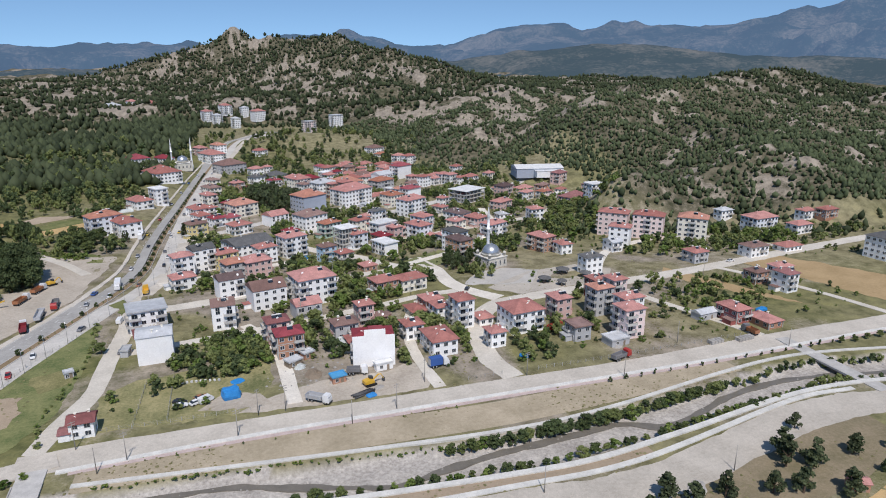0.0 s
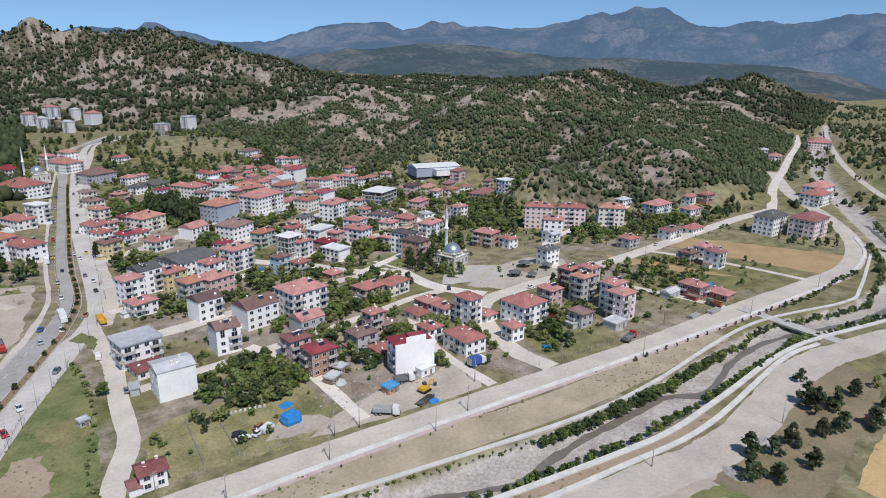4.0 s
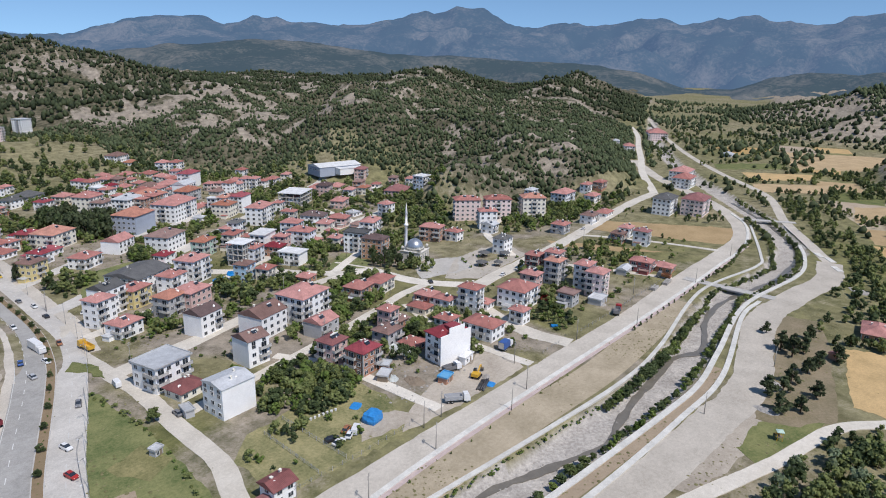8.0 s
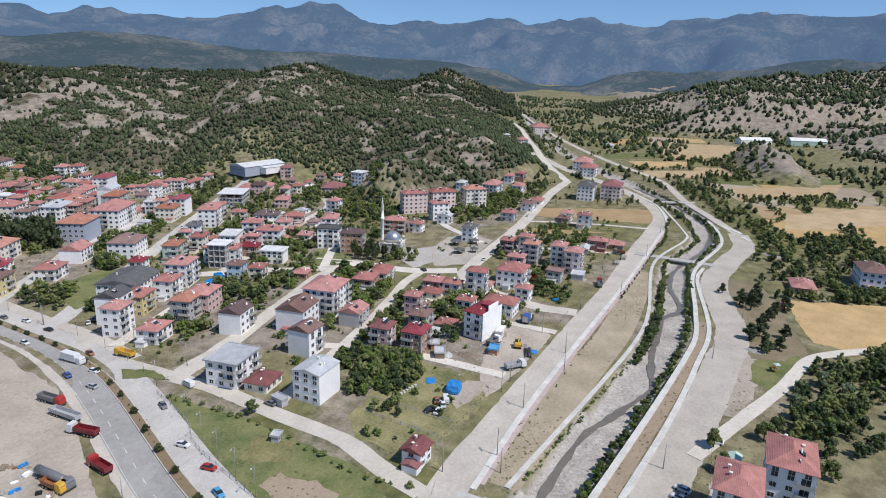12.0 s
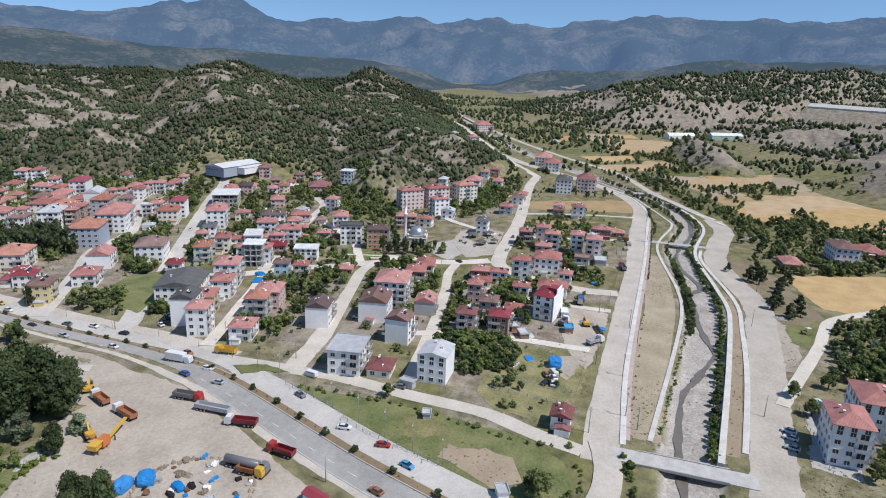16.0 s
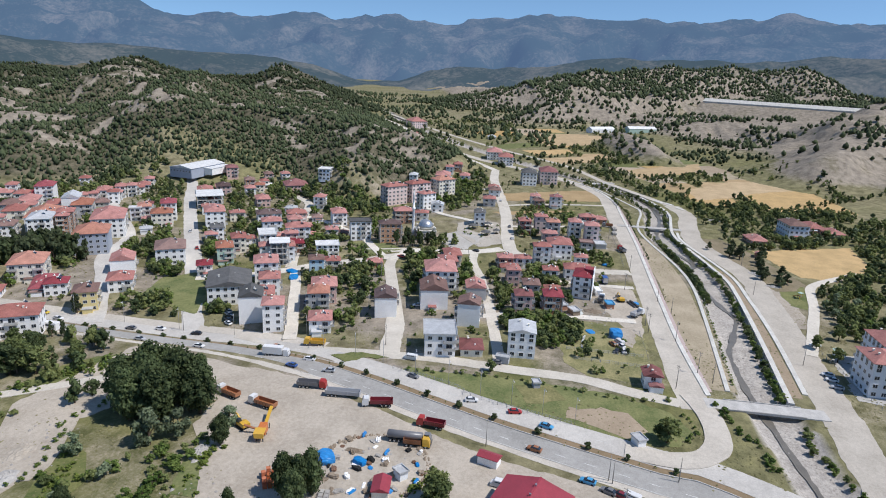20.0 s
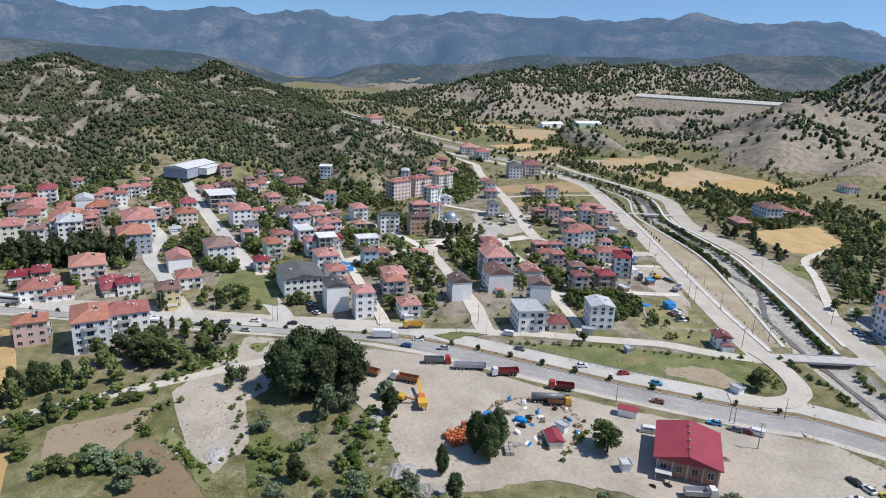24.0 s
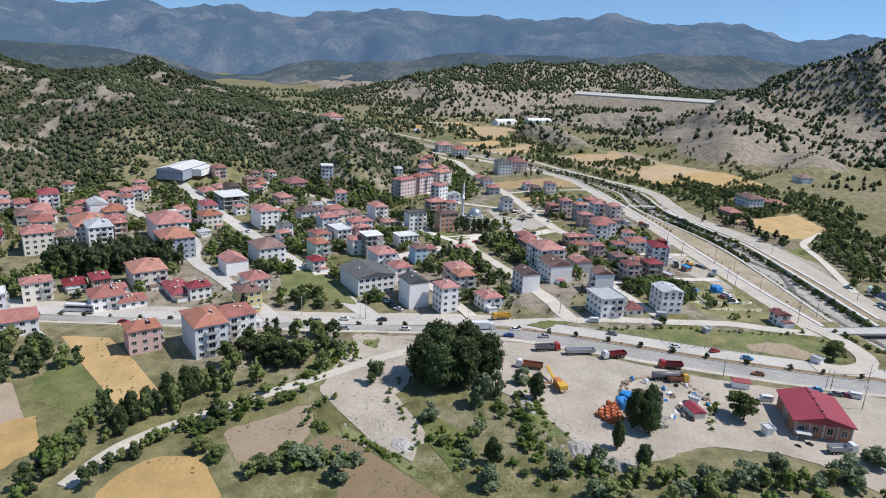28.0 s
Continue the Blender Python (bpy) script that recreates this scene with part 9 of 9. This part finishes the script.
def scatter(name, label, spots, low, high, mat, seed, flat=0.7):
    """Loose stones or tufts strewn on the ground, joined."""
    rnd = np.random.RandomState(seed)
    x, y = spots
    z = height(x, y)
    n = len(x)
    s = low + (high - low) * rnd.rand(n) ** 2
    base = np.array([(1, 0, 0), (0.3, 0.95, 0), (-0.8, 0.6, 0), (-0.8, -0.6, 0), (0.3, -0.95, 0), (0, 0, 1)])
    a = rnd.rand(n) * 6.283
    c, q = np.cos(a)[:, None], np.sin(a)[:, None]
    jit = base[None] * (0.7 + 0.6 * rnd.rand(n, 6, 1))
    px, py = jit[..., 0] * c - jit[..., 1] * q, jit[..., 0] * q + jit[..., 1] * c
    v = np.stack([x[:, None] + px * s[:, None] * 0.5, y[:, None] + py * s[:, None] * 0.5, z[:, None] - 0.02 + 0.1 + jit[..., 2] * s[:, None] * flat], -1).reshape(-1, 3)
    f = np.array([(0, 1, 5), (1, 2, 5), (2, 3, 5), (3, 4, 5), (4, 0, 5)])
    f = (f[None] + (np.arange(n) * 6)[:, None, None]).reshape(-1, 3)
    me = bpy.data.meshes.new(name)
    me.vertices.add(len(v))
    me.vertices.foreach_set("co", v.ravel())
    me.loops.add(f.size)
    me.loops.foreach_set("vertex_index", f.ravel().astype(np.int32))
    me.polygons.add(len(f))
    me.polygons.foreach_set("loop_start", np.arange(0, f.size, 3))
    me.update(calc_edges=True)
    me.materials.append(mat)
    tagged(new(name, me), label, "ground cover", kind="stuff")


gx, gy, gr = jittered(-215, 190, 85, 450, 1.6, 31)
tuft = gr.rand(len(gx)) < np.clip((fbm(gx, gy, 22, 33, 3) - 0.36) * 3.2, 0, 0.9)
in_yard = (np.hypot((gx + 103) / 30, (gy - 290) / 62) < 1) | (np.hypot((gx + 135) / 38, (gy - 222) / 58) < 0.95)
in_yard |= (np.hypot((gx - 22) / 34, (gy - 190) / 16) < 1)
tuft &= ~in_yard & (line_distance(gx, gy, RIVER) > 8.5)
gx, gy = gx[tuft], gy[tuft]
ok = off_roads(gx, gy, 0.2)
scatter("grass_tufts", "dry and green grass tufts and weeds on open ground", (gx[ok], gy[ok]), 0.3, 1.1, leaf_material("weed_leaves", (0.34, 0.31, 0.165), (0.20, 0.195, 0.09)), 35, 0.3)
# the ring of scrap round the junk yard
SCRAP = (-121.0, 255.0)
JUNK = {"rust": material("rusty_scrap", (0.20, 0.11, 0.07), 0.9), "grey": STONE, "white": WALL["white"], "blue": TARP, "wood": TIMBER, "pink": WALL["pink"], "dark": TYRE}
rnd = random.Random(77)
for k in range(54):
    a = k / 54 * 2 * math.pi + rnd.uniform(-0.1, 0.1)
    q = rnd.uniform(0.8, 1.15) if k % 3 else rnd.uniform(0.1, 0.8)
    jx, jy = SCRAP[0] + 13 * q * math.cos(a), SCRAP[1] + 13 * q * math.sin(a)
    kind = rnd.choice(("rust", "rust", "grey", "grey", "wood", "wood", "wood", "dark", "white", "blue"))
    w, d, h = rnd.uniform(0.8, 2.8), rnd.uniform(0.6, 1.6), rnd.uniform(0.3, 1.1)
    ob = lumpy("junk_heap", w, d, h, JUNK[kind], None, k, 0.3)
    ob.matrix_world = pose(jx, jy, 0.04, 0, 0, rnd.uniform(0, 180))
    words = {"rust": "rusty scrap metal", "grey": "broken concrete and stone", "white": "pale plastic sheeting", "blue": "blue plastic sheeting", "wood": "old grey boards", "pink": "faded pink cloth and sacks", "dark": "old tyres and dark scrap"}[kind]
    tagged(ob, "low pile of " + words + " in the junk yard", "junk heap", "scrap of the junk yard")
gx, gy, gr = jittered(-140, -100, 236, 276, 0.55, 36)
brush = (np.abs(np.hypot(gx - SCRAP[0], gy - SCRAP[1]) - 14.2) < 0.55) & (gr.rand(len(gx)) < 0.8) & (gx > -131)
scatter("brush_fence", "ring of piled grey brushwood round the junk yard", (gx[brush], gy[brush]), 0.5, 1.3, TIMBER, 41, 0.9)
gx, gy, gr = jittered(-120, 330, 110, 200, 1.3, 37)
bed = (line_distance(gx, gy, RIVER) < 7.5) & (gr.rand(len(gx)) < 0.16)
scatter("river_stones", "grey stones strewn over the river bed", (gx[bed], gy[bed]), 0.2, 0.9, STONE, 38, 0.5)
gx, gy, gr = jittered(-175, 60, 165, 370, 1.6, 39)
litter = ((np.hypot((gx + 150) / 14, (gy - 288) / 14) < 1) | (np.hypot((gx + 140) / 16, (gy - 345) / 12) < 1) | (np.hypot((gx + 122) / 13, (gy - 256) / 13) < 1) | (np.hypot((gx - 14) / 18, (gy - 196) / 10) < 1)) & (gr.rand(len(gx)) < 0.4)
scatter("rubble", "broken stone, timber and litter strewn on bare ground", (gx[litter], gy[litter]), 0.3, 1.3, STONE, 40, 0.5)

joined_trees("broad", "garden_trees", "leafy green garden and roadside trees", 190)
joined_trees("dark", "garden_trees", "dark green garden and roadside trees", 190)
joined_trees("pine", "garden_trees", "dark pines standing among the houses", 150)
joined_trees("poplar", "garden_trees", "tall poplars in the valley woods", 150)
joined_trees("willow", "garden_trees", "grey-green willows in the gardens", 150)
joined_trees("bush", "garden_shrubs", "rounded green shrubs of the gardens", 90)
joined_trees("weed", "tall_weeds", "bright yellow-green tall summer weeds", 70)
